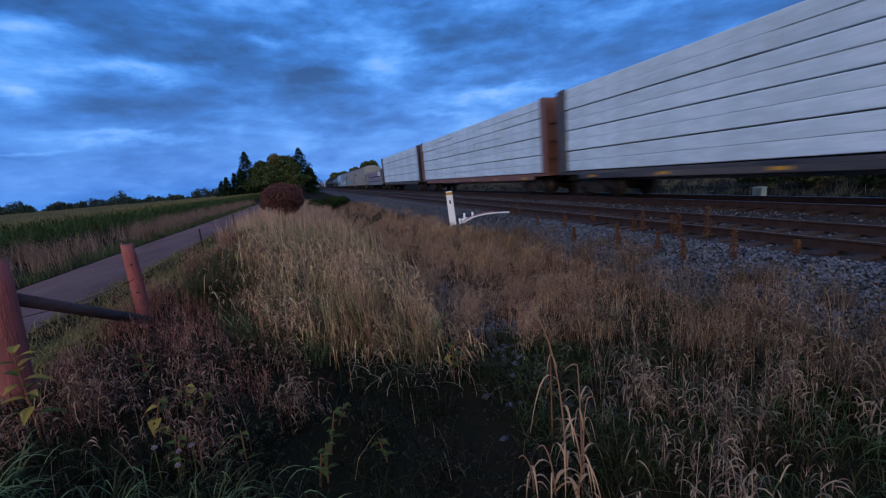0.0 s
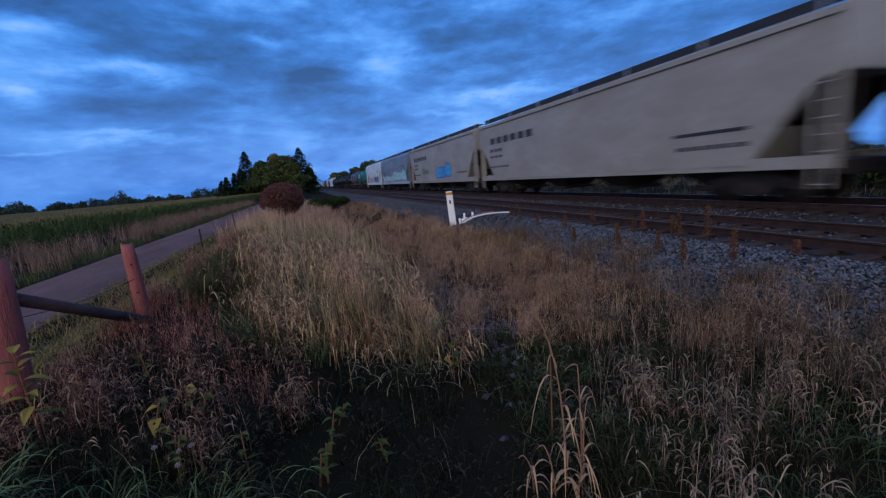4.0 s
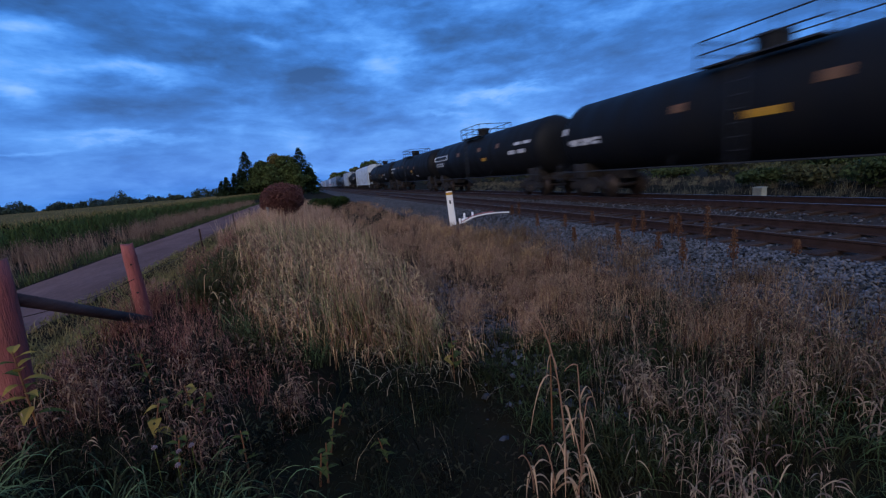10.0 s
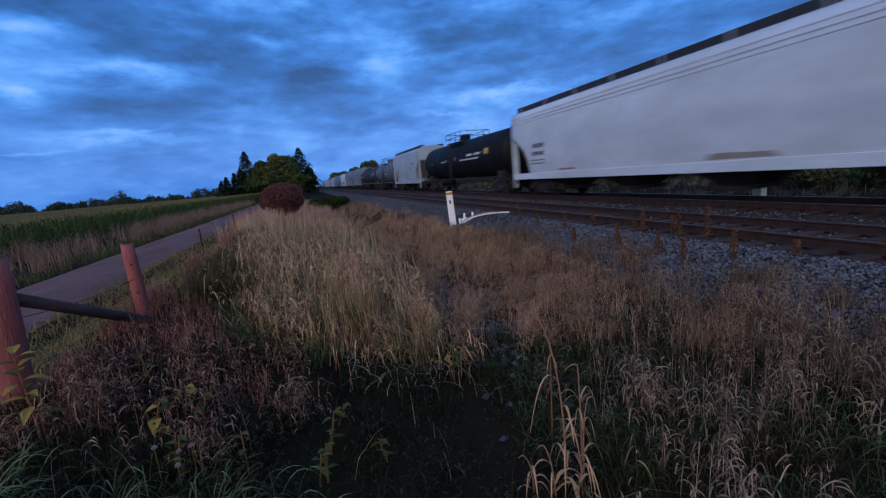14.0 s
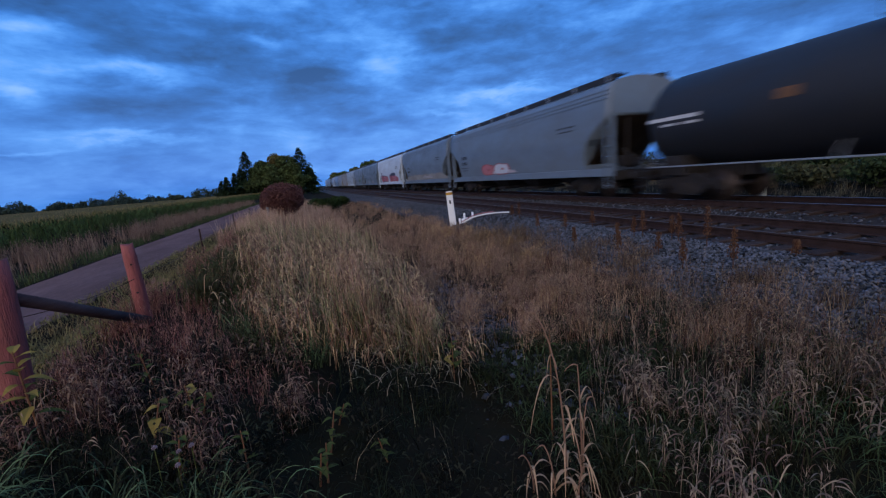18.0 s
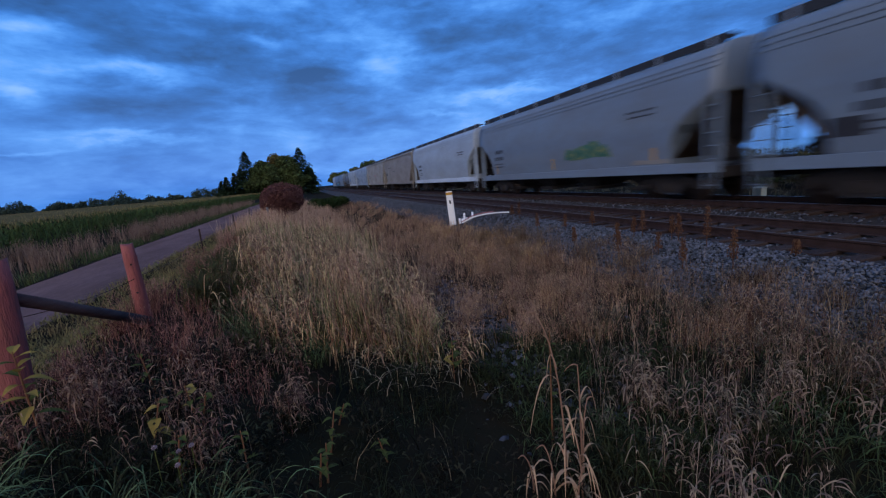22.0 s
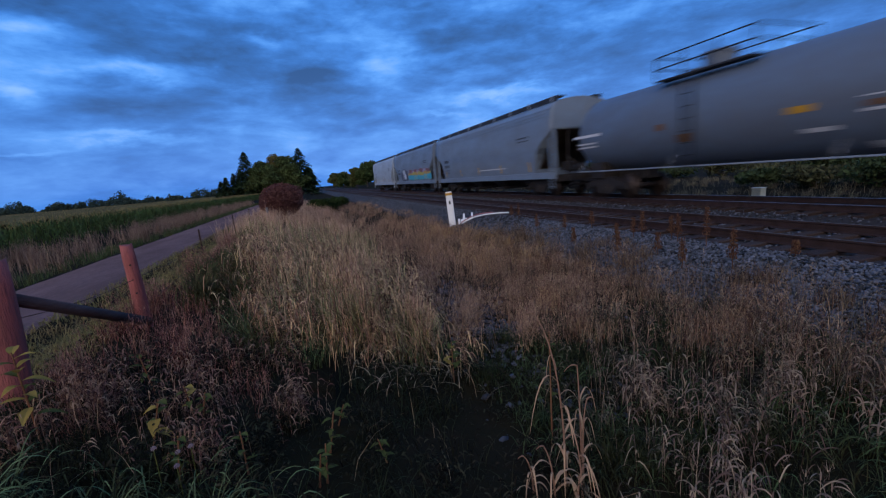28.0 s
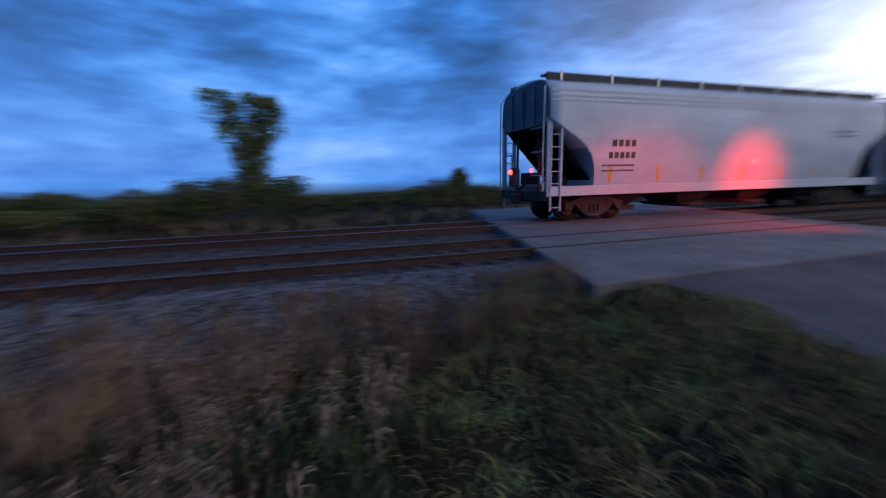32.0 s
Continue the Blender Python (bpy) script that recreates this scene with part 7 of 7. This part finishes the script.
def make_marker():
    white = material("white_marker_plastic", (0.78, 0.78, 0.78), 0.5, vary=0.12, scale=3, fine=20, tint=(0.55, 0.54, 0.52))
    x, y = 5.5, 15.69
    z = float(height(x, y))
    post = thing("marker_post", "white utility marker post with a yellow top band", "marker post", (x, y, z), "")
    post.rotation_euler = (radians(-2), radians(-3.0), radians(-15))
    bm = bmesh.new()
    prof = [(-0.135, -0.02), (-0.10, -0.05), (0.10, -0.05), (0.135, -0.02), (0.10, 0.03), (-0.10, 0.03)]
    rings = [[bm.verts.new((px * (1.0 if zz < 1.5 else 0.96), py, zz)) for px, py in prof] for zz in (-0.15, 0.5, 1.0, 1.53)]
    for a, b in zip(rings, rings[1:]):
        for i in range(6):
            bm.faces.new((a[i], a[(i + 1) % 6], b[(i + 1) % 6], b[i]))
    bm.faces.new(rings[-1])
    part("post", bm, white, post)
    bm = bmesh.new()
    for i in range(6):
        (ax, ay), (bx, by) = prof[i], prof[(i + 1) % 6]
        k = 1.03
        bm.faces.new([bm.verts.new(p) for p in ((ax * k, ay * k - 0.002, 1.38), (bx * k, by * k - 0.002, 1.38), (bx * k, by * k - 0.002, 1.485), (ax * k, ay * k - 0.002, 1.485))])
    part("yellow_band", bm, YELLOW_TAPE, post, "yellow band below the top")
    bm = bmesh.new()
    box(bm, -0.035, 0.03, -0.056, -0.0515, 1.02, 1.16)
    part("label_plate", bm, INK, post, "small dark label")
    # stub pipes and cables at its foot
    stubs = thing("cable_stubs", "cluster of white plastic pipe stubs in the ballast", "pipes", (x + 0.35, y - 0.1, z))
    rng = random.Random(4)
    for i in range(6):
        bm = bmesh.new()
        h = rng.uniform(0.34, 0.6)
        px, py = 0.12 * i - 0.12, rng.uniform(-0.1, 0.1)
        rod(bm, (px, py, -0.05), (px + rng.uniform(-0.05, 0.05), py, h), 0.045, 10)
        stub = part("pipe_stub", bm, white, stubs, "", True)
    for name, mat, pts, r in (("white_cable", white, [(5.75, 15.5, -0.52), (6.05, 15.0, -0.28), (6.35, 14.6, -0.16), (6.8, 14.3, -0.12), (7.25, 14.1, -0.13)], 0.026),
                              ("white_cable", white, [(5.8, 15.5, -0.5), (6.1, 15.2, -0.47), (6.35, 14.9, -0.40)], 0.022),
                              ("pink_cable", material("faded_pink_cable", (0.42, 0.16, 0.17), 0.5), [(5.8, 15.5, -0.46), (6.1, 15.1, -0.22), (6.4, 14.7, -0.11), (6.75, 14.45, -0.08)], 0.017)):
        bm = bmesh.new()
        fine = []
        for k in range(len(pts) - 1):
            p0, p1, p2, p3 = [Vector(pts[min(max(k + d, 0), len(pts) - 1)]) for d in (-1, 0, 1, 2)]
            for j in range(5):
                s = j / 5
                fine.append(0.5 * ((2 * p1) + (p2 - p0) * s + (2 * p0 - 5 * p1 + 4 * p2 - p3) * s * s + (3 * p1 - p0 - 3 * p2 + p3) * s ** 3))
        fine.append(Vector(pts[-1]))
        tube(bm, fine, r)
        me = bpy.data.meshes.new(name)
        bm.to_mesh(me)
        bm.free()
        me.materials.append(mat)
        tagged(new(name, me), ("white" if name[0] == "w" else "faded pink") + " loose cable arching over the ballast", "cable", group="cables by the marker post")


def make_box():
    """The small equipment box beyond the tracks."""
    cream = material("cream_box_paint", (0.62, 0.58, 0.42), 0.6, vary=0.25, scale=4, fine=20)
    unit = thing("track_box", "small cream lineside box on short legs", "equipment box", (17.1, 11.6, float(height(17.1, 11.6))))
    bm = bmesh.new()
    box(bm, -0.16, 0.16, -0.18, 0.18, 0.22, 0.58, 0.02)
    part("case", bm, cream, unit)
    bm = bmesh.new()
    box(bm, -0.18, 0.18, -0.20, 0.20, 0.58, 0.62, 0.012)
    part("lid", bm, cream, unit)
    for sx in (-0.12, 0.12):
        for sy in (-0.13, 0.13):
            bm = bmesh.new()
            rod(bm, (sx, sy, -0.1), (sx, sy, 0.23), 0.025, 6)
            part("leg", bm, GALV, unit)
    for x, y, h in ((21.5, 96.0, 5.5),):
        pole = thing("utility_pole", "weathered wooden pole beyond the tracks", "pole", (x, y, float(height(x, y))))
        bm = bmesh.new()
        rod(bm, (0, 0, -0.2), (0, 0, h), 0.13, 8, 0.09)
        part("shaft", bm, BARK, pole)
        bm = bmesh.new()
        box(bm, -0.8, 0.8, -0.05, 0.05, h - 0.5, h - 0.38)
        part("crossarm", bm, BARK, pole)


def leaf_blade(bm, base, way, length, width, droop):
    """A broad pointed leaf with a keel."""
    base, way = Vector(base), Vector(way).normalized()
    side = way.cross(Vector((0, 0, 1))).normalized()
    rows = []
    for k, w in enumerate((0.12, 0.75, 1.0, 0.8, 0.42, 0.02)):
        s = k / 5
        c = base + way * length * s + Vector((0, 0, -droop * length * s * s))
        rows.append((bm.verts.new(c - side * width * w / 2 + Vector((0, 0, 0.12 * width * w))), bm.verts.new(c), bm.verts.new(c + side * width * w / 2 + Vector((0, 0, 0.12 * width * w)))))
    for a, b in zip(rows, rows[1:]):
        bm.faces.new((a[0], a[1], b[1], b[0])), bm.faces.new((a[1], a[2], b[2], b[1]))


def leafy_plant(name, label, at, h, n, length, width, mats, seed, droop=0.4, group=""):
    rng = random.Random(seed)
    z = float(height(at[0], at[1]))
    plant = thing(name, label, "plant", (at[0], at[1], z - 0.02), group)
    stem_mat = mats[-1]
    bm = bmesh.new()
    lean = (rng.uniform(-0.08, 0.08), rng.uniform(-0.08, 0.08))
    rod(bm, (0, 0, 0), (lean[0], lean[1], h), 0.009, 6, 0.004)
    part("stem", bm, stem_mat, plant)
    for i in range(n):
        s = 0.35 + 0.65 * (i + 0.5) / n
        a = i * 2.4 + rng.uniform(-0.3, 0.3)
        bm = bmesh.new()
        leaf_blade(bm, (lean[0] * s, lean[1] * s, h * s), (math.cos(a), math.sin(a), rng.uniform(0.1, 0.9)), length * rng.uniform(0.7, 1.1) * (1.15 - 0.4 * s), width * rng.uniform(0.8, 1.1), droop * rng.uniform(0.6, 1.4))
        part("leaf", bm, mats[i % (len(mats) - 1)], plant)


def dry_stalk(at, h, seed, leaves, bend, label):
    """A tall dead grass-like weed with curled leaves."""
    rng = random.Random(seed)
    z = float(height(at[0], at[1]))
    plant = thing("dry_weed_stalk", label, "weed", (at[0], at[1], z - 0.02), "tall dry stalks")
    mat = bpy.data.materials["dead_stalk"]
    bm = bmesh.new()
    pts = [Vector((bend[0] * s ** 3, bend[1] * s * s, h * (s - 0.12 * s ** 4))) for s in [k / 9 for k in range(10)]]
    tube(bm, pts, 0.0085, 0.004)
    part("stem", bm, mat, plant, "", True)
    for i in range(leaves):
        s = 0.12 + 0.5 * i / max(1, leaves - 1)
        a = rng.uniform(0, 6.28)
        base = Vector((bend[0] * s ** 3, bend[1] * s * s, h * s))
        bm = bmesh.new()
        way, ln, wd = Vector((math.cos(a), math.sin(a), 0)), rng.uniform(0.18, 0.36), rng.uniform(0.012, 0.022)
        side = Vector((-math.sin(a), math.cos(a), 0))
        rows = []
        for k in range(8):
            t = k / 7
            c = base + way * ln * (t ** 0.9) * 0.85 + Vector((0, 0, ln * (1.5 * t - 2.3 * t * t)))
            w = wd * (1 - t) ** 0.6 * 0.5 + 0.001
            rows.append((bm.verts.new(c - side * w), bm.verts.new(c + side * w)))
        for p, q in zip(rows, rows[1:]):
            bm.faces.new((p[0], p[1], q[1], q[0]))
        part("leaf", bm, mat, plant)
    # the nodding head, a slender tapering spike
    bm = bmesh.new()
    way = Vector((-0.10 if bend[0] < 0 else 0.10, 0.02, 0)) * min(1.0, h)
    tube(bm, [pts[-1] + way * s + Vector((0, 0, 0.07 * min(1.0, h) * (s - 1.5 * s * s))) for s in (0, 0.2, 0.4, 0.6, 0.8, 1.0)], 0.007, 0.002)
    part("seed_head", bm, mat, plant, "", True)


def dock_stalk(at, h, seed):
    """A rust-brown dock stalk with clusters of seeds, by the ballast."""
    rng = random.Random(seed)
    z = float(ballast_height(at[0])) if at[0] > 5.15 else float(height(at[0], at[1]))
    plant = thing("dock_stalk", "rust-brown dead dock stalk by the ballast", "weed", (at[0], at[1], z - 0.02), "dead stalks by the ballast")
    mat = bpy.data.materials["rusty_dock"]
    bm = bmesh.new()
    rod(bm, (0, 0, 0), (rng.uniform(-0.05, 0.05), 0, h), 0.009, 6, 0.004)
    part("stem", bm, mat, plant)
    bm = bmesh.new()
    for k in range(190):
        s = 0.3 + 0.65 * (rng.randrange(9) + rng.gauss(0.5, 0.22)) / 9
        a, r = rng.uniform(0, 6.28), rng.uniform(0.002, 0.095) * (1.25 - s * 0.85)
        c = Vector((r * math.cos(a), r * math.sin(a), h * s))
        bmesh.ops.create_cone(bm, cap_ends=True, segments=4, radius1=0.011, radius2=0.002, depth=0.03, matrix=Matrix.Translation(c))
    part("seed_head", bm, mat, plant, "crowded rust-coloured seeds")


def make_plants():
    yel, grn = leafy("yellowing_leaf", (0.33, 0.235, 0.07), (0.20, 0.17, 0.055), 0.3), leafy("weed_green_leaf", (0.065, 0.095, 0.032), (0.10, 0.10, 0.038), 0.3)
    stem = leafy("reddish_stem", (0.20, 0.09, 0.06), (0.13, 0.08, 0.05), 0.2)
    label = "broad-leaved weed with yellowing leaves"
    leafy_plant("broadleaf_weed", label, (-1.95, 3.3), 0.72, 15, 0.22, 0.07, [grn, yel, yel, stem], 1, 0.5, "broad-leaved weeds")
    leafy_plant("broadleaf_weed", label, (-1.28, 3.15), 0.36, 6, 0.15, 0.075, [yel, grn, stem], 2, 0.7, "broad-leaved weeds")
    leafy_plant("broadleaf_weed", label, (-1.07, 3.45), 0.36, 6, 0.14, 0.06, [grn, yel, stem], 3, 0.5, "broad-leaved weeds")
    leafy_plant("broadleaf_weed", "broad-leaved green weed on the bank", (-1.5, 4.0), 0.45, 8, 0.15, 0.05, [grn, grn, stem], 4, 0.4, "broad-leaved weeds")
    leafy_plant("broadleaf_weed", "lone green weed growing among the stones", (1.31, 4.15), 0.52, 9, 0.17, 0.07, [grn, yel, grn, stem], 5, 0.35, "broad-leaved weeds")
    leafy_plant("broadleaf_weed", "thin weed with two bright green leaves", (1.72, 2.78), 1.05, 3, 0.11, 0.055, [grn, grn, stem], 6, 0.3, "broad-leaved weeds")
    rng = random.Random(14)
    for i in range(9):
        x, y = rng.uniform(-1.2, 0.4), rng.uniform(2.4, 3.8)
        leafy_plant("broadleaf_weed", "small dark green weed in the ditch", (x, y), rng.uniform(0.2, 0.35), 6, 0.12, 0.045, [grn, grn, stem], 20 + i, 0.5, "broad-leaved weeds")
    leafy("dead_stalk", (0.38, 0.235, 0.185), (0.24, 0.14, 0.11), 0.4)
    dry_stalk((1.53, 2.30), 1.64, 1, 9, (-0.18, 0.04), "tall bent dry stalk with curled tan leaves")
    for i, (x, y, h) in enumerate(((1.38, 2.22, 0.55), (1.58, 2.18, 0.6), (1.74, 2.40, 1.06), (1.68, 2.30, 0.8), (1.28, 2.35, 0.4), (1.48, 2.1, 0.45))):
        dry_stalk((x, y), h, 5 + i, 5 if h < 0.9 else 3, (rng.uniform(-0.08, 0.08), rng.uniform(-0.05, 0.05)), "dry tan grass stalk with curled leaves")
    leafy("rusty_dock", (0.105, 0.052, 0.040), (0.06, 0.034, 0.028), 0.5)
    for i, (x, y, h) in enumerate(((6.75, 5.45, 0.8), (6.8, 6.1, 0.62), (6.85, 6.3, 0.55), (6.8, 7.0, 0.62), (6.7, 7.15, 0.5), (6.9, 8.8, 0.5), (6.75, 12.4, 0.62), (6.8, 13.0, 0.5), (6.2, 4.55, 0.72), (6.3, 7.2, 0.55), (6.2, 6.0, 0.5), (6.9, 4.1, 0.3), (6.5, 9.4, 0.5), (6.3, 10.5, 0.55), (5.9, 5.2, 0.6), (5.8, 6.6, 0.6), (5.9, 8.2, 0.5))):
        dock_stalk((x, y), h, 40 + i)
    # pale flower heads at the camera's feet
    pale = material("pale_pink_petals", (0.28, 0.22, 0.23), 0.7, vary=0.2, scale=20, fine=80)
    for i, (x, y) in enumerate(((-0.98, 2.72), (-0.90, 2.70), (-1.06, 2.62), (-0.95, 2.58))):
        z = float(height(x, y))
        flower = thing("clover_flower", "pale pink clover flower in the grass", "flower", (x, y, z), "clover flowers")
        bm = bmesh.new()
        h = 0.24 + 0.05 * (i % 3)
        rod(bm, (0, 0, 0), (0, 0, h), 0.003, 5)
        part("stem", bm, grn, flower)
        bm = bmesh.new()
        for k in range(26):
            a, b = k * 2.4, math.acos(1 - 1.6 * (k + 0.5) / 26)
            d = Vector((math.sin(b) * math.cos(a), math.sin(b) * math.sin(a), math.cos(b))) * 0.016
            rod(bm, Vector((0, 0, h)), Vector((0, 0, h)) + d, 0.0022, 4, 0.003)
        part("petals", bm, pale, flower)


def make_signal():
    """The crossing's flashing red signal, whose beam falls on the passing car."""
    mast = thing("crossing_signal", "crossing signal mast with a red flasher", "signal", (4.3, -13.4, -0.2))
    bm = bmesh.new()
    rod(bm, (0, 0, 0), (0, 0, 3.4), 0.06, 10)
    part("mast", bm, GALV, mast)
    bm = bmesh.new()
    rod(bm, (0.02, 0, 2.5), (0.10, 0, 2.5), 0.30, 18)
    part("target", bm, WALK_DARK, mast, "round black backing plate")
    bm = bmesh.new()
    rod(bm, (0.10, 0, 2.5), (0.13, 0, 2.5), 0.14, 16)
    lit = glowing("red_flasher_lens", (1.0, 0.03, 0.02), 8.0)
    part("lens", bm, lit, mast, "lit red flasher lens")
    bm = bmesh.new()
    rod(bm, (-0.06, 0.12, 2.5), (-0.10, 0.20, 2.5), 0.14, 16)
    part("lens", bm, lit, mast, "lit red flasher lens")
    lamp = new("crossing_red_lamp", bpy.data.lights.new("crossing_red_lamp", "SPOT"))
    lamp.data.energy, lamp.data.color = 3300.0, (1.0, 0.03, 0.02)
    lamp.data.spot_size, lamp.data.spot_blend, lamp.data.shadow_soft_size = radians(36), 1.0, 0.12
    lamp.matrix_world = look((4.5, -13.4, 2.3), (11.1, -14.6, 1.3))
    twin = new("crossing_red_lamp_twin", lamp.data)
    twin.matrix_world = look((4.5, -12.9, 2.3), (11.1, -14.25, 1.25))
    low = new("crossing_red_lamp_low", bpy.data.lights.new("crossing_red_lamp_low", "SPOT"))
    low.data.energy, low.data.color = 2200.0, (1.0, 0.03, 0.02)
    low.data.spot_size, low.data.spot_blend, low.data.shadow_soft_size = radians(62), 1.0, 0.12
    low.matrix_world = look((4.5, -13.3, 2.3), (10.2, -10.0, 0.0))
    back = new("crossing_red_lamp_back", bpy.data.lights.new("crossing_red_lamp_back", "SPOT"))
    back.data.energy, back.data.color = 700.0, (1.0, 0.05, 0.04)
    back.data.spot_size, back.data.spot_blend, back.data.shadow_soft_size = radians(22), 1.0, 0.12
    back.matrix_world = look((4.2, -13.5, 2.5), (-2.1, 5.4, 0.3))


make_fence()
make_marker()
make_box()
make_plants()
make_signal()


make_ties()

motions()
